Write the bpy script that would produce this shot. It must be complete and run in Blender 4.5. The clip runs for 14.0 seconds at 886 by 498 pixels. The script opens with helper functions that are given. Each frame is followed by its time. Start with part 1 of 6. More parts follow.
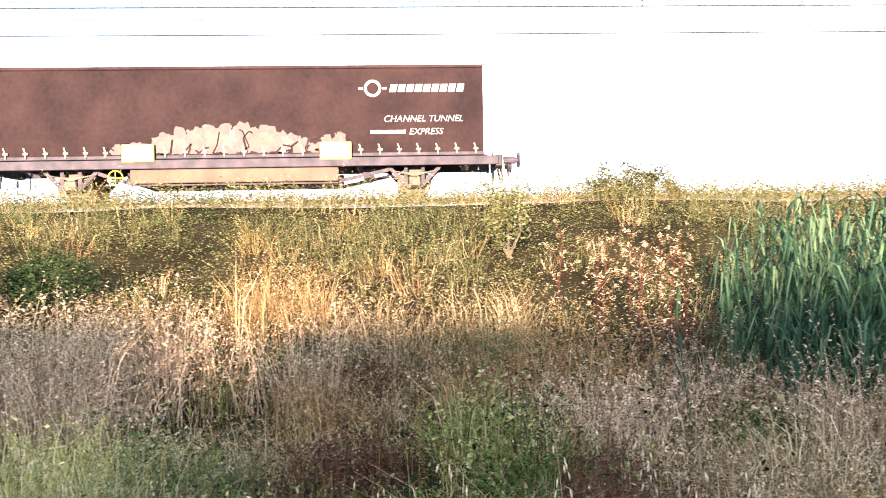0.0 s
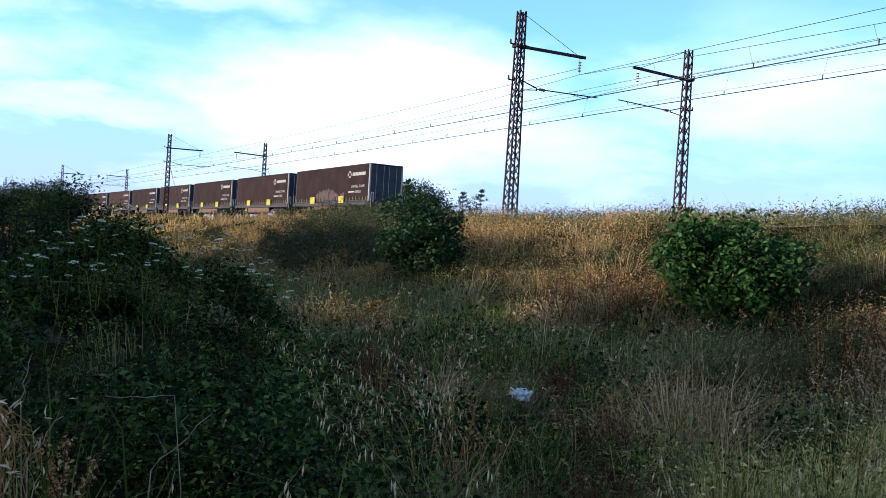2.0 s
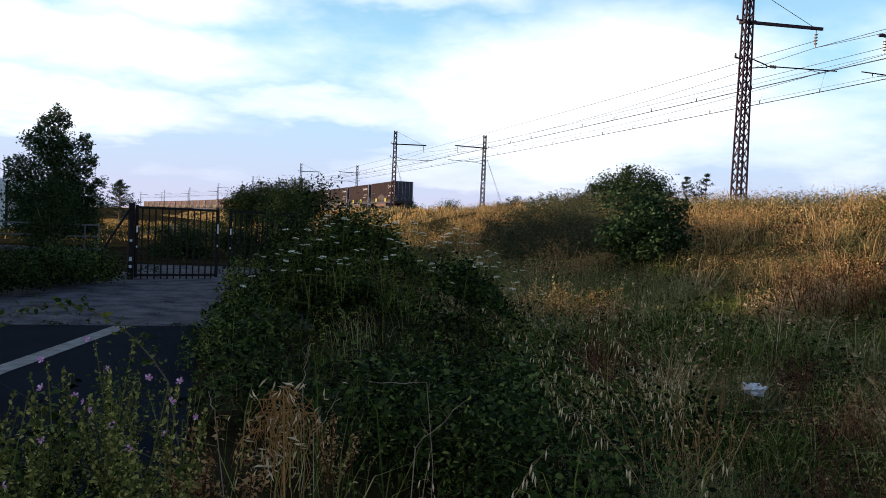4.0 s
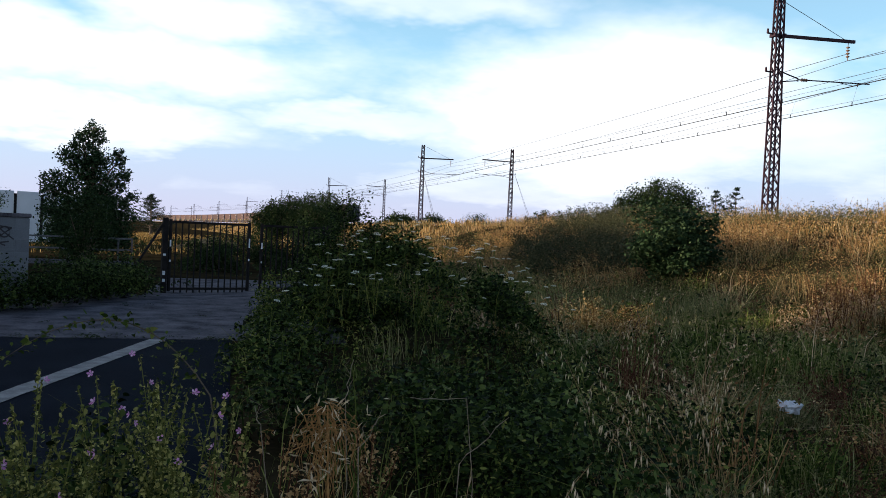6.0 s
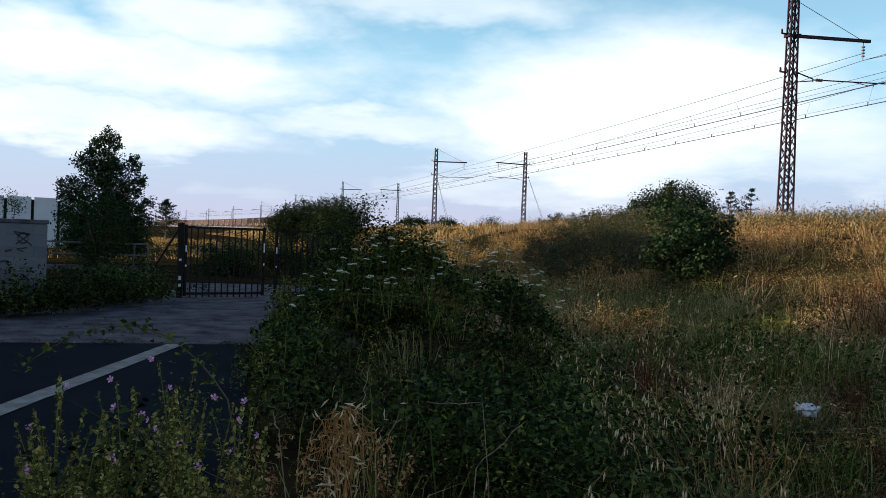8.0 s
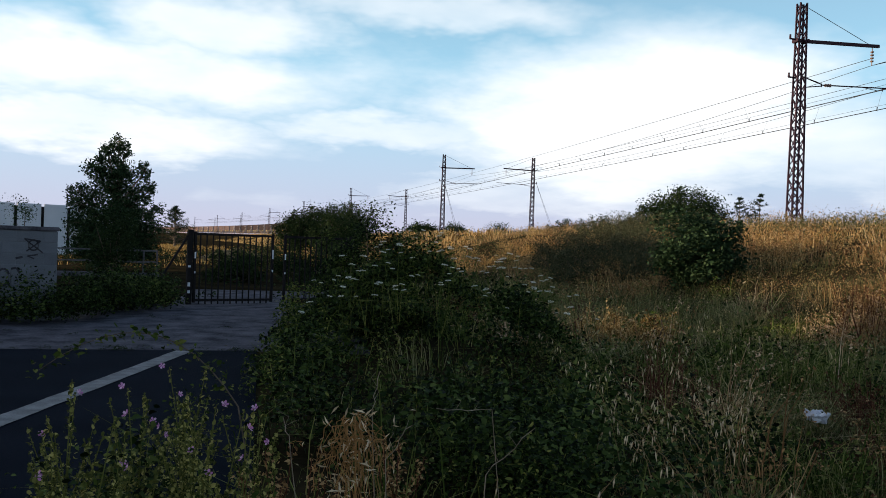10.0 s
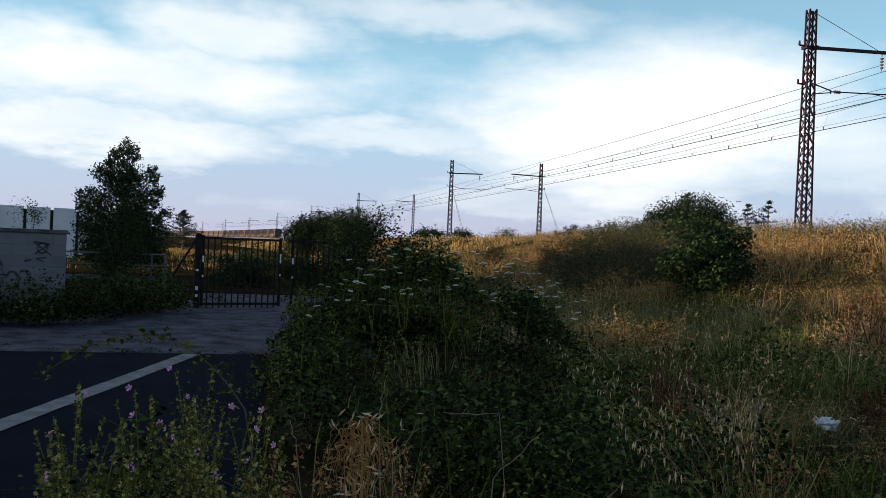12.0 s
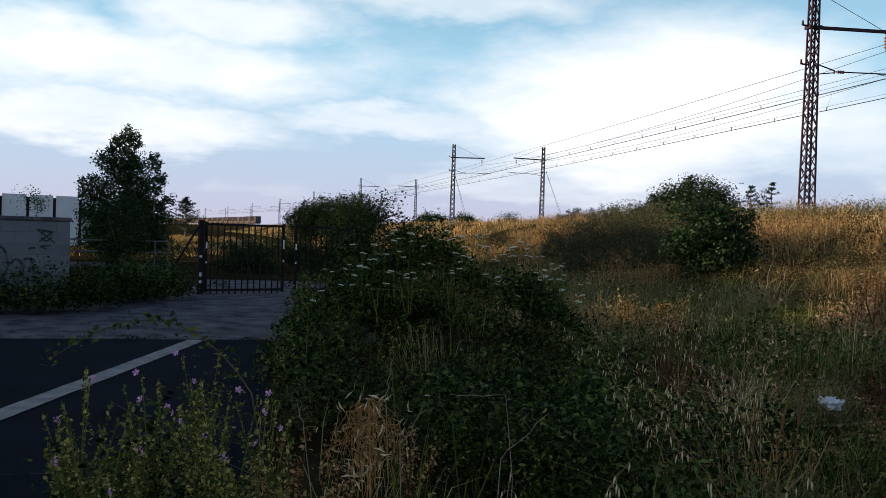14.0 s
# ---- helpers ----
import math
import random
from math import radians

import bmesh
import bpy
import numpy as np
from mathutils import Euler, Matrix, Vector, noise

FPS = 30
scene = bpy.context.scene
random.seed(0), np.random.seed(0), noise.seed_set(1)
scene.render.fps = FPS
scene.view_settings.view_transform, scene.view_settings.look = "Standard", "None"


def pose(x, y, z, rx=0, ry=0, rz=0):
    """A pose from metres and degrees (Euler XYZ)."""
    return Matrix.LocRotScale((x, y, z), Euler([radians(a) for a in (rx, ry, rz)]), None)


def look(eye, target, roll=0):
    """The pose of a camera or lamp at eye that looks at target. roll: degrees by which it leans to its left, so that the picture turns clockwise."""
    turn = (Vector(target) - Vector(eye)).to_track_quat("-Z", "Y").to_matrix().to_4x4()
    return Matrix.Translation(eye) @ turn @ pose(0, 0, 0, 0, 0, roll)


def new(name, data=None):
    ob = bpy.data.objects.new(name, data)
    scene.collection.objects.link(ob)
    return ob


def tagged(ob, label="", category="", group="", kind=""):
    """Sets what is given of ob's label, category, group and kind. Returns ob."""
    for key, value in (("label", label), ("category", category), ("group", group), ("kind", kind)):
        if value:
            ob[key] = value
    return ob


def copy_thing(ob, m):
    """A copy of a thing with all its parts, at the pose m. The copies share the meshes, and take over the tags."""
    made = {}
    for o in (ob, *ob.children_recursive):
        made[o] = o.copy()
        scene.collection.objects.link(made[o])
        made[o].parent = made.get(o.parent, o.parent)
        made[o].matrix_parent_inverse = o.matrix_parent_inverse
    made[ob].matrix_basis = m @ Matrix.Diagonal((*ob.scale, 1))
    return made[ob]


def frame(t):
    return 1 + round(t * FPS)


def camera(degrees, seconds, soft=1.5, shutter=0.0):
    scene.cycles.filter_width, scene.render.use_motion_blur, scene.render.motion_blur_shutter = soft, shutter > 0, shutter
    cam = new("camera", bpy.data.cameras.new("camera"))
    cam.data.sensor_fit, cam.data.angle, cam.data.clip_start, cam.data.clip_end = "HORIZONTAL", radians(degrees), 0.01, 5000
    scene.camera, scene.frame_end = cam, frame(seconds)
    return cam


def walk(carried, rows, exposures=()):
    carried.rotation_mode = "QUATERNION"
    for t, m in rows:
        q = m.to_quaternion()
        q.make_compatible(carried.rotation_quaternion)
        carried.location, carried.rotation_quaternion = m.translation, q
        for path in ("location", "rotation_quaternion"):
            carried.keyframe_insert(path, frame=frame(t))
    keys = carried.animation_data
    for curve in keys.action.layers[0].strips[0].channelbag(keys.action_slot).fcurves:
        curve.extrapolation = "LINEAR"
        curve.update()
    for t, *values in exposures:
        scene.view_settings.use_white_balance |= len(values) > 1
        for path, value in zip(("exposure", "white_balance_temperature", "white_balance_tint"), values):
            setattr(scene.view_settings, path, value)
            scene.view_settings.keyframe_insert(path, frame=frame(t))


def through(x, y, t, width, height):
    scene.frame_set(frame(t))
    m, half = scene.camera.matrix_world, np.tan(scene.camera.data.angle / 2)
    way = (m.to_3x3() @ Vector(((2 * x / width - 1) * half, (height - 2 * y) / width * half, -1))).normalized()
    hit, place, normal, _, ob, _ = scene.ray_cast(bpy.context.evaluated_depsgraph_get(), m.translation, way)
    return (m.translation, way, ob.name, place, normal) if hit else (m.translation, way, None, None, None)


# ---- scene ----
# ---- camera ----
cam = camera(54.98, 14.0, soft=0.7, shutter=0.05)
# seconds, x, y, z, yaw to the left of +y, pitch up, roll
PATH = [
    (0.0, 0.207, -0.038, 1.868, -93.181, -0.308, -1.113),
    (0.2, 0.233, -0.028, 1.849, -82.454, 0.243, -1.238),
    (0.4, 0.209, 0.034, 1.837, -72.096, 0.612, -1.066),
    (0.6, 0.208, 0.093, 1.838, -62.95, 0.73, -0.568),
    (0.8, 0.235, 0.107, 1.773, -55.306, 1.029, 0.614),
    (1.0, 0.209, 0.124, 1.742, -48.956, 1.007, 0.99),
    (1.3, 0.141, 0.124, 1.712, -42.075, 0.817, 1.818),
    (1.5, 0.096, 0.121, 1.696, -38.366, 0.627, 2.623),
    (1.8, 0.074, 0.159, 1.679, -33.199, 0.187, 3.244),
    (2.0, 0.116, 0.189, 1.672, -29.998, -0.208, 3.454),
    (2.2, 0.062, 0.196, 1.696, -26.951, -0.722, 3.364),
    (2.5, 0.063, 0.155, 1.675, -23.045, -1.386, 3.429),
    (2.6, 0.069, 0.159, 1.713, -21.954, -1.67, 3.104),
    (3.0, 0.04, 0.105, 1.696, -18.628, -2.275, 3.013),
    (3.5, -0.009, 0.033, 1.713, -16.674, -2.082, 2.733),
    (4.0, -0.049, -0.012, 1.726, -15.405, -1.736, 2.449),
    (6.5, -0.132, -0.059, 1.749, -13.376, -0.84, 2.423),
    (7.0, -0.133, -0.063, 1.752, -13.112, -0.812, 2.265),
    (7.5, -0.136, -0.054, 1.753, -12.881, -0.762, 2.254),
    (8.0, -0.141, -0.079, 1.756, -12.632, -0.724, 2.141),
    (10.5, -0.151, -0.096, 1.761, -11.976, -0.176, 2.124),
    (11.0, -0.149, -0.097, 1.76, -11.864, -0.003, 2.219),
    (11.5, -0.154, -0.104, 1.759, -11.739, 0.109, 2.257),
    (12.0, -0.151, -0.084, 1.75, -11.576, 0.011, 2.326),
    (12.5, -0.154, -0.093, 1.746, -11.445, -0.238, 2.249),
    (13.0, -0.151, -0.088, 1.743, -11.434, -0.532, 2.035),
    (13.5, -0.154, -0.085, 1.742, -11.414, -0.839, 1.924),
    (14.0, -0.161, -0.078, 1.737, -11.429, -1.021, 1.81),
]


def stance(x, y, z, yaw, pitch, roll):
    a, b = radians(yaw), radians(pitch)
    way = Vector((-math.sin(a) * math.cos(b), math.cos(a) * math.cos(b), math.sin(b)))
    eye = Vector((x, y, z))
    return look(eye, eye + way, roll)


walk(cam, [(r[0], stance(*r[1:])) for r in PATH],
     exposures=[(0.0, 3.3, 6300, 14), (0.6, 3.4, 6280, 13), (1.0, 2.8, 6270, 11), (1.3, 2.26, 6300, 10), (1.5, 1.94, 6250, 9), (2.0, 1.32, 5350, 1), (2.5, 1.02, 5700, 3), (3.0, 0.97, 6150, 4),
                (3.5, 1.07, 6450, 9), (4.2, 1.17, 6500, 10), (7.0, 1.14, 6500, 10), (7.5, 1.07, 6500, 8), (8.2, 1.02, 6500, 7), (10.5, 0.97, 6650, 9), (12.0, 0.89, 6600, 8), (13.0, 0.86, 6600, 9), (14.0, 0.92, 6650, 10)])

# ---- sky and sun ----
SUN_EL, SUN_YAW = 9.0, 80.0   # degrees; yaw to the left of +y
sun_way = Vector((-math.sin(radians(SUN_YAW)) * math.cos(radians(SUN_EL)),
                  math.cos(radians(SUN_YAW)) * math.cos(radians(SUN_EL)), math.sin(radians(SUN_EL))))


def make_world():
    world = bpy.data.worlds.new("sky")
    scene.world = world
    world.use_nodes = True
    nt = world.node_tree
    nt.nodes.clear()
    out = nt.nodes.new("ShaderNodeOutputWorld")
    bg = nt.nodes.new("ShaderNodeBackground")
    sky = nt.nodes.new("ShaderNodeTexSky")
    sky.sky_type = 'NISHITA'
    sky.sun_disc = False
    sky.sun_elevation = radians(SUN_EL + 3)
    sky.sun_rotation = radians(-SUN_YAW)
    sky.dust_density, sky.air_density, sky.ozone_density = 1.6, 1.0, 1.5
    gain = nt.nodes.new("ShaderNodeMix")
    gain.data_type, gain.blend_type = 'RGBA', 'MULTIPLY'
    gain.inputs[0].default_value = 1.0
    gain.inputs[7].default_value = (0.105, 0.105, 0.105, 1)
    nt.links.new(sky.outputs[0], gain.inputs[6])
    co = nt.nodes.new("ShaderNodeTexCoord")
    sep = nt.nodes.new("ShaderNodeSeparateXYZ")
    nt.links.new(co.outputs["Generated"], sep.inputs[0])

    def math_node(op, a, b=None):
        n = nt.nodes.new("ShaderNodeMath")
        n.operation = op
        for k, v in enumerate((a, b)):
            if v is None:
                continue
            if isinstance(v, (int, float)):
                n.inputs[k].default_value = v
            else:
                nt.links.new(v, n.inputs[k])
        return n.outputs[0]
    up = math_node('ADD', math_node('MAXIMUM', sep.outputs[2], 0.0), 0.20)
    flat = nt.nodes.new("ShaderNodeCombineXYZ")
    nt.links.new(math_node('DIVIDE', sep.outputs[0], up), flat.inputs[0])
    nt.links.new(math_node('DIVIDE', sep.outputs[1], up), flat.inputs[1])
    clouds = nt.nodes.new("ShaderNodeTexNoise")
    clouds.inputs["Scale"].default_value = 1.15
    clouds.inputs["Detail"].default_value = 7.0
    clouds.inputs["Roughness"].default_value = 0.52
    clouds.inputs["Distortion"].default_value = 0.1
    nt.links.new(flat.outputs[0], clouds.inputs["Vector"])
    # the large cloud banks: bearing to the right of +y, height, half width, half height, in degrees
    bearing = math_node('MULTIPLY', math_node('ARCTAN2', sep.outputs[0], sep.outputs[1]), 57.2958)
    height = math_node('MULTIPLY', math_node('ARCSINE', sep.outputs[2]), 57.2958)
    fray = nt.nodes.new("ShaderNodeTexNoise")
    fray.inputs["Scale"].default_value, fray.inputs["Detail"].default_value, fray.inputs["Roughness"].default_value = 3.2, 4.0, 0.6
    nt.links.new(flat.outputs[0], fray.inputs["Vector"])
    apart = nt.nodes.new("ShaderNodeSeparateColor")
    nt.links.new(fray.outputs["Color"], apart.inputs[0])
    bearing_f = math_node('ADD', bearing, math_node('MULTIPLY', math_node('SUBTRACT', apart.outputs[0], 0.5), 14.0))
    height_f = math_node('ADD', height, math_node('MULTIPLY', math_node('SUBTRACT', apart.outputs[1], 0.5), 4.5))
    bank = None
    for at, up_at, wide, high, dense in ((24.0, 8.4, 12.5, 5.0, 1.0), (-10.0, 10.0, 14.0, 2.3, 0.85), (-12.0, 6.6, 11.5, 1.6, 0.75), (-3.3, 13.2, 7.0, 2.1, 0.75), (8.0, 7.2, 7.5, 1.3, 0.6),
                                         (11.5, 15.3, 9.5, 1.3, 0.6), (37.0, 6.8, 7.0, 3.4, 0.55), (17.0, 3.2, 8.0, 1.1, 0.3), (50.0, 10.0, 10.0, 3.0, 0.6)):
        u = math_node('DIVIDE', math_node('SUBTRACT', bearing_f, at), wide)
        v = math_node('DIVIDE', math_node('SUBTRACT', height_f, up_at), high)
        far = math_node('SQRT', math_node('ADD', math_node('MULTIPLY', u, u), math_node('MULTIPLY', v, v)))
        edge = nt.nodes.new("ShaderNodeMapRange")
        edge.interpolation_type = 'SMOOTHSTEP'
        edge.inputs[1].default_value, edge.inputs[2].default_value, edge.inputs[4].default_value = 1.6, 0.35, dense
        nt.links.new(far, edge.inputs[0])
        bank = edge.outputs[0] if bank is None else math_node('MAXIMUM', bank, edge.outputs[0])
    # away from these banks the sky goes on with broken cloud
    away = nt.nodes.new("ShaderNodeMapRange")
    away.inputs[1].default_value, away.inputs[2].default_value, away.inputs[4].default_value = 45.0, 70.0, 0.45
    nt.links.new(math_node('ABSOLUTE', math_node('SUBTRACT', bearing, 15.0)), away.inputs[0])
    cover = math_node('ADD', math_node('MULTIPLY', clouds.outputs[0], 0.70), math_node('MULTIPLY', math_node('MAXIMUM', bank, away.outputs[0]), 0.45))
    ramp = nt.nodes.new("ShaderNodeValToRGB")
    ramp.color_ramp.elements[0].position, ramp.color_ramp.elements[1].position = 0.37, 0.76
    nt.links.new(cover, ramp.inputs[0])
    mix = nt.nodes.new("ShaderNodeMix")
    mix.data_type = 'RGBA'
    thin = nt.nodes.new("ShaderNodeMapRange")   # the clouds lie low and leave the zenith clear
    thin.inputs[1].default_value, thin.inputs[2].default_value = 0.48, 0.26
    nt.links.new(sep.outputs[2], thin.inputs[0])
    nt.links.new(math_node('MULTIPLY', ramp.outputs[0], thin.outputs[0]), mix.inputs[0])
    # bright lavender haze low over the horizon
    haze = nt.nodes.new("ShaderNodeMix")
    haze.data_type = 'RGBA'
    low = nt.nodes.new("ShaderNodeMapRange")
    low.inputs[1].default_value, low.inputs[2].default_value = 0.50, 0.0
    low.inputs[4].default_value = 0.95
    low.interpolation_type = 'SMOOTHSTEP'
    nt.links.new(sep.outputs[2], low.inputs[0])
    nt.links.new(low.outputs[0], haze.inputs[0])
    nt.links.new(gain.outputs[2], haze.inputs[6])
    tone = nt.nodes.new("ShaderNodeValToRGB")
    tone.color_ramp.elements[0].position, tone.color_ramp.elements[1].position = 0.02, 0.20
    tone.color_ramp.elements[0].color, tone.color_ramp.elements[1].color = (0.31, 0.325, 0.43, 1), (0.20, 0.40, 0.55, 1)
    nt.links.new(sep.outputs[2], tone.inputs[0])
    nt.links.new(tone.outputs[0], haze.inputs[7])
    nt.links.new(haze.outputs[2], mix.inputs[6])
    mix.inputs[7].default_value = (0.55, 0.57, 0.60, 1)
    nt.links.new(mix.outputs[2], bg.inputs[0])
    bg.inputs[1].default_value = 1.0
    nt.links.new(bg.outputs[0], out.inputs[0])


make_world()
sun_data = bpy.data.lights.new("sun", 'SUN')
sun_data.energy, sun_data.angle, sun_data.color = 3.8, radians(1.2), (1.0, 0.80, 0.58)
sun = new("sun", sun_data)
sun.matrix_world = look(sun_way * 100, (0, 0, 0))

# ---- materials ----
def mat_nodes(name):
    m = bpy.data.materials.new(name)
    m.use_nodes = True
    nt = m.node_tree
    return m, nt, nt.nodes["Principled BSDF"]


def surface(name, c1, c2, scale=3.0, rough=0.8, metal=0.0, bump=0.15, fine=60.0, vary=0.0, spec=0.4):
    """Two colours mixed by large stains and fine grain, with relief."""
    m, nt, p = mat_nodes(name)
    tc = nt.nodes.new("ShaderNodeTexCoord")
    big = nt.nodes.new("ShaderNodeTexNoise")
    big.inputs["Scale"].default_value, big.inputs["Detail"].default_value = scale, 5
    small = nt.nodes.new("ShaderNodeTexNoise")
    small.inputs["Scale"].default_value, small.inputs["Detail"].default_value = fine, 3
    for n in (big, small):
        nt.links.new(tc.outputs["Object"], n.inputs["Vector"])
    add = nt.nodes.new("ShaderNodeMath")
    add.operation = 'MULTIPLY_ADD'
    nt.links.new(small.outputs[0], add.inputs[0])
    add.inputs[1].default_value = 0.5
    nt.links.new(big.outputs[0], add.inputs[2])
    ramp = nt.nodes.new("ShaderNodeValToRGB")
    ramp.color_ramp.elements[0].position, ramp.color_ramp.elements[1].position = 0.52, 0.98
    ramp.color_ramp.elements[0].color, ramp.color_ramp.elements[1].color = (*c1, 1), (*c2, 1)
    nt.links.new(add.outputs[0], ramp.inputs[0])
    col = ramp.outputs[0]
    if vary:
        info = nt.nodes.new("ShaderNodeObjectInfo")
        hsv = nt.nodes.new("ShaderNodeHueSaturation")
        mp = nt.nodes.new("ShaderNodeMapRange")
        mp.inputs[3].default_value, mp.inputs[4].default_value = 1 - vary, 1 + vary
        nt.links.new(info.outputs["Random"], mp.inputs[0])
        nt.links.new(mp.outputs[0], hsv.inputs["Value"])
        nt.links.new(col, hsv.inputs["Color"])
        col = hsv.outputs[0]
    nt.links.new(col, p.inputs["Base Color"])
    p.inputs["Roughness"].default_value, p.inputs["Metallic"].default_value = rough, metal
    p.inputs["Specular IOR Level"].default_value = spec
    if bump:
        b = nt.nodes.new("ShaderNodeBump")
        b.inputs["Strength"].default_value, b.inputs["Distance"].default_value = bump, 0.02
        nt.links.new(small.outputs[0], b.inputs["Height"])
        nt.links.new(b.outputs[0], p.inputs["Normal"])
    return m


def plant(name, colours, rough=0.8, through=0.22, patch=0.30, gloss=0.03):
    """Leaf or blade colour that differs from piece to piece and in patches of a metre or two."""
    m, nt, p = mat_nodes(name)
    geo = nt.nodes.new("ShaderNodeNewGeometry")
    tc = nt.nodes.new("ShaderNodeTexCoord")
    big = nt.nodes.new("ShaderNodeTexNoise")
    big.inputs["Scale"].default_value, big.inputs["Detail"].default_value = 0.6, 3
    nt.links.new(tc.outputs["Object"], big.inputs["Vector"])
    mixf = nt.nodes.new("ShaderNodeMix")
    mixf.data_type = 'FLOAT'
    mixf.inputs[0].default_value = patch
    nt.links.new(geo.outputs["Random Per Island"], mixf.inputs[2])
    nt.links.new(big.outputs[0], mixf.inputs[3])
    ramp = nt.nodes.new("ShaderNodeValToRGB")
    e = ramp.color_ramp.elements
    while len(e) < len(colours):
        e.new(1.0)
    for k in range(len(colours)):
        e[k].position = 0.15 + 0.7 * k / (len(colours) - 1)
        e[k].color = (*colours[k], 1)
    nt.links.new(mixf.outputs[0], ramp.inputs[0])
    nt.links.new(ramp.outputs[0], p.inputs["Base Color"])
    p.inputs["Roughness"].default_value = rough
    p.inputs["Specular IOR Level"].default_value = gloss
    if through:
        tr = nt.nodes.new("ShaderNodeBsdfTranslucent")
        nt.links.new(ramp.outputs[0], tr.inputs[0])
        mix = nt.nodes.new("ShaderNodeMixShader")
        mix.inputs[0].default_value = through
        nt.links.new(p.outputs[0], mix.inputs[1])
        nt.links.new(tr.outputs[0], mix.inputs[2])
        nt.links.new(mix.outputs[0], nt.nodes["Material Output"].inputs[0])
    return m


M_SOIL = surface("soil", (0.012, 0.010, 0.006), (0.036, 0.028, 0.015), 0.8, 1.0, bump=0.6, fine=12, spec=0.0)
# far darker and bluer than asphalt: the road's blue shade is in this colour
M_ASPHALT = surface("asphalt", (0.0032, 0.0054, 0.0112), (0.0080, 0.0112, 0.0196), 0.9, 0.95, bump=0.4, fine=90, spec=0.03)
M_APRON = surface("worn_concrete", (0.024, 0.025, 0.033), (0.125, 0.12, 0.14), 2.0, 0.95, bump=0.4, fine=25, spec=0.03)
M_PAINT = surface("road_paint", (0.11, 0.11, 0.115), (0.26, 0.26, 0.265), 5.0, 0.9, bump=0.2, fine=70, spec=0.15)
M_BALLAST = surface("ballast", (0.14, 0.12, 0.10), (0.34, 0.31, 0.28), 8.0, 0.95, bump=1.0, fine=22)
M_RAIL = surface("rail_steel", (0.10, 0.05, 0.03), (0.22, 0.12, 0.08), 6.0, 0.6, 0.4, 0.1)
M_SLEEPER = surface("sleeper_concrete", (0.22, 0.20, 0.18), (0.36, 0.34, 0.31), 4.0, 0.9)
M_MAST = surface("mast_steel", (0.016, 0.007, 0.014), (0.040, 0.015, 0.024), 3.0, 0.6, 0.2, 0.1, spec=0.2)
M_WIRE = surface("wire", (0.025, 0.025, 0.03), (0.05, 0.048, 0.05), 2.0, 0.7, 0.2, 0.0)
M_INSUL = surface("insulator", (0.16, 0.09, 0.07), (0.22, 0.14, 0.10), 8.0, 0.25, 0.0, 0.0)
M_CURTAIN = surface("curtain_tarpaulin", (0.0125, 0.0058, 0.0066), (0.0330, 0.0160, 0.0155), 0.9, 0.8, 0.0, 0.1, 8, vary=0.25, spec=0.12)
M_ENDDOOR = surface("painted_steel_door", (0.012, 0.015, 0.034), (0.028, 0.035, 0.065), 2.0, 0.6, 0.0, 0.1)
M_CORNER = surface("pale_corner_post", (0.20, 0.17, 0.19), (0.34, 0.30, 0.32), 4.0, 0.5)
M_WFRAME = surface("wagon_frame", (0.013, 0.0095, 0.014), (0.055, 0.040, 0.052), 3.0, 0.7, 0.2)
M_WBOX = surface("wagon_side_box", (0.07, 0.035, 0.024), (0.12, 0.066, 0.045), 1.5, 0.8)
M_WHEEL = surface("wheel_steel", (0.04, 0.027, 0.02), (0.10, 0.07, 0.05), 5.0, 0.6, 0.4)
M_YELLOW = surface("yellow_plate", (0.26, 0.21, 0.015), (0.36, 0.30, 0.03), 3.0, 0.5)
M_WHITE = surface("white_lettering", (0.22, 0.20, 0.20), (0.34, 0.31, 0.31), 6.0, 0.6, bump=0.0)
M_GRAFF = surface("pale_graffiti", (0.015, 0.0070, 0.0070), (0.056, 0.027, 0.026), 5.5, 0.6, bump=0.0)
M_REDTARP = surface("rust_red_tarpaulin", (0.032, 0.011, 0.009), (0.065, 0.024, 0.018), 0.7, 0.75, 0.0, 0.1, 8, vary=0.3)
M_GRAFF2 = surface("salmon_graffiti", (0.018, 0.008, 0.008), (0.040, 0.018, 0.017), 4.0, 0.6, bump=0.0)
M_GRAFF3 = surface("faded_graffiti", (0.015, 0.007, 0.007), (0.080, 0.044, 0.041), 4.5, 0.6, bump=0.0)
M_GRAFF4 = surface("orange_pink_graffiti", (0.022, 0.009, 0.007), (0.085, 0.036, 0.024), 3.0, 0.6, bump=0.0)
M_BUCKLE = surface("strap_buckle", (0.06, 0.054, 0.026), (0.13, 0.12, 0.065), 6.0, 0.5)
M_GATE = surface("gate_steel", (0.008, 0.008, 0.009), (0.020, 0.018, 0.018), 5.0, 0.85, 0.0, 0.1, spec=0.08)
M_GALV = surface("galvanised_steel", (0.20, 0.21, 0.22), (0.34, 0.35, 0.36), 5.0, 0.5, 0.6, 0.1)
M_OLDGALV = surface("weathered_steel", (0.045, 0.048, 0.055), (0.11, 0.115, 0.125), 5.0, 0.7, 0.3, 0.1)
M_BLOCK = surface("concrete_block", (0.085, 0.095, 0.115), (0.17, 0.185, 0.21), 1.2, 0.9, vary=0.08)
M_SPRAY = surface("dark_spray_paint", (0.012, 0.012, 0.018), (0.03, 0.03, 0.04), 6.0, 0.7, bump=0.0)
M_PANEL = surface("white_panel", (0.42, 0.46, 0.52), (0.58, 0.61, 0.66), 0.5, 0.6, bump=0.05)
M_PLASTER = surface("plaster", (0.45, 0.42, 0.38), (0.6, 0.57, 0.52), 0.5, 0.9)
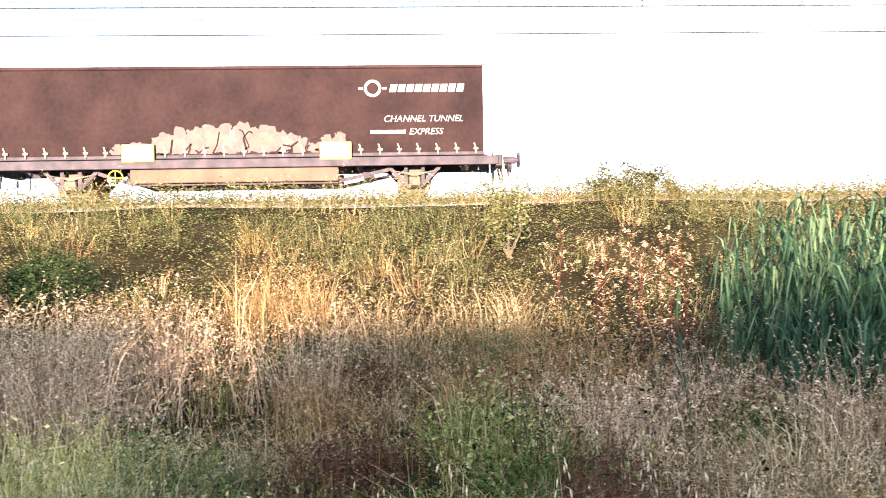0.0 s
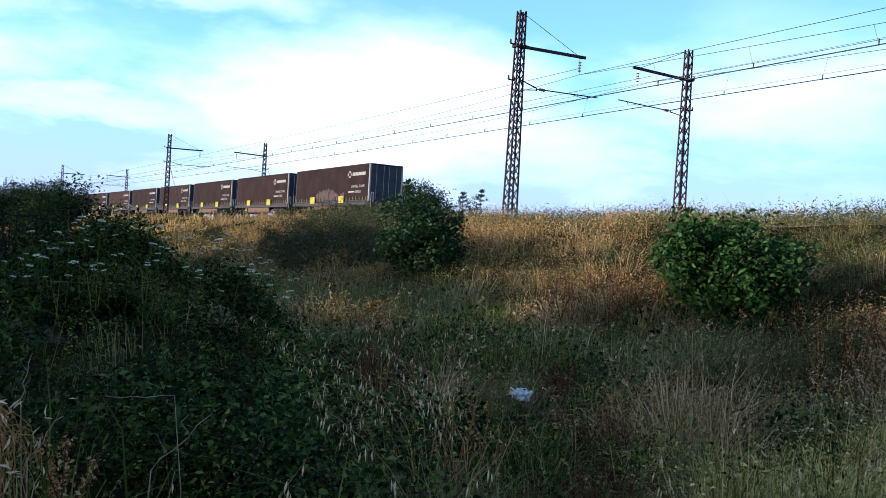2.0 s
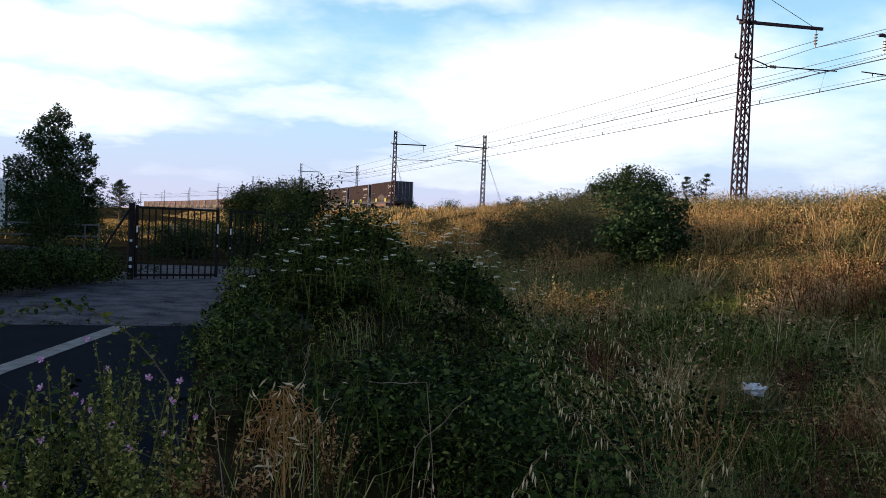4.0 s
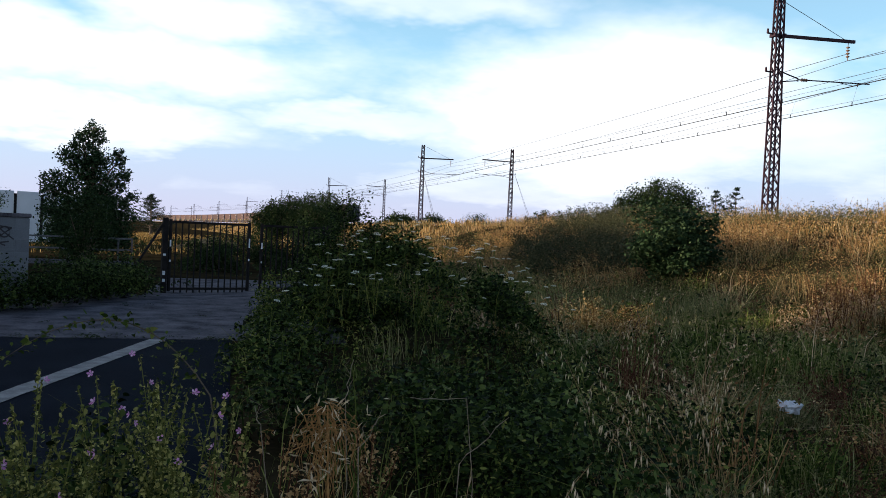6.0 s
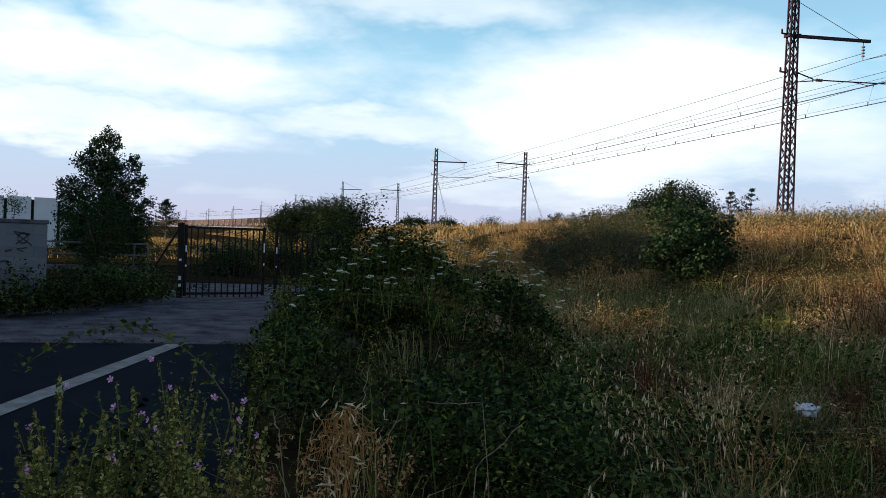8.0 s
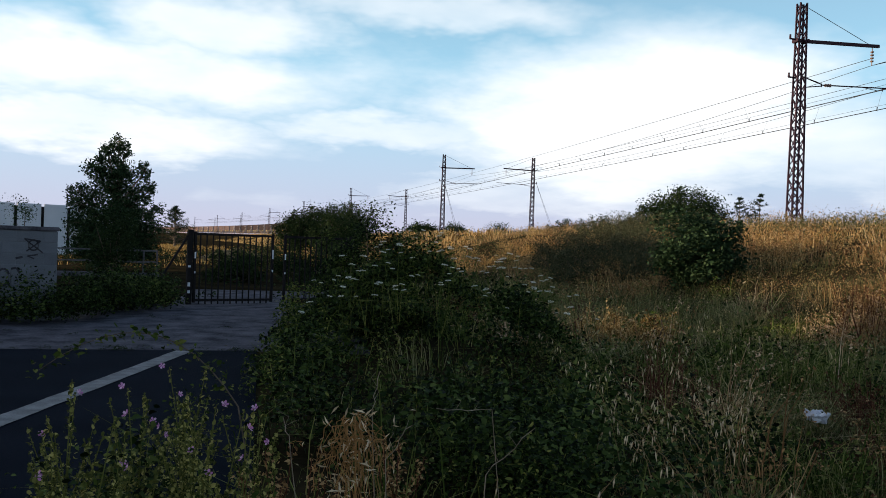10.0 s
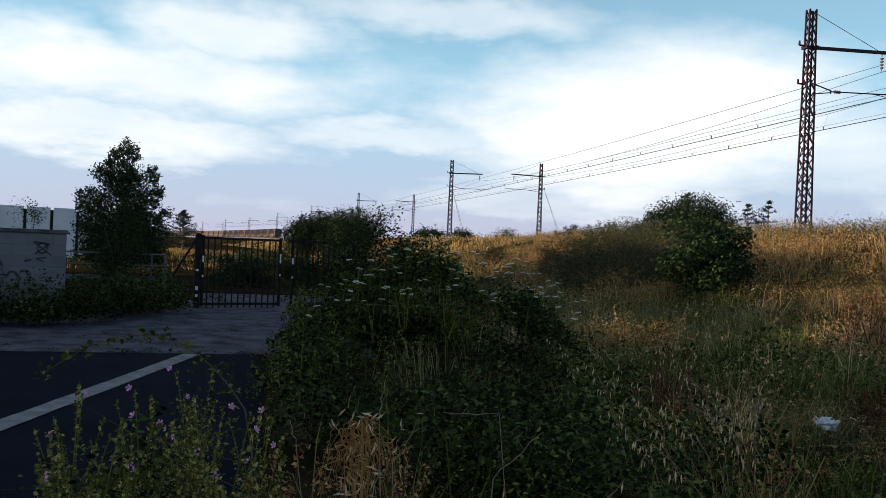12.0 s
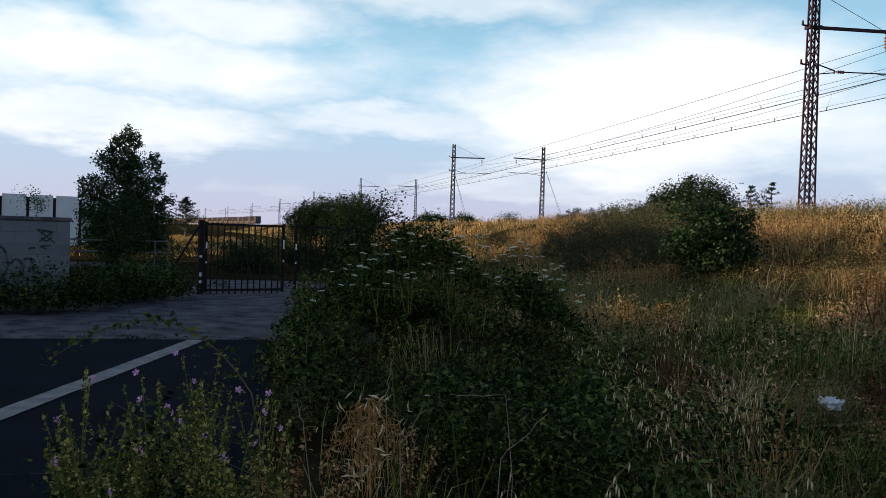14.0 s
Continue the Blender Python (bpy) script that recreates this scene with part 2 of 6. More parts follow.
M_ROOF = surface("roof_sheet", (0.2, 0.18, 0.17), (0.3, 0.28, 0.26), 0.8, 0.7)
M_HEAP = surface("pale_spoil", (0.12, 0.085, 0.045), (0.26, 0.19, 0.11), 1.2, 1.0, bump=0.8, fine=9, spec=0.0)
M_BARK = surface("bark", (0.07, 0.05, 0.035), (0.15, 0.11, 0.08), 6.0, 0.95, bump=0.8, fine=30)
M_BAG = surface("white_plastic", (0.40, 0.42, 0.50), (0.62, 0.64, 0.70), 5.0, 0.4, bump=0.2, fine=20)
M_DRY = plant("dry_grass", [(0.075, 0.046, 0.024), (0.21, 0.135, 0.065), (0.43, 0.30, 0.16), (0.66, 0.51, 0.32)], through=0.25)
M_GOLD = plant("golden_grass", [(0.06, 0.032, 0.010), (0.19, 0.11, 0.032), (0.33, 0.21, 0.075), (0.52, 0.38, 0.17)], through=0.3)
M_STRAW = plant("golden_straw", [(0.14, 0.075, 0.026), (0.34, 0.20, 0.07), (0.55, 0.36, 0.15), (0.72, 0.54, 0.28)], through=0.3)
M_SOFT = plant("soft_olive_grass", [(0.04, 0.048, 0.018), (0.11, 0.125, 0.048), (0.215, 0.215, 0.09), (0.40, 0.34, 0.19)])
M_LIME = plant("yellow_green_leaf", [(0.04, 0.055, 0.014), (0.14, 0.16, 0.045), (0.29, 0.28, 0.09), (0.48, 0.42, 0.18)])
M_POPLAR = plant("poplar_leaf", [(0.010, 0.022, 0.010), (0.024, 0.048, 0.020), (0.055, 0.085, 0.038)], 0.6, 0.12, gloss=0.06)
M_GRASS = plant("green_grass", [(0.010, 0.018, 0.004), (0.036, 0.060, 0.012), (0.085, 0.118, 0.026), (0.24, 0.25, 0.085)])
M_PALE = plant("pale_green_grass", [(0.11, 0.105, 0.026), (0.34, 0.305, 0.095), (0.56, 0.465, 0.19), (0.80, 0.66, 0.35)])
M_OLIVE = plant("olive_herb", [(0.045, 0.050, 0.020), (0.080, 0.083, 0.030), (0.130, 0.119, 0.050), (0.24, 0.20, 0.105)])
# near-black stops and patches put the shade between bramble leaves into their colour
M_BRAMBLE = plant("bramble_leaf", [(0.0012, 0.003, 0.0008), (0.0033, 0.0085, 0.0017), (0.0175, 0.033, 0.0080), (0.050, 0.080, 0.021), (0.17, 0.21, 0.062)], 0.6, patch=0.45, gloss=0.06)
M_BUSH = plant("bush_leaf", [(0.008, 0.020, 0.006), (0.024, 0.055, 0.014), (0.070, 0.118, 0.036)], 0.5, gloss=0.06)
M_TREE = plant("tree_leaf", [(0.008, 0.016, 0.007), (0.020, 0.036, 0.013), (0.042, 0.060, 0.024)], 0.8, 0.12)
M_SCRUB = plant("grey_green_scrub", [(0.024, 0.030, 0.016), (0.065, 0.070, 0.036), (0.14, 0.135, 0.075)], 0.8, 0.2)
M_NEEDLE = plant("conifer_leaf", [(0.012, 0.024, 0.014), (0.03, 0.05, 0.028)], 0.8, 0.1)
M_DOCK = plant("red_dock", [(0.03, 0.011, 0.008), (0.085, 0.034, 0.022), (0.16, 0.075, 0.05)])
M_PINK = plant("pinkish_dry_stalk", [(0.15, 0.085, 0.048), (0.46, 0.31, 0.19), (0.78, 0.60, 0.42)])
M_RUST = plant("rust_stalk", [(0.12, 0.060, 0.027), (0.31, 0.175, 0.078), (0.54, 0.36, 0.18)], through=0.3)
M_REED = plant("reed_leaf", [(0.012, 0.034, 0.020), (0.040, 0.082, 0.046), (0.15, 0.21, 0.11)])
M_SEED = plant("oat_spikelet", [(0.40, 0.30, 0.18), (0.58, 0.46, 0.30), (0.78, 0.66, 0.48)], through=0.35)
M_UMBEL = plant("white_umbel", [(0.62, 0.64, 0.56), (0.86, 0.87, 0.80)], through=0.2)
M_MALLOW = plant("mallow_petal", [(0.46, 0.13, 0.40), (0.60, 0.28, 0.54), (0.74, 0.50, 0.70)], through=0.3)
M_MLEAF = plant("yellowish_weed_leaf", [(0.016, 0.03, 0.006), (0.065, 0.095, 0.020), (0.23, 0.23, 0.065)])
M_MALLEAF = plant("mallow_leaf", [(0.016, 0.026, 0.008), (0.13, 0.14, 0.036), (0.52, 0.45, 0.15)], 0.6, gloss=0.05)
M_TWIG = surface("dead_twig", (0.16, 0.12, 0.085), (0.34, 0.28, 0.21), 20.0, 0.9, bump=0.3, fine=200, spec=0.1)
M_TUFT = plant("withered_stalk", [(0.16, 0.070, 0.026), (0.50, 0.28, 0.11), (0.85, 0.62, 0.34)], patch=0.05)


# ---- helpers for shapes ----
def part(name, bm, material, parent, label=""):
    me = bpy.data.meshes.new(name)
    bm.to_mesh(me)
    bm.free()
    me.materials.append(material)
    ob = new(name, me)
    ob.parent = parent
    if label:
        tagged(ob, label)
    return ob


def thing(name, m, label, category, group="", kind=""):
    ob = new(name)
    ob.matrix_basis = m
    ob.empty_display_size = 0.2
    return tagged(ob, label, category, group, kind)


def solid(name, bm, material, label="", category="", kind="", group=""):
    ob = part(name, bm, material, None)
    return tagged(ob, label, category, group, kind)


def box(bm, x0, x1, y0, y1, z0, z1):
    v = [bm.verts.new((x, y, z)) for z in (z0, z1) for y in (y0, y1) for x in (x0, x1)]
    for f in ((0, 2, 3, 1), (4, 5, 7, 6), (0, 1, 5, 4), (2, 6, 7, 3), (0, 4, 6, 2), (1, 3, 7, 5)):
        bm.faces.new([v[k] for k in f])
    return v


def slab(bm, x0, x1, y0, y1, z0, z1, bevel=0.01):
    """A box with its edges broken."""
    tmp = bmesh.new()
    box(tmp, x0, x1, y0, y1, z0, z1)
    bmesh.ops.bevel(tmp, geom=tmp.edges[:], offset=bevel, segments=1, affect='EDGES')
    me = bpy.data.meshes.new("tmp")
    tmp.to_mesh(me)
    tmp.free()
    bm.from_mesh(me)
    bpy.data.meshes.remove(me)


def tube(bm, a, b, r0, r1=None, sides=6, cap=True):
    a, b = Vector(a), Vector(b)
    r1 = r0 if r1 is None else r1
    d = (b - a).normalized()
    s = d.cross(Vector((0, 0, 1)) if abs(d.z) < 0.9 else Vector((1, 0, 0))).normalized()
    t = d.cross(s)
    rings = []
    for p, r in ((a, r0), (b, r1)):
        rings.append([bm.verts.new(p + (s * math.cos(k * math.tau / sides) + t * math.sin(k * math.tau / sides)) * r)
                      for k in range(sides)])
    for k in range(sides):
        n = (k + 1) % sides
        bm.faces.new((rings[0][k], rings[0][n], rings[1][n], rings[1][k]))
    if cap:
        bm.faces.new(rings[0][::-1])
        bm.faces.new(rings[1])


def rod(bm, pts, r0, r1=None, sides=5):
    """One bent rod through the points, of one piece."""
    pts = [Vector(p) for p in pts]
    r1 = r0 if r1 is None else r1
    rings = []
    for k, p in enumerate(pts):
        d = (pts[min(k + 1, len(pts) - 1)] - pts[max(k - 1, 0)]).normalized()
        s = d.cross(Vector((0, 0, 1)) if abs(d.z) < 0.9 else Vector((1, 0, 0))).normalized()
        t = d.cross(s)
        r = r0 + (r1 - r0) * k / (len(pts) - 1)
        rings.append([bm.verts.new(p + (s * math.cos(j * math.tau / sides) + t * math.sin(j * math.tau / sides)) * r) for j in range(sides)])
    for a, b in zip(rings, rings[1:]):
        for j in range(sides):
            n = (j + 1) % sides
            bm.faces.new((a[j], a[n], b[n], b[j]))


def bar(bm, a, b, w, h=None):
    """A flat or square bar from a to b."""
    a, b = Vector(a), Vector(b)
    h = w if h is None else h
    d = (b - a).normalized()
    s = d.cross(Vector((0, 0, 1)) if abs(d.z) < 0.95 else Vector((0, 1, 0))).normalized() * w / 2
    t = d.cross(s).normalized() * h / 2
    q = [[bm.verts.new(p + s * i + t * j) for i, j in ((-1, -1), (1, -1), (1, 1), (-1, 1))] for p in (a, b)]
    for k in range(4):
        n = (k + 1) % 4
        bm.faces.new((q[0][k], q[0][n], q[1][n], q[1][k]))
    bm.faces.new(q[0][::-1])
    bm.faces.new(q[1])


def np_mesh(name, verts, tris):
    me = bpy.data.meshes.new(name)
    verts, tris = np.asarray(verts, np.float32).reshape(-1, 3), np.asarray(tris, np.int32).reshape(-1, 3)
    me.vertices.add(len(verts))
    me.vertices.foreach_set("co", verts.ravel())
    me.loops.add(tris.size)
    me.loops.foreach_set("vertex_index", tris.ravel())
    me.polygons.add(len(tris))
    me.polygons.foreach_set("loop_start", np.arange(0, tris.size, 3, dtype=np.int32))
    me.update(calc_edges=True)
    return me


def vnoise(x, y, size, seed):
    """Smooth noise from 0 to 1, numpy arrays in and out."""
    table = np.random.RandomState(seed).rand(64, 64)
    u, v = np.asarray(x, float) / size + 100.5, np.asarray(y, float) / size + 100.5
    i, j = np.floor(u).astype(int), np.floor(v).astype(int)
    a, b = u - i, v - j
    a, b = a * a * (3 - 2 * a), b * b * (3 - 2 * b)
    g = lambda p, q: table[p % 64, q % 64]
    return (g(i, j) * (1 - a) + g(i + 1, j) * a) * (1 - b) + (g(i, j + 1) * (1 - a) + g(i + 1, j + 1) * a) * b


# ---- the lie of the land ----
RAIL_Z = 3.20
TRACK_X = (25.37, 29.3)


def bend(y):
    """How far the line has turned to the left at y."""
    q = np.clip(np.asarray(y, float) - 40, 0, 600)
    return -q * q / 3770 - np.clip(np.asarray(y, float) - 640, 0, None) * 0.318


def land(x, y):
    x, y = np.asarray(x, float), np.asarray(y, float)
    r = x - bend(y)
    z = np.interp(r, [8.2, 9.5, 11, 13, 16, 18.8, 20.2, 21.0, 35.5, 37, 48], [0, 0.22, 0.62, 1.22, 2.02, 2.66, 2.78, 2.8, 2.8, 2.6, 0])
    z = z + (vnoise(x, y, 2.1, 3) - 0.5) * 0.22 * np.clip((x - 0.4) / 1.5, 0, 1) * np.clip((21.5 - r) / 2, 0, 1)
    return z


def land_at(x, y):
    return float(land(np.array([x]), np.array([y]))[0])



# ---- ground, road, track ----
def build_ground():
    xs = np.unique(np.concatenate([np.linspace(-3000, -60, 14), np.linspace(-60, -8, 14), np.arange(-8, 60, 0.6), np.linspace(60, 200, 30), np.linspace(200, 3000, 16)]))
    ys = np.unique(np.concatenate([np.linspace(-3000, -40, 14), np.linspace(-40, -14, 12), np.arange(-14, 50, 0.6), np.linspace(50, 200, 60), np.linspace(200, 700, 80), np.linspace(700, 3000, 20)]))
    gx, gy = np.meshgrid(xs, ys, indexing='ij')
    gz = land(gx, gy)
    n, m = gx.shape
    idx = np.arange(n * m).reshape(n, m)
    a, b, c, d = idx[:-1, :-1].ravel(), idx[1:, :-1].ravel(), idx[1:, 1:].ravel(), idx[:-1, 1:].ravel()
    me = np_mesh("ground", np.stack([gx, gy, gz], -1).reshape(-1, 3), np.concatenate([np.stack([a, b, c], -1), np.stack([a, c, d], -1)]))
    me.materials.append(M_SOIL)
    me.shade_smooth()
    tagged(new("ground", me), "dry earth ground rising to a railway embankment", "ground", kind="structure")


def build_road():
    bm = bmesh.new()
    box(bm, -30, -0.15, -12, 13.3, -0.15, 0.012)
    solid("road", bm, M_ASPHALT, "weathered asphalt road surface, coloured dark blue as in shade", "road", "structure")
    bm = bmesh.new()
    box(bm, -30, 1.6, 13.304, 21.2, -0.15, 0.02)
    solid("pavement_apron", bm, M_APRON, "worn pale concrete apron before the gate", "pavement", "structure")
    bm = bmesh.new()
    box(bm, -2.3, 4.2, 21.204, 28.5, -0.15, 0.016)
    solid("pavement_yard", bm, M_APRON, "pale worn concrete yard behind the gate", "pavement", "structure")
    # edge line with a ragged, worn outline
    rng = random.Random(5)
    bm = bmesh.new()
    a, b = Vector((-4.95, -2.4, 0)), Vector((-1.22, 13.2, 0))
    d = (b - a).normalized()
    s = Vector((d.y, -d.x, 0))
    steps = 90
    low = []
    for k in range(steps + 1):
        p = a.lerp(b, k / steps)
        wl, wr = 0.125 + rng.uniform(-0.008, 0.008), 0.125 + rng.uniform(-0.008, 0.008)
        low.append((bm.verts.new(p - s * wl + Vector((0, 0, 0.022))), bm.verts.new(p + s * wr + Vector((0, 0, 0.022)))))
    for k in range(steps):
        bm.faces.new((low[k][0], low[k][1], low[k + 1][1], low[k + 1][0]))
    solid("road_marking", bm, M_PAINT, "worn white painted line on the asphalt", "road marking", "structure")


def track_point(s, x0):
    """The place on the track whose axis starts at x0, and its heading, s metres along it."""
    y = np.interp(s, ARC_S, ARC_Y)
    x = x0 + float(bend(y))
    slope = (float(bend(y + 1)) - float(bend(y - 1))) / 2
    return Vector((x, float(y), RAIL_Z)), math.degrees(math.atan(-slope))


ARC_Y = np.arange(-400, 1400, 2.0)
ARC_S = np.interp(0, ARC_Y, ARC_Y) + np.concatenate([[0], np.cumsum(np.hypot(np.diff(ARC_Y), np.diff(bend(ARC_Y))))])
ARC_S = ARC_S - np.interp(0, ARC_Y, ARC_S)


def ribbon(bm, offsets, ys, x0):
    """A bar of the given cross-section (x, z) laid along the line."""
    rings = [[bm.verts.new((x0 + float(bend(y)) + ox, y, oz)) for ox, oz in offsets] for y in ys]
    n = len(offsets)
    for a, b in zip(rings, rings[1:]):
        for k in range(n):
            bm.faces.new((a[k], a[(k + 1) % n], b[(k + 1) % n], b[k]))


def build_track():
    ys = [-200, -60] + list(range(-20, 60, 40)) + list(range(60, 700, 20))
    bm = bmesh.new()
    mid = (TRACK_X[0] + TRACK_X[1]) / 2
    w = (TRACK_X[1] - TRACK_X[0]) / 2
    ribbon(bm, [(-w - 2.8, 2.72), (-w - 1.8, RAIL_Z - 0.17), (w + 1.8, RAIL_Z - 0.17), (w + 2.8, 2.72)], ys, mid)
    solid("ballast_bed", bm, M_BALLAST, "grey-brown stone ballast under two tracks", "ballast", "structure")
    for x in TRACK_X:
        t = thing("railway_track", Matrix.Identity(4), "rusty rails on concrete sleepers in ballast", "railway track", "tracks", "structure")
        for side in (-0.7525, 0.7525):
            bm = bmesh.new()
            ribbon(bm, [(side - 0.07, RAIL_Z - 0.17), (side + 0.07, RAIL_Z - 0.17), (side + 0.01, RAIL_Z - 0.14), (side + 0.01, RAIL_Z - 0.04),
                        (side + 0.035, RAIL_Z - 0.03), (side + 0.035, RAIL_Z), (side - 0.035, RAIL_Z), (side - 0.035, RAIL_Z - 0.03),
                        (side - 0.01, RAIL_Z - 0.04), (side - 0.01, RAIL_Z - 0.14)], ys, x)
            part("rail", bm, M_RAIL, t)
        bm = bmesh.new()
        slab(bm, -1.25, 1.25, -0.13, 0.13, -0.30, -0.165, 0.02)
        sl = part("sleeper", bm, M_SLEEPER, t)
        sl.location = (x, -30, RAIL_Z)
        for k in range(1, 150):
            o = sl.copy()
            scene.collection.objects.link(o)
            o.location = (x + float(bend(-30 + k * 0.62)), -30 + k * 0.62, RAIL_Z)


# ---- catenary ----
MAST_Y = [-37.0, 31.7, 98.5, 170.4, 239, 308, 377, 446, 515]
MAST_X = (21.63, 33.0)
RAISE = 0.33     # the far line stands this much higher
BASE_Z, TOP_Z, ARM_Z, LOW_Z = 2.75, 12.35, 10.77, 9.17
MESS_Z, CONT_Z = 10.02, 8.95


def build_mast():
    """One lattice mast; its arm reaches along +x. Origin at its foot."""
    mast = thing("catenary_mast", Matrix.Identity(4), "rusty lattice steel catenary mast with bracket arms", "mast", "masts along the line")
    h = TOP_Z - BASE_Z
    w0, w1 = 0.25, 0.15
    at = lambda z: w0 + (w1 - w0) * z / h
    for sx in (-1, 1):
        for sy in (-1, 1):
            bm = bmesh.new()
            bar(bm, (sx * w0, sy * w0 * 0.8, 0), (sx * w1, sy * w1 * 0.8, h), 0.06, 0.06)
            part("corner_angle", bm, M_MAST, mast)
    bm = bmesh.new()
    n = 17
    for k in range(n):
        z0, z1 = h * k / n, h * (k + 1) / n
        a, b = at(z0), at(z1)
        for sy in (-1, 1):
            y0, y1 = sy * a * 0.8, sy * b * 0.8
            bar(bm, (-a, y0, z0), (b, y1, z1), 0.018, 0.045)
            bar(bm, (a, y0, z0), (-b, y1, z1), 0.018, 0.045)
        for sx in (-1, 1):
            e = 1 if k % 2 else -1
            bar(bm, (sx * a, -a * 0.8 * e, z0), (sx * b, b * 0.8 * e, z1), 0.018, 0.045)
    part("lattice_bracing", bm, M_MAST, mast)
    za, zl = ARM_Z - BASE_Z, LOW_Z - BASE_Z
    bm = bmesh.new()
    bar(bm, (-0.22, 0, za), (3.75, 0, za + 0.09), 0.10, 0.13)
    bar(bm, (-0.24, -0.2, za), (-0.24, 0.2, za), 0.08, 0.14)
    bar(bm, (0.24, -0.2, za), (0.24, 0.2, za), 0.08, 0.14)
    part("upper_arm", bm, M_MAST, mast)
    bm = bmesh.new()
    tube(bm, (0.14, 0, h - 0.1), (3.3, 0, za + 0.12), 0.014, sides=4)
    part("tie_rod", bm, M_WIRE, mast)
    # short stub brackets on the back of the mast
    for z in (za + 0.05, zl + 0.05):
        bm = bmesh.new()
        bar(bm, (-0.2, 0, z), (-0.52, 0, z + 0.02), 0.05, 0.06)
        tube(bm, (-0.50, 0, z + 0.02), (-0.50, 0, z + 0.20), 0.05, 0.035, 8)
        part("stub_bracket", bm, M_MAST, mast)
    # small bracket triangle, then the long registration rod
    bm = bmesh.new()
    tube(bm, (0.18, 0, zl + 0.12), (1.05, 0, zl - 0.12), 0.028)
    tube(bm, (0.18, 0, zl - 0.32), (1.05, 0, zl - 0.20), 0.024)
    tube(bm, (1.05, 0, zl - 0.10), (1.05, 0, zl - 0.24), 0.024)
    tube(bm, (1.05, 0, zl - 0.16), (4.6, 0, zl - 0.06), 0.028)
    tube(bm, (4.0, 0, zl - 0.08), (4.0, 0, CONT_Z - BASE_Z), 0.02)
    tube(bm, (2.9, 0, zl - 0.10), (3.75, 0, CONT_Z - BASE_Z + 0.02), 0.014)
    part("registration_arm", bm, M_MAST, mast)
    ins = bmesh.new()
    for k in range(3):
        tube(ins, (1.22 + k * 0.11, 0, zl - 0.155), (1.26 + k * 0.11, 0, zl - 0.155), 0.07, sides=10)
    tube(ins, (1.18, 0, zl - 0.155), (1.52, 0, zl - 0.155), 0.03, sides=6)
    part("arm_insulator", ins, M_INSUL, mast)
    ins = bmesh.new()
    for k in range(4):
        tube(ins, (3.43, 0, za - 0.16 - k * 0.13), (3.43, 0, za - 0.21 - k * 0.13), 0.085, 0.06, sides=10)
    tube(ins, (3.43, 0, za + 0.05), (3.43, 0, MESS_Z - BASE_Z), 0.018, sides=5)
    part("insulator_string", ins, M_INSUL, mast)
    bm = bmesh.new()
    slab(bm, -0.5, 0.5, -0.5, 0.5, -0.4, 0.12, 0.03)
    part("footing", bm, M_APRON, mast, "concrete footing")
    return mast


def wire_run(x, z, y0, y1, sag, r):
    """A wire between two masts that hangs through by sag."""
    bm = bmesh.new()
    n = 10
    pts = []
    for k in range(n + 1):
        f = k / n
        y = y0 + (y1 - y0) * f
        pts.append((x + float(bend(y0)) * (1 - f) + float(bend(y1)) * f, y, z - sag * 4 * f * (1 - f)))
    rod(bm, pts, r, sides=4)
    return bm


def build_catenary():
    first = build_mast()
    placed = []
    for y in MAST_Y:
        for k, x in enumerate(MAST_X):
            p = (x + float(bend(y)), y + (0.0 if k == 0 else 1.0), BASE_Z + (0.0 if k == 0 else RAISE))
            turn = 0 if k == 0 else 180
            placed.append(pose(*p, 0, 0, turn))
    first.matrix_basis = placed[0]
    for m in placed[1:]:
        copy_thing(first, m)
    hang = (MAST_X[0] + 3.43, MAST_X[1] - 3.43)
    for x, track, up in zip(hang, TRACK_X, (0.0, RAISE)):
        for y0, y1 in zip(MAST_Y, MAST_Y[1:]):
            w = thing("overhead_line", Matrix.Identity(4), "thin dark overhead contact line with droppers", "overhead line", "spans of overhead line")
            sag = 0.78
            part("feeder_wire", wire_run(x, MESS_Z + (0.30 if y0 > 0 else 0.0) + up, y0, y1, 0.10, 0.012), M_WIRE, w)
            part("messenger_wire", wire_run(x, MESS_Z + up, y0, y1, sag, 0.011), M_WIRE, w)
            for dx in (-0.04, 0.04):
                part("contact_wire", wire_run(track + dx, CONT_Z + up * 0.5, y0, y1, 0.06, 0.011), M_WIRE, w)
            part("auxiliary_wire", wire_run(track - 0.1, CONT_Z + 0.16 + up * 0.5, y0, y1, 0.04, 0.007), M_WIRE, w)
            n = 14
            for j in range(1, n):
                f = j / n
                y = y0 + (y1 - y0) * f
                off = float(bend(y0)) * (1 - f) + float(bend(y1)) * f
                bm = bmesh.new()
                tube(bm, (x + off, y, MESS_Z + up - sag * 4 * f * (1 - f)), (track + off, y, CONT_Z + up * 0.5 - 0.03), 0.006, sides=3, cap=False)
                box(bm, track + off - 0.016, track + off + 0.016, y - 0.016, y + 0.016, CONT_Z + up * 0.5 - 0.06, CONT_Z + up * 0.5 + 0.14)
                part("dropper", bm, M_WIRE, w)
                if y0 > 200:
                    break
    # guys at the second pair of masts run down towards the near end of the line
    for x, up in zip(MAST_X, (0.0, RAISE)):
        g = thing("guy_wire", Matrix.Identity(4), "paired steel guy wires stretched to the ground", "guy wire", "guys")
        for dx in (0, 0.22):
            bm = bmesh.new()
            tube(bm, (x + float(bend(98.5)), 98.3, 9.3 + up), (x + float(bend(92)) + 0.1 + dx, 91.8, 2.8), 0.016, sides=4)
            part("strand", bm, M_WIRE, g)


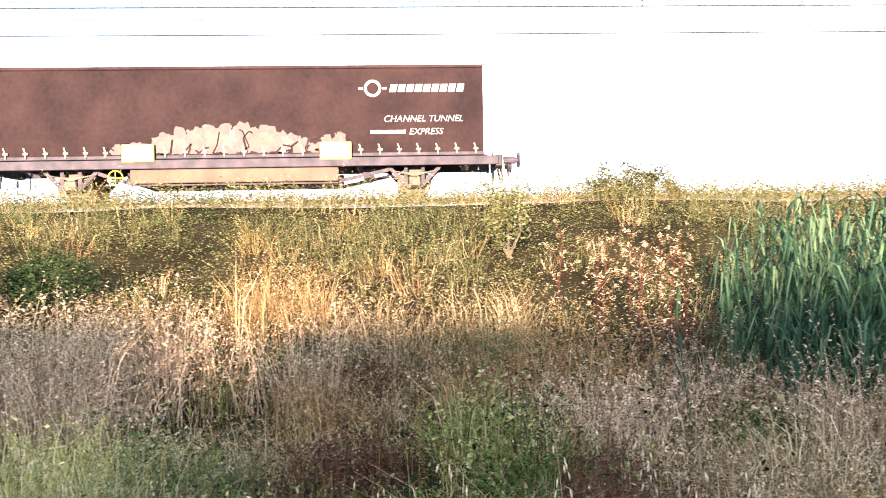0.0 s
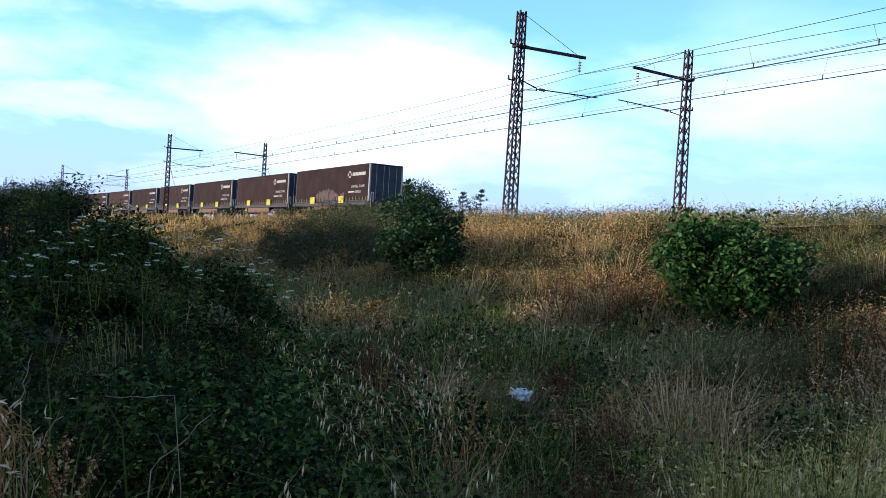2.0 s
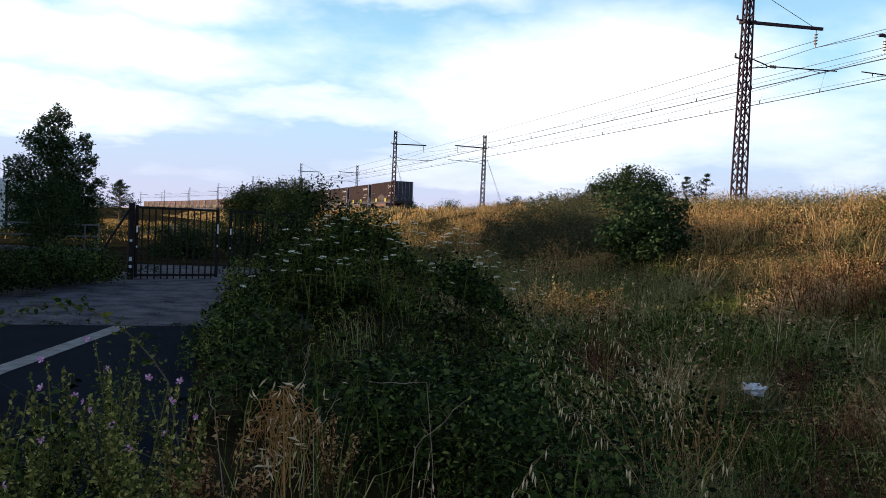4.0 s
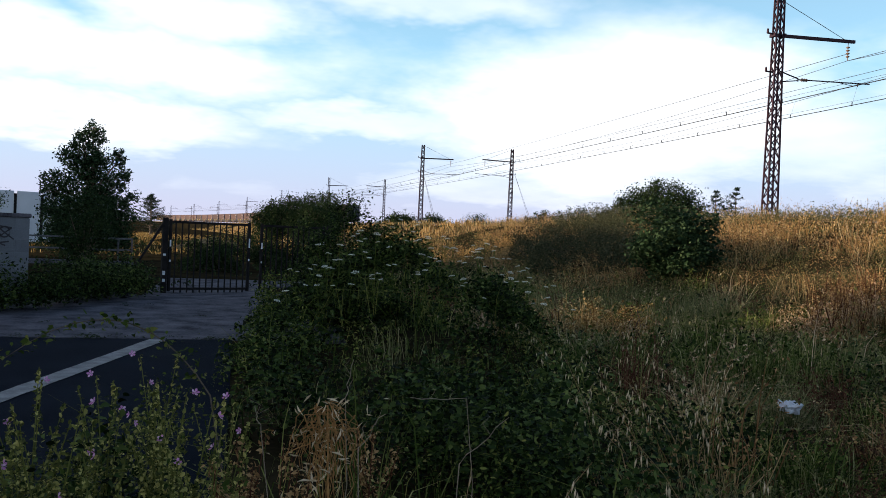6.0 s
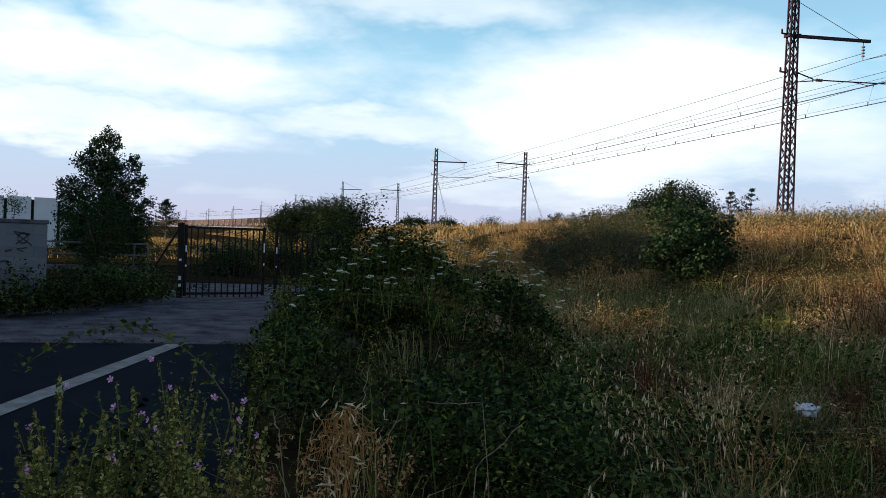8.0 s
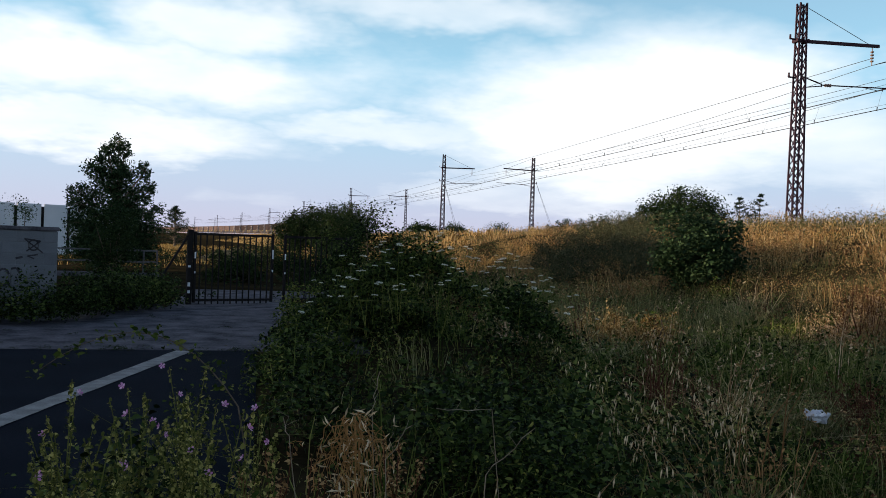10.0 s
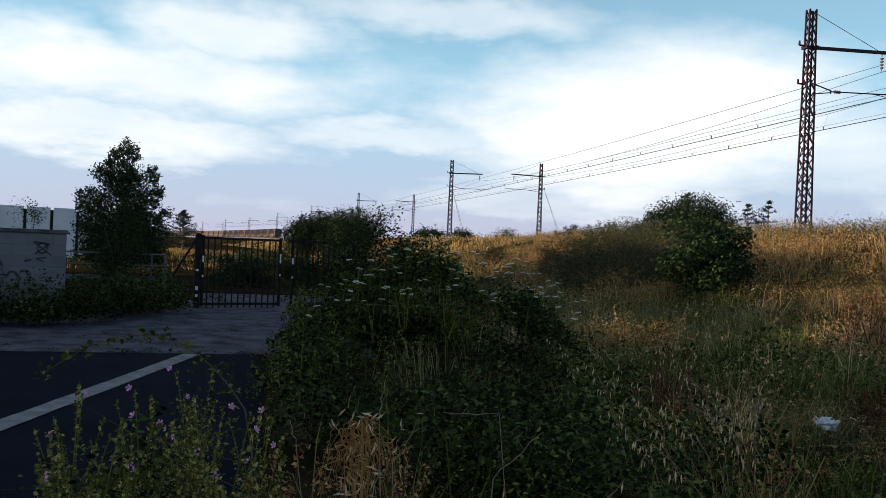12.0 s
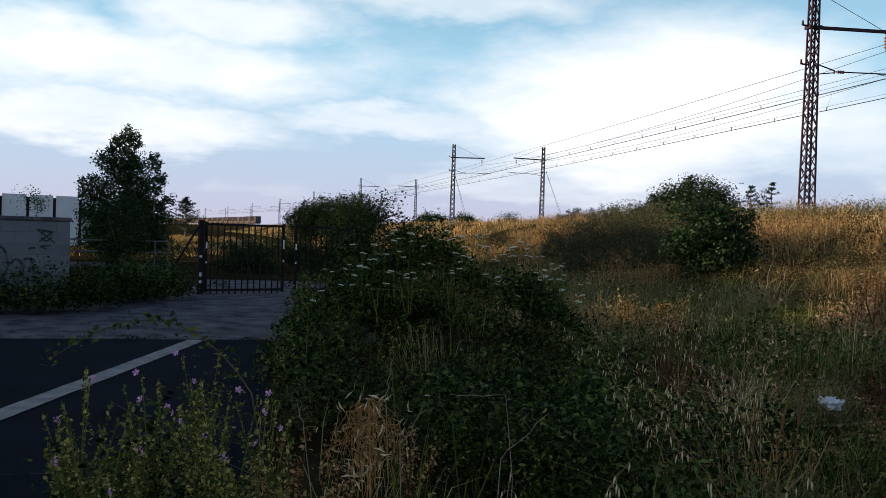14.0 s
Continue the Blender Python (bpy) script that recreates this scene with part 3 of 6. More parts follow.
# ---- train ----
CL, CW, CH, CZ = 13.62, 2.49, 2.55, 1.18   # swap body: length, width, height, floor above rail
PITCH = 15.47
TAIL_AT = ((0.0, -2.70), (0.5, 11.0), (1.0, 24.65), (2.0, 52.1), (3.0, 80.3), (4.0, 108.2), (14.0, 386.0))   # seconds, metres of the last wagon's rear along the line


def lettering(text, size, parent, y, z, material, name="lettering", shear=0.25):
    cu = bpy.data.curves.new("text", 'FONT')
    cu.body, cu.size, cu.shear, cu.extrude, cu.align_x, cu.resolution_u = text, size, shear, 0.002, 'RIGHT', 3
    tmp = bpy.data.objects.new("text", cu)
    scene.collection.objects.link(tmp)
    bpy.context.view_layer.update()
    me = bpy.data.meshes.new_from_object(tmp.evaluated_get(bpy.context.evaluated_depsgraph_get()))
    bpy.data.objects.remove(tmp)
    me.materials.clear()
    me.materials.append(material)
    ob = new(name, me)
    ob.parent = parent
    ob.matrix_basis = Matrix.Translation((-CW / 2 - 0.012, y, z)) @ Matrix(((0, 0, -1, 0), (-1, 0, 0, 0), (0, 1, 0, 0), (0, 0, 0, 1)))
    return ob


def build_swap_body(graffiti, tarp=M_CURTAIN, colour="dark maroon"):
    label = colour + " curtain-sided swap body with white lettering" + (" and pale graffiti" if graffiti else "")
    c = thing("swap_body", Matrix.Identity(4), label, "container", "swap bodies on the train")
    y0, y1, x0, x1 = -CL / 2, CL / 2, -CW / 2, CW / 2
    bm = bmesh.new()
    # side curtains sag a little between the posts
    for sx in (-1, 1):
        n, m = 40, 6
        grid = []
        for i in range(n + 1):
            col = []
            for j in range(m + 1):
                f, g = i / n, j / m
                bulge = 0.012 * math.sin(f * math.pi * 10) * math.sin(g * math.pi) + 0.01 * math.sin(g * math.pi)
                col.append(bm.verts.new((sx * (CW / 2 + bulge - 0.012), y0 + 0.12 + (CL - 0.24) * f, CZ + 0.10 + (CH - 0.2) * g)))
            grid.append(col)
        for i in range(n):
            for j in range(m):
                q = (grid[i][j], grid[i + 1][j], grid[i + 1][j + 1], grid[i][j + 1])
                bm.faces.new(q if sx > 0 else q[::-1])
    part("side_curtain", bm, tarp, c)
    bm = bmesh.new()
    slab(bm, x0, x1, y0, y1, CZ + CH - 0.09, CZ + CH, 0.02)
    part("roof", bm, tarp, c)
    bm = bmesh.new()
    slab(bm, x0, x1, y0, y1, CZ, CZ + 0.10, 0.01)
    part("floor_frame", bm, M_WFRAME, c)
    for y in (y0, y1):
        for x in (x0, x1):
            bm = bmesh.new()
            s, e = (1 if x < 0 else -1), (1 if y < 0 else -1)
            slab(bm, min(x - 0.006 * s, x + 0.1 * s), max(x - 0.006 * s, x + 0.1 * s), min(y, y + 0.13 * e), max(y, y + 0.13 * e), CZ, CZ + CH - 0.02, 0.012)
            part("corner_post", bm, M_CORNER if y < 0 else M_WFRAME, c, "pale corner post" if y < 0 else "")
    # rear doors
    for s in (-1, 1):
        bm = bmesh.new()
        slab(bm, min(0.01 * s, (CW / 2 - 0.1) * s), max(0.01 * s, (CW / 2 - 0.1) * s), y0 + 0.03, y0 + 0.07, CZ + 0.1, CZ + CH - 0.1, 0.008)
        d = part("rear_door", bm, M_ENDDOOR, c, "blue-grey steel door leaf")
        for z in (0.45, 0.95, 1.45, 1.95):
            bm = bmesh.new()
            slab(bm, min(0.05 * s, (CW / 2 - 0.12) * s), max(0.05 * s, (CW / 2 - 0.12) * s), y0 + 0.005, y0 + 0.03, CZ + z, CZ + z + 0.06, 0.006)
            part("hinge_strap", bm, M_WFRAME, d)
        for x in (0.2, 0.75):
            bm = bmesh.new()
            tube(bm, (x * s, y0 - 0.005, CZ + 0.12), (x * s, y0 - 0.005, CZ + CH - 0.12), 0.018)
            part("locking_bar", bm, M_GALV, d)
    # ribbed front wall
    bm = bmesh.new()
    ribs = 12
    prev = None
    for k in range(ribs * 4 + 1):
        f = k / (ribs * 4)
        depth = (0.0, 0.0, 0.045, 0.045)[k % 4]
        x = x0 + 0.1 + (CW - 0.2) * f
        v = (bm.verts.new((x, y1 - 0.02 - depth, CZ + 0.1)), bm.verts.new((x, y1 - 0.02 - depth, CZ + CH - 0.09)))
        if prev:
            bm.faces.new((prev[0], prev[1], v[1], v[0]))
        prev = v
    part("front_wall", bm, M_ENDDOOR, c, "ribbed blue-grey front wall")
    # strap buckles along the hem
    bm = bmesh.new()
    slab(bm, -0.03, 0.0, -0.075, 0.075, 0.0, 0.075, 0.012)
    bar(bm, (-0.02, 0.0, 0.05), (-0.02, 0.05, 0.20), 0.02, 0.045)
    bar(bm, (-0.02, 0.0, 0.0), (-0.02, 0.0, -0.10), 0.02, 0.045)
    b0 = part("strap_buckle", bm, M_BUCKLE, c, "pale strap with metal buckle")
    b0.location = (x0 - 0.006, y0 + 0.35, CZ + 0.14)
    for k in range(1, 25):
        o = b0.copy()
        scene.collection.objects.link(o)
        o.location = (x0 - 0.006, y0 + 0.35 + k * 0.538, CZ + 0.14)
    # ring emblem with side ticks, and the bar of the maker's word
    zt = CZ + CH - 0.66
    bm = bmesh.new()
    n = 24
    rings = [[bm.verts.new((x0 - 0.014, y0 + 3.22 + r * math.cos(a * math.tau / n), zt + r * math.sin(a * math.tau / n))) for a in range(n)] for r in (0.165, 0.24)]
    for a in range(n):
        b = (a + 1) % n
        bm.faces.new((rings[0][a], rings[0][b], rings[1][b], rings[1][a]))
    for s in (-1, 1):
        box(bm, x0 - 0.016, x0 - 0.012, y0 + 3.22 + s * 0.33 - 0.06, y0 + 3.22 + s * 0.33 + 0.06, zt - 0.03, zt + 0.03)
    part("emblem", bm, M_WHITE, c, "white ring emblem")
    y = y0 + 2.76
    for k in range(9):
        bm = bmesh.new()
        w = 0.19
        q = [(y, zt - 0.11), (y - w, zt - 0.11), (y - w - 0.05, zt + 0.11), (y - 0.05, zt + 0.11)]
        bm.faces.new([bm.verts.new((x0 - 0.014, a, b)) for a, b in q])
        y -= 0.235
        part("word_block", bm, M_WHITE, c, "slanted white block")
    lettering("CHANNEL TUNNEL", 0.255, c, y0 + 0.70, CZ + CH - 1.60, M_WHITE)
    lettering("EXPRESS", 0.255, c, y0 + 1.28, CZ + CH - 1.96, M_WHITE)
    bm = bmesh.new()
    box(bm, x0 - 0.016, x0 - 0.012, y0 + 2.32, y0 + 3.3, CZ + CH - 1.93, CZ + CH - 1.83)
    part("small_print", bm, M_WHITE, c)
    if graffiti:
        rng = random.Random(11)
        # swollen letters that run into one another, sprayed in three layers, and splashes at both ends
        letters = [(9.0, 0.72, 0.50), (8.5, 0.70, 0.62), (8.05, 0.66, 0.70), (7.6, 0.74, 0.78), (7.1, 0.66, 0.70), (6.65, 0.74, 0.76), (6.2, 0.66, 0.66), (5.75, 0.60, 0.58), (5.3, 0.46, 0.44),
                   (4.5, 0.40, 0.42), (4.1, 0.34, 0.50), (9.75, 0.42, 0.32), (10.25, 0.36, 0.24), (4.85, 0.34, 0.24)]
        for depth, rim, mat, word in ((0.010, 0.04, M_GRAFF2, "graffiti_rim"), (0.0135, 0.0, M_GRAFF, "graffiti_letter"), (0.017, -0.10, M_GRAFF3, "graffiti_fill")):
            for n, (yy, w, h) in enumerate(letters):
                bm = bmesh.new()
                ph, skew = rng.random() * 6, rng.uniform(-0.25, 0.25)
                ring = []
                for a in range(28):
                    q = a * math.tau / 28
                    rr = 1 + 0.20 * math.sin(3 * q + ph) + 0.15 * math.sin(5 * q + ph * 2) + 0.13 * math.sin(9 * q + ph * 3) + rng.uniform(-0.12, 0.12)
                    up = h * 0.5 + math.sin(q) * (h * 0.5 + rim) * rr
                    ring.append(bm.verts.new((x0 - depth - n * 0.00015, y0 + yy + math.cos(q) * (w * 0.45 + rim) * rr + skew * up, max(CZ + 0.115, CZ + 0.12 + up))))
                bm.faces.new(ring)
                part(word, bm, M_GRAFF4 if word == "graffiti_fill" and n % 3 != 1 else mat, c, "pale pink sprayed letter" if rim == 0 else "")
        for n, (yy, w, h) in enumerate(letters):
            bm = bmesh.new()
            p = (y0 + yy + rng.uniform(-0.2, 0.2), CZ + 0.14)
            for k in range(4):
                q = (p[0] + rng.uniform(-0.28, 0.28), min(CZ + 0.12 + h * 0.95, max(CZ + 0.13, p[1] + rng.uniform(-0.3, 0.45))))
                bar(bm, (x0 - 0.021, *p), (x0 - 0.021, *q), 0.004, rng.uniform(0.03, 0.06))
                p = q
            part("graffiti_outline", bm, tarp, c)
    return c


def build_wagon():
    w = thing("flat_wagon", Matrix.Identity(4), "two-axle flat wagon with brown side boxes and yellow plates", "railway wagon", "wagons of the train")
    y0, y1 = -CL / 2 - 0.28, CL / 2 + 0.28
    bm = bmesh.new()
    for s in (-1, 1):
        slab(bm, s * 1.28 - 0.06, s * 1.28 + 0.06, y0, y1, 0.90, 1.15, 0.015)
    slab(bm, -1.3, 1.3, y0 - 0.1, y0 + 0.08, 0.85, 1.17, 0.02)
    slab(bm, -1.3, 1.3, y1 - 0.08, y1 + 0.1, 0.85, 1.17, 0.02)
    for k in range(9):
        y = y0 + 0.8 + k * (y1 - y0 - 1.6) / 8
        box(bm, -1.2, 1.2, y - 0.08, y + 0.08, 0.95, 1.12)
    part("underframe", bm, M_WFRAME, w)
    for s in (-1, 1):
        bm = bmesh.new()
        slab(bm, s * 1.27 - 0.05, s * 1.27 + 0.05, -2.2 - 0.4, 2.9 - 0.4 + 0.6, 0.50, 0.88, 0.02)
        part("side_box", bm, M_WBOX, w, "rust-brown side box")
        bm = bmesh.new()
        bar(bm, (s * 1.15, -2.6, 0.5), (s * 1.15, -4.0, 0.80), 0.07, 0.10)
        bar(bm, (s * 1.15, 3.1, 0.5), (s * 1.15, 4.0, 0.80), 0.07, 0.10)
        bar(bm, (s * 1.15, -2.6, 0.48), (s * 1.15, 3.1, 0.48), 0.06, 0.08)
        part("truss_rod", bm, M_WFRAME, w)
        for y in (y0 + 4.55, y0 + 9.95):
            bm = bmesh.new()
            slab(bm, s * 1.36 - 0.03, s * 1.36 + 0.03, y - 0.44, y + 0.44, 1.08, 1.58, 0.015)
            part("yellow_plate", bm, M_YELLOW, w, "bright yellow plate")
    for y in (-4.72, 4.78):
        ws = new("wheelset")
        ws.parent = w
        ws.location = (0, y, 0.46)
        bm = bmesh.new()
        tube(bm, (-0.98, 0, 0), (0.98, 0, 0), 0.08, sides=12)
        part("axle", bm, M_WHEEL, ws)
        for s in (-1, 1):
            bm = bmesh.new()
            tube(bm, (s * 0.69, 0, 0), (s * 0.82, 0, 0), 0.46, sides=28)
            tube(bm, (s * 0.66, 0, 0), (s * 0.69, 0, 0), 0.485, sides=28)
            part("wheel", bm, M_WHEEL, ws)
        for s in (-1, 1):
            bm = bmesh.new()
            x = s * 1.05
            bar(bm, (x, y - 0.75, 0.92), (x, y - 0.22, 0.36), 0.05, 0.10)
            bar(bm, (x, y + 0.75, 0.92), (x, y + 0.22, 0.36), 0.05, 0.10)
            bar(bm, (x, y - 0.24, 0.34), (x, y + 0.24, 0.34), 0.05, 0.08)
            bar(bm, (x, y - 0.24, 0.92), (x, y - 0.24, 0.34), 0.05, 0.10)
            bar(bm, (x, y + 0.24, 0.92), (x, y + 0.24, 0.34), 0.05, 0.10)
            part("axle_guard", bm, M_WFRAME, w)
            bm = bmesh.new()
            slab(bm, x - 0.12, x + 0.12, y - 0.17, y + 0.17, 0.33, 0.62, 0.03)
            part("axle_box", bm, M_WHEEL, w)
            bm = bmesh.new()
            for k in range(5):
                L = 0.72 - 0.12 * k
                for q in range(6):
                    f0, f1 = -1 + q / 3, -1 + (q + 1) / 3
                    bar(bm, (x, y + f0 * L, 0.80 - 0.10 * (1 - f0 * f0) - k * 0.02), (x, y + f1 * L, 0.80 - 0.10 * (1 - f1 * f1) - k * 0.02), 0.10, 0.018)
            part("leaf_spring", bm, M_WHEEL, w)
    for y, e in ((y0 - 0.1, -1), (y1 + 0.1, 1)):
        for s in (-1, 1):
            bm = bmesh.new()
            tube(bm, (s * 0.875, y, 1.04), (s * 0.875, y + e * 0.42, 1.04), 0.10, sides=12)
            tube(bm, (s * 0.875, y + e * 0.42, 1.04), (s * 0.875, y + e * 0.54, 1.04), 0.07, sides=12)
            tube(bm, (s * 0.875, y + e * 0.50, 1.04), (s * 0.875, y + e * 0.55, 1.04), 0.21, sides=18)
            part("buffer", bm, M_WFRAME, w)
        bm = bmesh.new()
        bar(bm, (0, y, 1.0), (0, y + e * 0.3, 0.95), 0.10, 0.14)
        bar(bm, (0, y + e * 0.3, 0.98), (0, y + e * 0.36, 0.65), 0.06, 0.06)
        tube(bm, (0.28, y + e * 0.05, 0.95), (0.34, y + e * 0.16, 0.48), 0.03)
        tube(bm, (-0.28, y + e * 0.05, 0.95), (-0.34, y + e * 0.16, 0.48), 0.03)
        part("coupling", bm, M_WFRAME, w)
        for s in (-1, 1):
            bm = bmesh.new()
            tube(bm, (s * 1.26, y + e * 0.02, 0.62), (s * 1.26, y + e * 0.02, 1.75), 0.022)
            tube(bm, (s * 1.26, y + e * 0.02, 1.75), (s * 1.10, y + e * 0.02, 1.75), 0.022)
            tube(bm, (s * 1.10, y + e * 0.02, 1.75), (s * 1.10, y + e * 0.02, 1.1), 0.022)
            part("shunter_handrail", bm, M_GALV, w)
            bm = bmesh.new()
            tube(bm, (s * 1.25, y + e * 0.05, 0.42), (s * 1.25, y - e * 0.35, 0.42), 0.02)
            tube(bm, (s * 1.25, y + e * 0.05, 0.42), (s * 1.25, y + e * 0.05, 0.9), 0.02)
            tube(bm, (s * 1.25, y - e * 0.35, 0.42), (s * 1.25, y - e * 0.35, 0.9), 0.02)
            part("step_iron", bm, M_GALV, w)
    bm = bmesh.new()
    n = 20
    for k in range(n):
        a, b = k * math.tau / n, (k + 1) * math.tau / n
        tube(bm, (-1.36, 3.48 + 0.2 * math.cos(a), 0.66 + 0.2 * math.sin(a)), (-1.36, 3.48 + 0.2 * math.cos(b), 0.66 + 0.2 * math.sin(b)), 0.022, sides=5)
        if k % 5 == 0:
            tube(bm, (-1.36, 3.48, 0.66), (-1.36, 3.48 + 0.2 * math.cos(a), 0.66 + 0.2 * math.sin(a)), 0.016, sides=5)
    tube(bm, (-1.36, 3.48, 0.66), (-1.1, 3.48, 0.66), 0.025)
    part("brake_handwheel", bm, M_YELLOW, w, "pale yellow brake handwheel")
    bm = bmesh.new()
    slab(bm, -0.9, 0.9, 3.0, 3.3, 0.55, 0.88, 0.02)
    part("brake_rigging", bm, M_WFRAME, w)
    bm = bmesh.new()
    tube(bm, (-0.6, -3.4, 0.72), (0.6, -3.4, 0.72), 0.17, sides=14)
    part("air_tank", bm, M_WFRAME, w)
    return w


def build_train(count=27):
    train = []
    wagon = build_wagon()
    last = build_swap_body(True)
    plain = build_swap_body(False)
    red = build_swap_body(False, M_REDTARP, "rust-red")
    for k in range(count):
        wg = wagon if k == 0 else copy_thing(wagon, Matrix.Identity(4))
        cn = last if k == 0 else plain if k == 1 else red if k == 9 else copy_thing(plain if k < 9 else red, Matrix.Identity(4))
        train.append((wg, cn, k))
    return train


def drive(train):
    for wg, cn, k in train:
        rows = []
        for j in range(29):
            t = j * 0.5
            s = float(np.interp(t, *zip(*TAIL_AT))) + CL / 2 + k * PITCH
            p, turn = track_point(s, TRACK_X[0])
            rows.append((t, pose(p.x, p.y, p.z, 0, 0, turn)))
        walk(wg, rows)
        walk(cn, rows)


build_ground()
build_road()
build_track()
build_catenary()
TRAIN = build_train()


# ---- plants ----
def blade_mesh(name, x, y, h, w, rng, lean=0.35, droop=0.5, z=None):
    """Grass blades or stalks: bent strips of two pieces."""
    n = len(x)
    z = land(x, y) - 0.02 if z is None else z
    a = rng.rand(n) * math.tau
    tilt = np.abs(rng.randn(n)) * lean
    ux, uy = np.cos(a), np.sin(a)
    b = rng.rand(n) * math.tau
    sx, sy = np.cos(b) * w / 2, np.sin(b) * w / 2
    base = np.stack([x, y, z], -1)
    mid = base + np.stack([ux * tilt * h * 0.4, uy * tilt * h * 0.4, h * 0.62 * (1 - tilt * 0.15)], -1)
    tip = base + np.stack([ux * (tilt * h * (0.8 + droop)), uy * (tilt * h * (0.8 + droop)), h * (1 - tilt * 0.35)], -1)
    side = np.stack([sx, sy, np.zeros(n)], -1)
    v = np.stack([base - side, base + side, mid + side * 0.8, mid - side * 0.8, tip], 1).reshape(-1, 3)
    o = np.arange(n)[:, None] * 5
    t = np.concatenate([o + [0, 1, 2], o + [0, 2, 3], o + [3, 2, 4]], 1).reshape(-1, 3)
    return v, t, tip


def leaf_mesh(c, size, rng, flat=0.5, ratio=0.55):
    """Folded leaves of two triangles round the given centres; flat: how much they lie level."""
    n = len(c)
    d = rng.randn(n, 3)
    d[:, 2] *= (1 - flat)
    d /= np.linalg.norm(d, axis=1, keepdims=True) + 1e-9
    up = rng.randn(n, 3) * 0.6
    up[:, 2] += 0.4 + flat
    s = np.cross(d, up)
    s /= np.linalg.norm(s, axis=1, keepdims=True) + 1e-9
    nrm = np.cross(s, d)
    size = np.broadcast_to(size, (n,))[:, None]
    a, b = c - d * size * 0.5, c + d * size * 0.5
    fold = nrm * size * 0.12
    l, r = c - d * size * 0.05 - s * size * ratio * 0.5 + fold, c - d * size * 0.05 + s * size * ratio * 0.5 + fold
    v = np.stack([a, r, b, l], 1).reshape(-1, 3)
    o = np.arange(n)[:, None] * 4
    t = np.concatenate([o + [0, 1, 2], o + [0, 2, 3]], 1).reshape(-1, 3)
    return v, t


def oval_leaves(c, size, rng, flat=0.5, ratio=0.6):
    """Pointed oval leaves, folded along the midrib and a little curled, round the given centres."""
    n = len(c)
    d = rng.randn(n, 3)
    d[:, 2] *= (1 - flat)
    d /= np.linalg.norm(d, axis=1, keepdims=True) + 1e-9
    up = rng.randn(n, 3) * 0.6
    up[:, 2] += 0.4 + flat
    s = np.cross(d, up)
    s /= np.linalg.norm(s, axis=1, keepdims=True) + 1e-9
    nrm = np.cross(s, d)
    size = np.broadcast_to(size, (n,))[:, None]
    wide = ratio * rng.uniform(0.8, 1.2, (n, 1)) * 0.5
    curl = rng.uniform(-0.10, 0.22, (n, 1))
    at = lambda f, w, lift: c + (d * f + s * w * wide + nrm * (lift - curl * f * f * 4)) * size
    v = np.stack([at(-0.5, 0, 0.02), at(0.0, 0, 0), at(0.5, 0, -0.05), at(-0.22, 0.9, 0.10), at(0.14, 0.85, 0.08), at(-0.22, -0.9, 0.10), at(0.14, -0.85, 0.08)], 1).reshape(-1, 3)
    o = np.arange(n)[:, None] * 7
    t = np.concatenate([o + q for q in ([0, 3, 1], [3, 4, 1], [4, 2, 1], [0, 1, 5], [5, 1, 6], [6, 1, 2])], 1).reshape(-1, 3)
    return v, t


def joined(*meshes):
    vs, ts, k = [], [], 0
    for v, t in meshes:
        vs.append(v)
        ts.append(t + k)
        k += len(v)
    return np.concatenate(vs), np.concatenate(ts)


def stuff(name, vt, material, label, category):
    me = np_mesh(name, *vt)
    me.materials.append(material)
    return tagged(new(name, me), label, category, kind="stuff")


def scatter(rng, n, x0, x1, y0, y1, keep):
    x, y = rng.uniform(x0, x1, n), rng.uniform(y0, y1, n)
    k = rng.rand(n) < keep(x, y)
    return x[k], y[k]


def rough_field(x, y):
    """1 where the wild plants grow beside the road, 0 on the road and close to the walker."""
    edge = np.interp(y, [-20, 0, 3.5, 4.4, 5.3, 7.4, 9.6, 12, 13.5, 15, 21, 24], [0.6, -0.6, -1.15, -1.1, -0.9, -0.55, -0.1, 0.1, 0.3, 0.9, 1.4, 2.8])
    d = np.hypot(x, y)
    return (x > edge) & (d > 2.7)


def bramble_zone(x, y):
    """How much of the cover is bramble: the strip beside the road."""
    lim = np.interp(y, [0, 3, 6, 9, 13, 17, 22], [0.2, 2.3, 3.5, 3.9, 4.5, 4.0, 2.5]) + (vnoise(x, y, 1.3, 17) - 0.5) * 1.4
    return np.clip((lim - x) / 0.7 + 0.5, 0, 1)


def mound(x, y):
    k = 0.82 + 0.34 * vnoise(x, y, 0.65, 91)
    return k * 1.18 * np.exp(-((x - 1.7) / 1.2) ** 2 - ((y - 12.2) / 1.8) ** 2) + k * 0.68 * np.exp(-((x - 3.3) / 1.2) ** 2 - ((y - 12.4) / 1.8) ** 2)


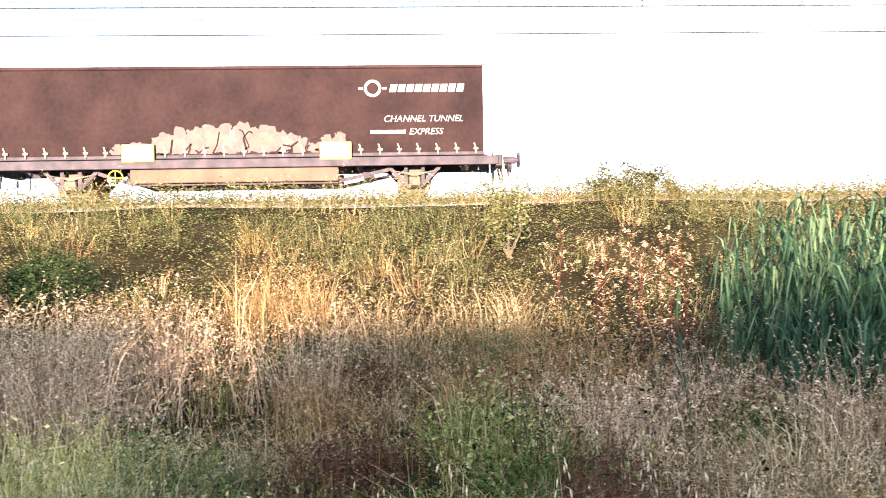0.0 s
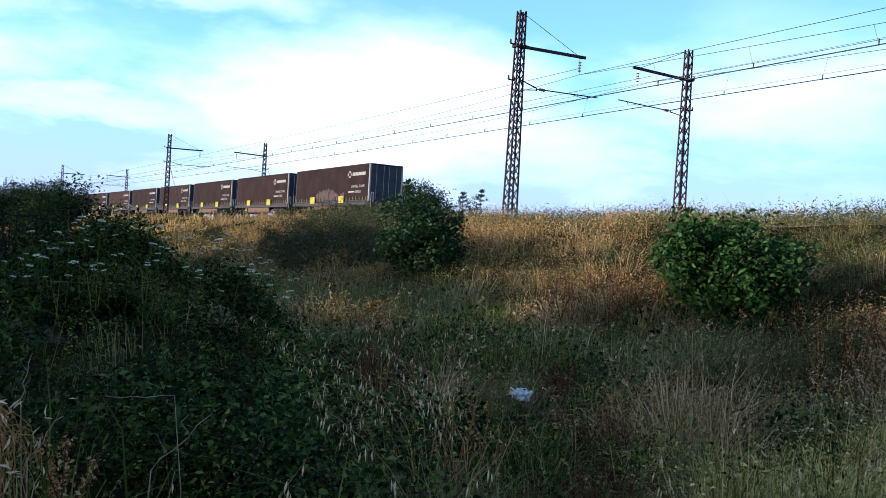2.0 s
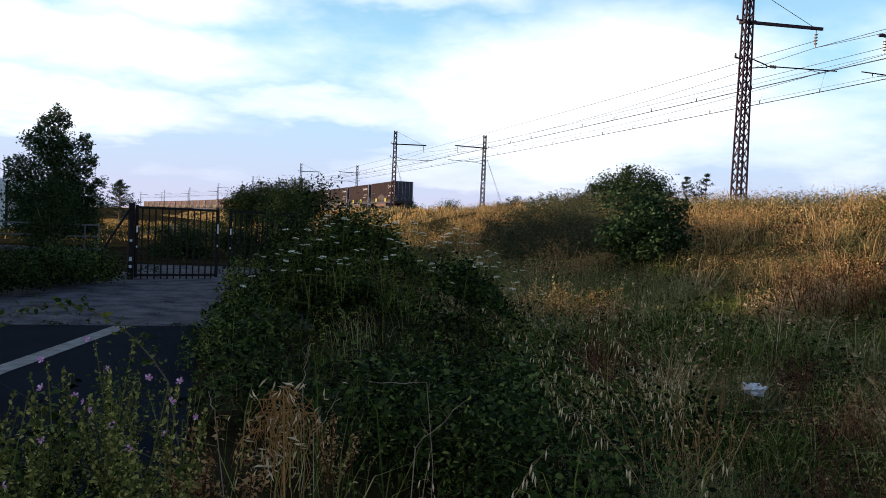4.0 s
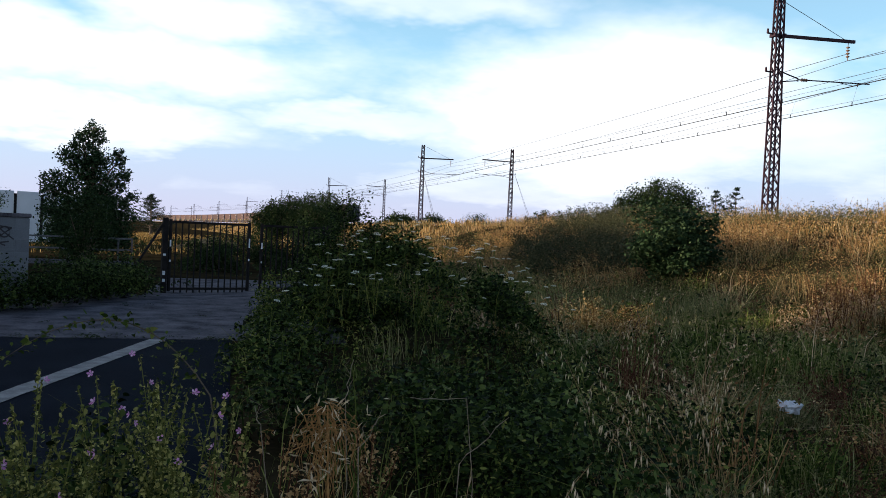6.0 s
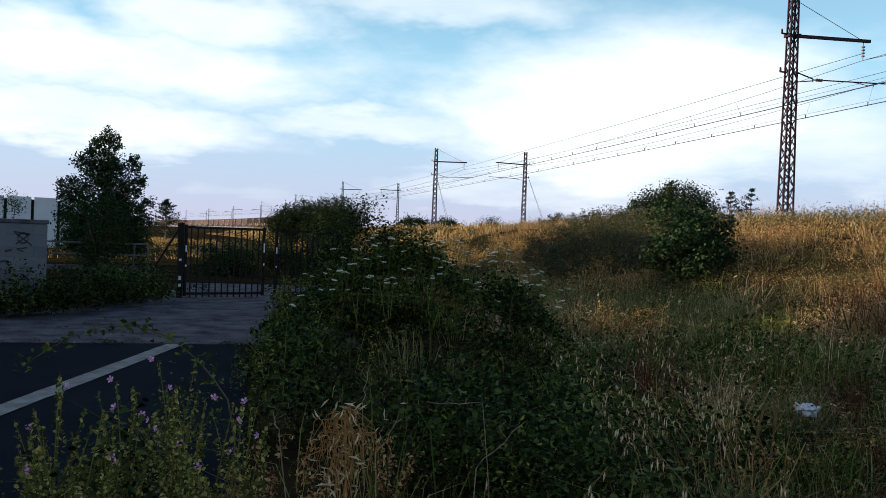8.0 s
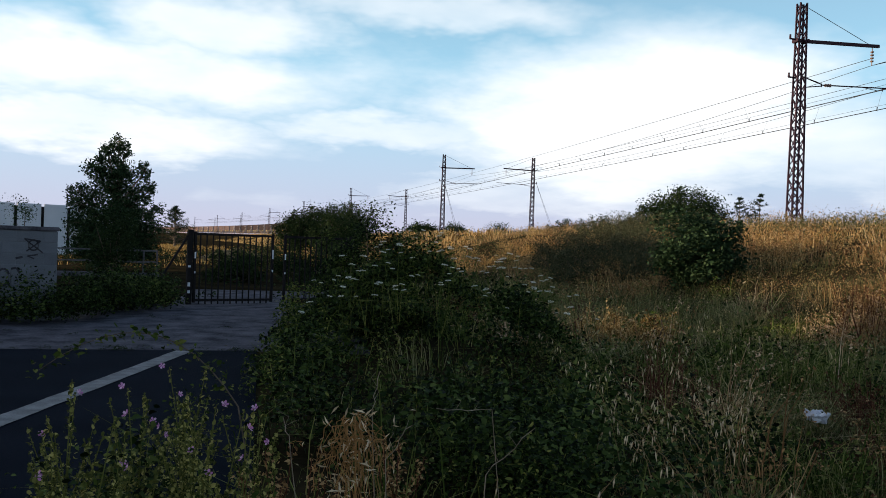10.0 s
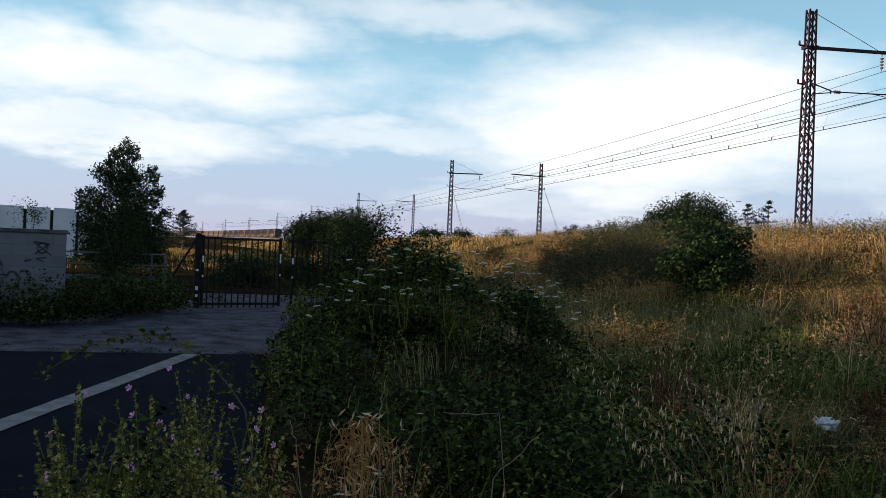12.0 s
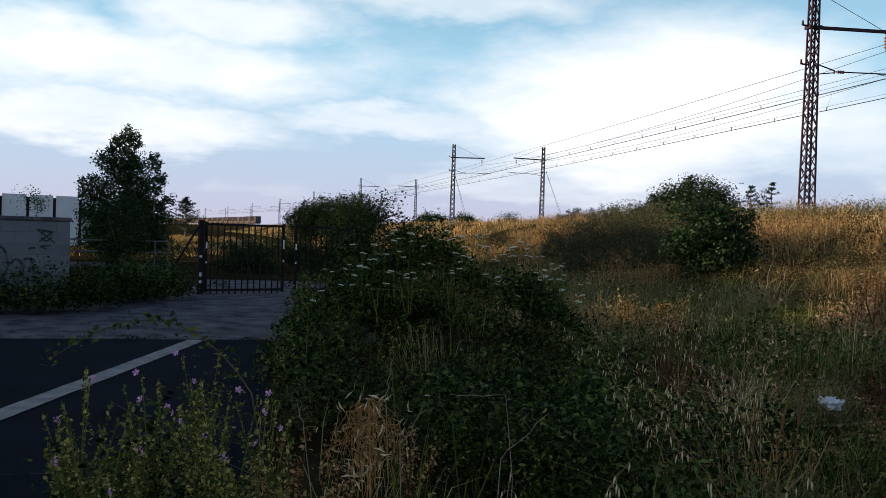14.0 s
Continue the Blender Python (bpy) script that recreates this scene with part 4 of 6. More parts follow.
def tufts(rng, x, y, per, height, width, spread=0.07, fan=0.75, bow=0.5):
    """Tussocks: blades that fan out from each foot. height and width: ranges."""
    n = len(x) * per
    k = np.repeat(np.arange(len(x)), per)
    big = rng.uniform(0.6, 1.25, len(x))[k]
    a = rng.rand(n) * math.tau
    r = np.sqrt(rng.rand(n)) * spread * big
    bx, by = x[k] + np.cos(a) * r, y[k] + np.sin(a) * r
    h = rng.uniform(*height, n) * big
    w = rng.uniform(*width, n)
    tilt = np.abs(rng.randn(n)) * 0.5 * fan
    lean = rng.rand(len(x))[k] * math.tau     # the tuft as a whole leans one way
    a2 = a + rng.randn(n) * 0.7
    dx, dy = np.cos(a2) * tilt + np.cos(lean) * 0.18, np.sin(a2) * tilt + np.sin(lean) * 0.18
    base = np.stack([bx, by, land(bx, by) - 0.02], -1)
    c = np.clip(np.hypot(dx, dy), 0, 1.1)
    mid = base + np.stack([dx * h * 0.45, dy * h * 0.45, h * 0.60 * (1 - c * 0.18)], -1)
    tip = base + np.stack([dx * h * (0.85 + bow), dy * h * (0.85 + bow), h * (1 - c * (0.35 + 0.35 * bow))], -1)
    b = rng.rand(n) * math.tau
    side = np.stack([np.cos(b) * w / 2, np.sin(b) * w / 2, np.zeros(n)], -1)
    v = np.stack([base - side, base + side, mid + side * 0.8, mid - side * 0.8, tip], 1).reshape(-1, 3)
    o = np.arange(n)[:, None] * 5
    t = np.concatenate([o + [0, 1, 2], o + [0, 2, 3], o + [3, 2, 4]], 1).reshape(-1, 3)
    return v, t, mid, tip


def ears(rng, mid, tip, share, per, size, ratio=0.4, reach=0.3):
    """Small seeds along the top of a share of the stalks."""
    k = rng.rand(len(tip)) < share
    m, p = np.repeat(mid[k], per, 0), np.repeat(tip[k], per, 0)
    f = rng.uniform(1 - reach, 1.05, (len(p), 1))
    c = m + (p - m) * f + rng.randn(len(p), 3) * [0.012, 0.012, 0.012]
    return leaf_mesh(c, rng.uniform(*size, len(c)), rng, 0.0, ratio)


def leafy(rng, x, y, per, height, radius, size, flat=0.4, ratio=0.5, ground=None, hollow=0.5, make=leaf_mesh):
    """Leafy herbs: a rounded heap of small leaves round each foot, thin below."""
    k = np.repeat(np.arange(len(x)), per)
    n = len(k)
    big = rng.uniform(0.55, 1.35, len(x))[k]
    a, r = rng.rand(n) * math.tau, np.sqrt(rng.rand(n))
    hh = rng.uniform(*height, len(x))[k]
    top = hh * (1 - 0.75 * r ** 2) * (0.8 + 0.4 * rng.rand(n))
    z = top * (1 - rng.rand(n) ** 2 * hollow)
    px, py = x[k] + np.cos(a) * r * radius * big, y[k] + np.sin(a) * r * radius * big
    g = land(px, py) if ground is None else ground(px, py)
    return make(np.stack([px, py, g + z], -1), rng.uniform(*size, n) * rng.uniform(0.8, 1.25, len(x))[k], rng, flat, ratio)


def build_brambles():
    rng = np.random.RandomState(21)
    keep = lambda x, y: rough_field(x, y) * bramble_zone(x, y)
    under = lambda x, y: land(x, y) + mound(x, y) * 0.95
    # heaps of leaves with dark hollows between them
    x, y = scatter(rng, 2500, -1.6, 6.5, 2.4, 17, lambda x, y: keep(x, y) * (vnoise(x, y, 0.8, 9) > 0.54))
    d = np.hypot(x, y)
    near, close = (d < 7) & (d >= 4.3), d < 4.3
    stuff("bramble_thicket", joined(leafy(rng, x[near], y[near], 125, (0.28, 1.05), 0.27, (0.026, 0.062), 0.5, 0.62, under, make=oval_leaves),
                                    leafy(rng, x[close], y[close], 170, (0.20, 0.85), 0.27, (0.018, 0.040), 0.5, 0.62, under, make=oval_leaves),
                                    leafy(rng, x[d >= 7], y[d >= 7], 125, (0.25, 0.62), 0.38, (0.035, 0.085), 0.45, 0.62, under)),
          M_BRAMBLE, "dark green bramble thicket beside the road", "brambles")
    x, y = scatter(rng, 440, -1.6, 6.5, 2.6, 16, lambda x, y: keep(x, y) * (vnoise(x, y, 0.5, 19) > 0.5))
    stuff("pale_weeds", leafy(rng, x, y, 60, (0.5, 1.0), 0.15, (0.018, 0.05), 0.3, 0.45, under, make=oval_leaves), M_MLEAF, "yellowish green weeds among the brambles", "weeds")
    # loose canes
    x, y = scatter(rng, 520, -1.4, 6.5, 2.8, 16, lambda x, y: keep(x, y) * keep(x - 0.45, y))
    v, t, mid, tip = tufts(rng, x, y, 4, (0.5, 1.05), (0.006, 0.011), 0.2, 0.9, 0.9)
    v[:, 2] += mound(v[:, 0], v[:, 1]) * 0.85
    stuff("bramble_canes", (v, t), M_MLEAF, "thin brown bramble canes and dead stems", "stems")


def paler(x, y):
    """1 at the end of the field where the growth is dry and pale, 0 where it is lush."""
    return np.clip((6.0 - y + 0.3 * (x - 5) - 2.0 * np.clip(4.4 - x, 0, 2.5)) / 2.5 + 0.5 * (vnoise(x, y, 1.4, 35) - 0.5), 0, 1)


# stands that show singly: kind of growth, then x, y, half width of each
STANDS = (
    ("pink", (8.8, 4.9, 0.8), (8.9, 3.7, 0.8), (9.0, 2.3, 0.7), (9.8, 4.9, 0.8), (9.7, 3.3, 0.7), (9.2, 0.9, 0.6), (7.6, 2.9, 0.6), (9.0, -3.4, 0.8), (7.3, -4.0, 0.7), (7.0, -1.9, 0.6), (4.9, 15.6, 0.6), (10.6, 5.9, 0.6), (10.2, 12.2, 0.7), (9.9, 13.0, 0.6)),
    ("rust", (5.4, 6.2, 0.45), (2.9, 5.3, 0.35), (9.4, 5.7, 0.5), (8.8, -1.7, 0.8), (11.6, 1.4, 0.6), (12.3, 14.0, 0.5), (10.0, 11.8, 0.9), (11.2, -0.2, 0.5), (9.6, -2.6, 0.5)),
    ("dock", (4.8, 5.5, 0.4), (3.6, 3.9, 0.4), (6.5, 0.4, 0.55), (6.0, 7.3, 0.4), (5.0, -1.3, 0.4), (4.3, 8.6, 0.4), (5.3, 14.3, 0.35), (5.6, -1.6, 0.4)),
    ("pale", (5.9, 3.1, 1.0), (4.6, 3.7, 0.6), (7.0, 4.4, 0.7), (6.9, 2.6, 0.6), (5.7, 2.2, 0.7), (4.7, 2.3, 0.5)),
    ("lime", (4.9, 4.9, 0.35), (4.1, 6.8, 0.5), (7.1, -0.7, 0.6), (3.0, 8.0, 0.4), (9.9, 11.4, 0.4)),
    ("soft", (4.7, 1.5, 0.5), (7.8, 12.9, 1.0), (9.2, 15.6, 1.3), (9.3, 8.6, 1.0), (10.5, 24.0, 1.8), (7.6, 5.9, 0.6), (8.4, 19.5, 1.5)),
    ("gold", (6.6, 14.0, 0.5), (6.05, 14.2, 0.5)),
    ("straw", (5.4, 5.2, 0.5), (6.4, 6.4, 0.6), (4.4, 7.6, 0.4), (5.6, 13.6, 0.4), (5.5, -2.3, 0.6), (6.1, -2.9, 0.6), (4.4, -0.4, 0.4), (7.2, 1.2, 0.5), (10.3, 2.2, 0.6), (10.4, 16.6, 0.6), (8.3, -0.2, 0.5)),
    ("green", (6.4, 1.5, 0.5), (4.9, 0.4, 0.45), (5.4, -0.6, 0.4), (3.9, 5.2, 0.6), (5.6, 9.5, 0.8), (6.8, 10.6, 0.8), (7.3, 12.0, 0.6)),
    ("dark", (3.6, 5.9, 0.5), (3.0, 6.3, 0.6), (4.1, 0.3, 0.4), (4.2, -1.0, 0.4)))


def build_field():
    """Rough growth in patches of one kind each, high in the middle and with hollows between."""
    rng = np.random.RandomState(22)
    kinds = ("pale", "soft", "green", "dark", "lime", "pink", "straw", "rust", "dock", "gold")
    # the patches: the stands above, and others strewn between them
    px, py, pr, pk = [], [], [], []
    for name, *spots in STANDS:
        for x, y, r in spots:
            px.append(x), py.append(y), pr.append(r), pk.append(kinds.index(name))
    dry = (0.34, 0.12, 0.05, 0.01, 0.12, 0.16, 0.14, 0.04, 0.03, 0.0)
    lush = (0.02, 0.30, 0.26, 0.29, 0.07, 0.02, 0.01, 0.01, 0.02, 0.0)
    for _ in range(900):
        x, y = rng.uniform(0.3, 14), rng.uniform(-11, 32)
        r = rng.uniform(0.28, 0.75)
        if any(math.hypot(x - a, y - b) < 0.62 * (r + c) for a, b, c in zip(px, py, pr)):
            continue
        w = float(paler(np.array([x]), np.array([y]))[0])
        q = np.array(dry) * w + np.array(lush) * (1 - w)
        if y < 0.8:                # brown and mixed at this end
            q = np.array((0.05, 0.14, 0.14, 0.13, 0.06, 0.18, 0.16, 0.05, 0.09, 0.0))
        if x < 4.6 and 2.5 < y < 10:   # lush beside the brambles
            q[0], q[5], q[6] = 0.0, 0.01, 0.02
        if y > 8 and x > 4.5:      # few dark weeds out in the open
            q[3] *= 0.15
        px.append(x), py.append(y), pr.append(r), pk.append(int(rng.choice(len(kinds), p=q / q.sum())))
    px, py, pr, pk = np.array(px), np.array(py), np.array(pr), np.array(pk)
    tall = rng.uniform(0.6, 1.25, len(px))
    tall[:7] = 1.3     # the pale stalks before the slope stand highest
    reach = lambda x, y: np.where(y < 9, 10.4, 10.8)
    open_ = lambda x, y: rough_field(x, y) * (1 - 0.9 * bramble_zone(x, y)) * (x - bend(y) < reach(x, y)) * (np.hypot(x - 4.85, y - 6.8) > 0.5)
    thin = lambda x, y: np.interp(np.hypot(x, y), [3, 8, 14, 26], [1, 0.70, 0.36, 0.18])
    x, y = scatter(rng, 23000, 0.4, 14.0, -11, 31, lambda x, y: open_(x, y) * thin(x, y))
    wx, wy = x + (vnoise(x, y, 0.5, 36) - 0.5) * 0.5, y + (vnoise(x, y, 0.5, 37) - 0.5) * 0.5
    d = np.hypot(wx[:, None] - px, wy[:, None] - py) / pr
    who, near = d.argmin(1), d.min(1)
    kind = pk[who]
    rise = np.clip(1.22 - 0.55 * near, 0.35, 1.2) * tall[who]
    keep = rng.rand(len(x)) < np.clip(1.5 - 0.75 * near, 0.12, 1)
    stray = rng.rand(len(x)) < 0.10        # some of each kind stand among the others
    kind = np.where(stray, pk[rng.randint(0, len(pk), len(x))], kind)
    kind = np.where(stray & (kind == 9), 1, kind)
    x, y, kind, rise = x[keep], y[keep], kind[keep], rise[keep]
    table = {
        # material, blades, height, width, spread, fan, bow, share with seeds, seed size, leaves, label
        "pale": (M_PALE, 36, (0.28, 0.70), (0.003, 0.007), 0.18, 1.2, 0.9, 0.25, 0.018, 10, "pale green arching grass in the rough field"),
        "soft": (M_SOFT, 36, (0.35, 0.80), (0.003, 0.007), 0.20, 0.7, 0.7, 0.35, 0.012, 10, "soft grey-green grass in the rough field"),
        "green": (M_GRASS, 30, (0.30, 0.70), (0.004, 0.010), 0.14, 0.9, 0.9, 0.0, 0.0, 26, "arching green grass and herbs"),
        "dark": (M_BRAMBLE, 5, (0.35, 0.75), (0.005, 0.009), 0.14, 0.6, 0.5, 0.0, 0.0, 62, "dark leafy weeds in the rough field"),
        "lime": (M_LIME, 12, (0.35, 0.80), (0.004, 0.009), 0.14, 0.8, 0.7, 0.2, 0.016, 40, "yellow-green leafy weeds in the rough field"),
        "pink": (M_PINK, 20, (0.40, 1.00), (0.003, 0.006), 0.20, 0.75, 0.5, 0.85, 0.021, 0, "pinkish dry weeds with fluffy heads"),
        "straw": (M_DRY, 28, (0.40, 1.00), (0.003, 0.008), 0.18, 1.3, 0.9, 0.35, 0.020, 0, "bent dry straw-coloured grass"),
        "rust": (M_RUST, 18, (0.40, 1.05), (0.004, 0.008), 0.20, 0.8, 0.5, 0.75, 0.022, 6, "rust-coloured dry stalks with seeds"),
        "dock": (M_DOCK, 16, (0.40, 0.85), (0.005, 0.010), 0.12, 0.5, 0.2, 0.95, 0.020, 8, "dark red dock stalks gone to seed"),
        "gold": (M_STRAW, 60, (0.45, 0.95), (0.004, 0.008), 0.18, 1.0, 0.9, 0.8, 0.020, 24, "tuft of golden dry grass")}
    for n, name in enumerate(kinds):
        mat, per, hh, ww, spread, fan, bow, ear, grain, leaves, label = table[name]
        out = []
        for lo, hi, k in ((0, 6, 1.0), (6, 11, 1.45), (11, 99, 2.2)):
            dist = np.hypot(x, y)
            sel = (kind == n) & (dist >= lo) & (dist < hi)
            if not sel.any():
                continue
            v, t, mid, tip = tufts(rng, x[sel], y[sel], int(per / k ** 0.5), hh, (ww[0] * k, ww[1] * k), spread * k ** 0.7, fan, bow)
            lift = np.repeat(rise[sel], int(per / k ** 0.5))
            foot = land(v[:, 0], v[:, 1])
            v[:, 2] = foot + (v[:, 2] - foot) * np.repeat(lift, 5)
            mid[:, 2] = v[2::5, 2]
            tip[:, 2] = v[4::5, 2]
            out.append((v, t))
            if ear:
                out.append(ears(rng, mid, tip, ear, 8 if name in ("pink", "dock", "rust") else 5, (grain * 0.6 * k, grain * 1.3 * k), 0.5, 0.5 if name in ("pink", "dock", "rust") else 0.3))
            if leaves:
                size = (0.022, 0.060) if name == "dark" else (0.016, 0.042)
                for q in (0, 1):
                    pick = sel & ((rise > 0.8) == bool(q))
                    if pick.any():
                        out.append(leafy(rng, x[pick], y[pick], int(leaves / k ** 0.5), (0.45, 0.85) if q else (0.20, 0.5), 0.24 * k ** 0.5, (size[0] * k, size[1] * k), 0.4, 0.5))
        stuff({"pale": "pale_grass", "soft": "soft_grass", "green": "green_grass", "dark": "dark_herbs", "lime": "lime_herbs", "pink": "pinkish_weeds", "straw": "dry_grass",
               "rust": "rusty_stalks", "dock": "red_dock", "gold": "golden_grass"}[name], joined(*out), mat, label, "weeds" if leaves else "grass")
    # low leaves close over the soil
    x, y = scatter(rng, 5200, 0.6, 13, -10, 28, lambda x, y: open_(x, y) * thin(x, y) * np.where(y < 1.2, 0.8, 1 - 0.8 * paler(x, y)))
    stuff("ground_herbs", leafy(rng, x, y, 34, (0.08, 0.26), 0.26, (0.022, 0.055), 0.5, 0.5), M_GRASS, "low green weeds close over the soil", "weeds")
    x, y = scatter(rng, 3600, 0.6, 13, -10, 10, lambda x, y: open_(x, y) * thin(x, y) * paler(x, y) * np.where(y < 1.2, 0.25, 0.8))
    stuff("pale_ground_herbs", leafy(rng, x, y, 34, (0.10, 0.34), 0.26, (0.016, 0.045), 0.5, 0.5), M_LIME, "low yellow-green weeds close over the soil", "weeds")
    x, y = scatter(rng, 16000, 0.4, 11, -9, 16, lambda x, y: open_(x, y) * thin(x, y) * (0.06 + 0.94 * paler(x, y)))
    v, t, _ = blade_mesh("l", x, y, rng.uniform(0.3, 0.8, len(x)), rng.uniform(0.003, 0.006, len(x)), rng, 0.9, 0.5)
    stuff("fallen_straw", (v, t), M_GOLD, "fallen dry straw lying over the weeds", "straw")


def build_embankment():
    rng = np.random.RandomState(23)
    slope = lambda x, y: ((x - bend(y)) > 8.8) & ((x - bend(y)) < 22.0)
    far = lambda x, y: np.interp(np.hypot(x, y), [10, 18, 30, 60], [1, 0.8, 0.40, 0.16])
    p = lambda x, y: vnoise(x, y, 2.4, 71) * 0.65 + vnoise(x, y, 0.8, 72) * 0.35
    low = lambda x, y: np.interp(x - bend(y), [16.5, 21], [1.0, 0.75])
    for name, mat, n, band, kind, label in (
            ("embankment_herbs", M_OLIVE, 14500, (0.16, 1.0), "leaf", "olive-green leafy weeds on the embankment"),
            ("embankment_dark_herbs", M_BUSH, 4200, (0.54, 1.0), "leaf", "darker green weeds on the embankment"),
            ("embankment_soft_grass", M_OLIVE, 6000, (0.0, 1.0), "blade", "soft olive grass on the embankment"),
            ("embankment_pale_stalks", M_DRY, 900, (0.3, 0.7), "blade", "pale feathery stalks on the embankment"),
            ("embankment_dry_herbs", M_RUST, 9000, (0.10, 0.62), "leaf", "rusty dry leafy weeds on the embankment"),
            ("embankment_grass", M_STRAW, 4500, (0.0, 0.62), "blade", "golden dry grass on the embankment"),
            ("embankment_rusty_stalks", M_RUST, 5200, (0.16, 0.50), "blade", "rust-coloured dry stalks on the embankment")):
        x, y = scatter(rng, n, 8.5, 23, -18, 66, lambda x, y: slope(x, y) * far(x, y) * low(x, y) * ((p(x, y) + rng.randn(len(x)) * 0.07 > band[0]) & (p(x, y) + rng.randn(len(x)) * 0.07 < band[1])))
        if name in ("embankment_soft_grass", "embankment_pale_stalks"):
            k = rng.rand(len(x)) < np.interp(y, [-18, 12, 26], [0.55, 0.5, 0.15]) * (vnoise(x, y, 1.5, 76 if mat is M_OLIVE else 78) > 0.44)
            x, y = x[k], y[k]
        elif kind == "blade":      # dry stalks are few at the near end and thick farther up the line
            k = rng.rand(len(x)) < np.interp(y, [-18, 8, 13, 24, 40], [0.03, 0.06, 0.42, 0.70, 0.9]) * (vnoise(x, y, 1.8, 75) > 0.42) * (1 if mat is M_STRAW else 1.7)
            x, y = x[k], y[k]
        elif mat is M_RUST:
            k = rng.rand(len(x)) < np.interp(y, [6, 12, 24], [0.06, 0.7, 1.0]) * (vnoise(x, y, 1.6, 74) > 0.5)
            x, y = x[k], y[k]
        else:
            k = rng.rand(len(x)) < np.interp(y, [14, 24, 40], [1.0, 0.75, 0.5]) * np.where((x < 9.6) & (y < 9), 0.5, 1)
            x, y = x[k], y[k]
        f = np.hypot(x, y) > 24
        ms = []
        for sel, k in ((~f, 1.0), (f, 2.0)):
            if kind == "leaf":
                ms.append(leafy(rng, x[sel], y[sel], 44 if k == 1 else 20, (0.20, 0.62), 0.36 * (0.6 + 0.4 * k), (0.020 * k, 0.044 * k), 0.35, 0.5))
            else:
                v, t, mid, tip = tufts(rng, x[sel], y[sel], 30, (0.30, 0.85), (0.004 * k, 0.009 * k), 0.22 * k, 1.2, 0.9)
                ms += [(v, t), ears(rng, mid, tip, 0.6, 5, (0.015 * k, 0.035 * k), 0.5, 0.4)]
        stuff(name, joined(*ms), mat, label, "weeds" if kind == "leaf" else "grass")
    # orange and straw-coloured stands where the slope begins
    for name, mat, cx, cy, r, n, label in (
            ("orange_stand", M_RUST, 11.5, 1.5, 0.75, 34, "stand of orange dry stalks at the slope foot"),
            ("orange_stand", M_RUST, 10.6, 2.9, 0.5, 18, "stand of orange dry stalks at the slope foot"),
            ("straw_stand", M_DRY, 10.4, 0.2, 0.7, 30, "stand of bent straw at the slope foot"),
            ("straw_stand", M_DRY, 10.3, 3.8, 0.6, 24, "stand of bent straw at the slope foot"),
            ("straw_stand", M_DRY, 10.6, -1.2, 0.6, 24, "stand of bent straw at the slope foot")):
        a, q = rng.rand(n) * math.tau, np.sqrt(rng.rand(n)) * r
        v, t, mid, tip = tufts(rng, cx + np.cos(a) * q, cy + np.sin(a) * q, 22, (0.35, 1.0), (0.005, 0.010), 0.2, 1.0, 0.7)
        stuff(name, joined((v, t), ears(rng, mid, tip, 0.7, 6, (0.014, 0.032), 0.5, 0.4)), mat, label, "weeds")
    # feathery tops along the crest
    x, y = scatter(rng, 1300, 18.5, 22.5, -18, 62, lambda x, y: slope(x, y) * (0.3 + 0.7 * (vnoise(x, y, 1.5, 77) > 0.5)))
    v, t, mid, tip = tufts(rng, x, y, 6, (0.30, 1.0), (0.004, 0.009), 0.2, 0.8, 0.5)
    stuff("crest_grass", joined((v, t), ears(rng, mid, tip, 0.8, 6, (0.02, 0.045), 0.5, 0.4)), M_DRY, "feathery dry grass along the crest", "grass")
    x, y = scatter(rng, 4600, 19.2, 21.6, -18, 62, lambda x, y: slope(x, y) * np.interp(y, [20, 40], [1.0, 0.35]))
    stuff("crest_herbs", leafy(rng, x, y, 20, (0.30, 0.75), 0.42, (0.04, 0.08), 0.35, 0.5), M_OLIVE, "olive weeds along the crest of the embankment", "weeds")
    # farther slopes and the meadow behind the gate
    x, y = scatter(rng, 12000, -60, 24, 60, 330, lambda x, y: ((x - bend(y)) > 5) & ((x - bend(y)) < 22) & (vnoise(x, y, 5, 81) > 0.3))
    v, t, _, _ = tufts(rng, x, y, 9, (0.3, 0.8), (0.05, 0.11), 0.5, 0.5, 0.4)
    stuff("far_embankment_grass", (v, t), M_STRAW, "golden dry grass on the far embankment", "grass")
    x, y = scatter(rng, 5000, -60, 24, 60, 330, lambda x, y: ((x - bend(y)) > 4) & ((x - bend(y)) < 22) & (vnoise(x, y, 5, 81) < 0.5))
    stuff("far_embankment_herbs", leafy(rng, x, y, 18, (0.3, 0.9), 0.6, (0.12, 0.25), 0.3, 0.5), M_OLIVE, "olive weeds on the far embankment", "weeds")
    x, y = scatter(rng, 4200, -45, 9, 46, 140, lambda x, y: (x - bend(y) < 9.0) * (vnoise(x, y, 5, 61) > 0.4) * np.where(x < -0.075 * y, 1.0, np.where(y > 52, 0.6, 0.15)))
    v, t, _, _ = tufts(rng, x, y, 9, (0.15, 0.5), (0.03, 0.06), 0.4, 0.6, 0.4)
    stuff("meadow_grass", (v, t), M_GOLD, "dry meadow grass beyond the gate", "grass")
    x, y = scatter(rng, 2000, -45, 9.5, 23.5, 90, lambda x, y: (x - bend(y) < 9.5) & (vnoise(x, y, 5, 61) < 0.52))
    stuff("meadow_herbs", leafy(rng, x, y, 24, (0.2, 0.8), 0.6, (0.07, 0.15), 0.35, 0.5), M_TREE, "dark weeds beyond the gate", "weeds")


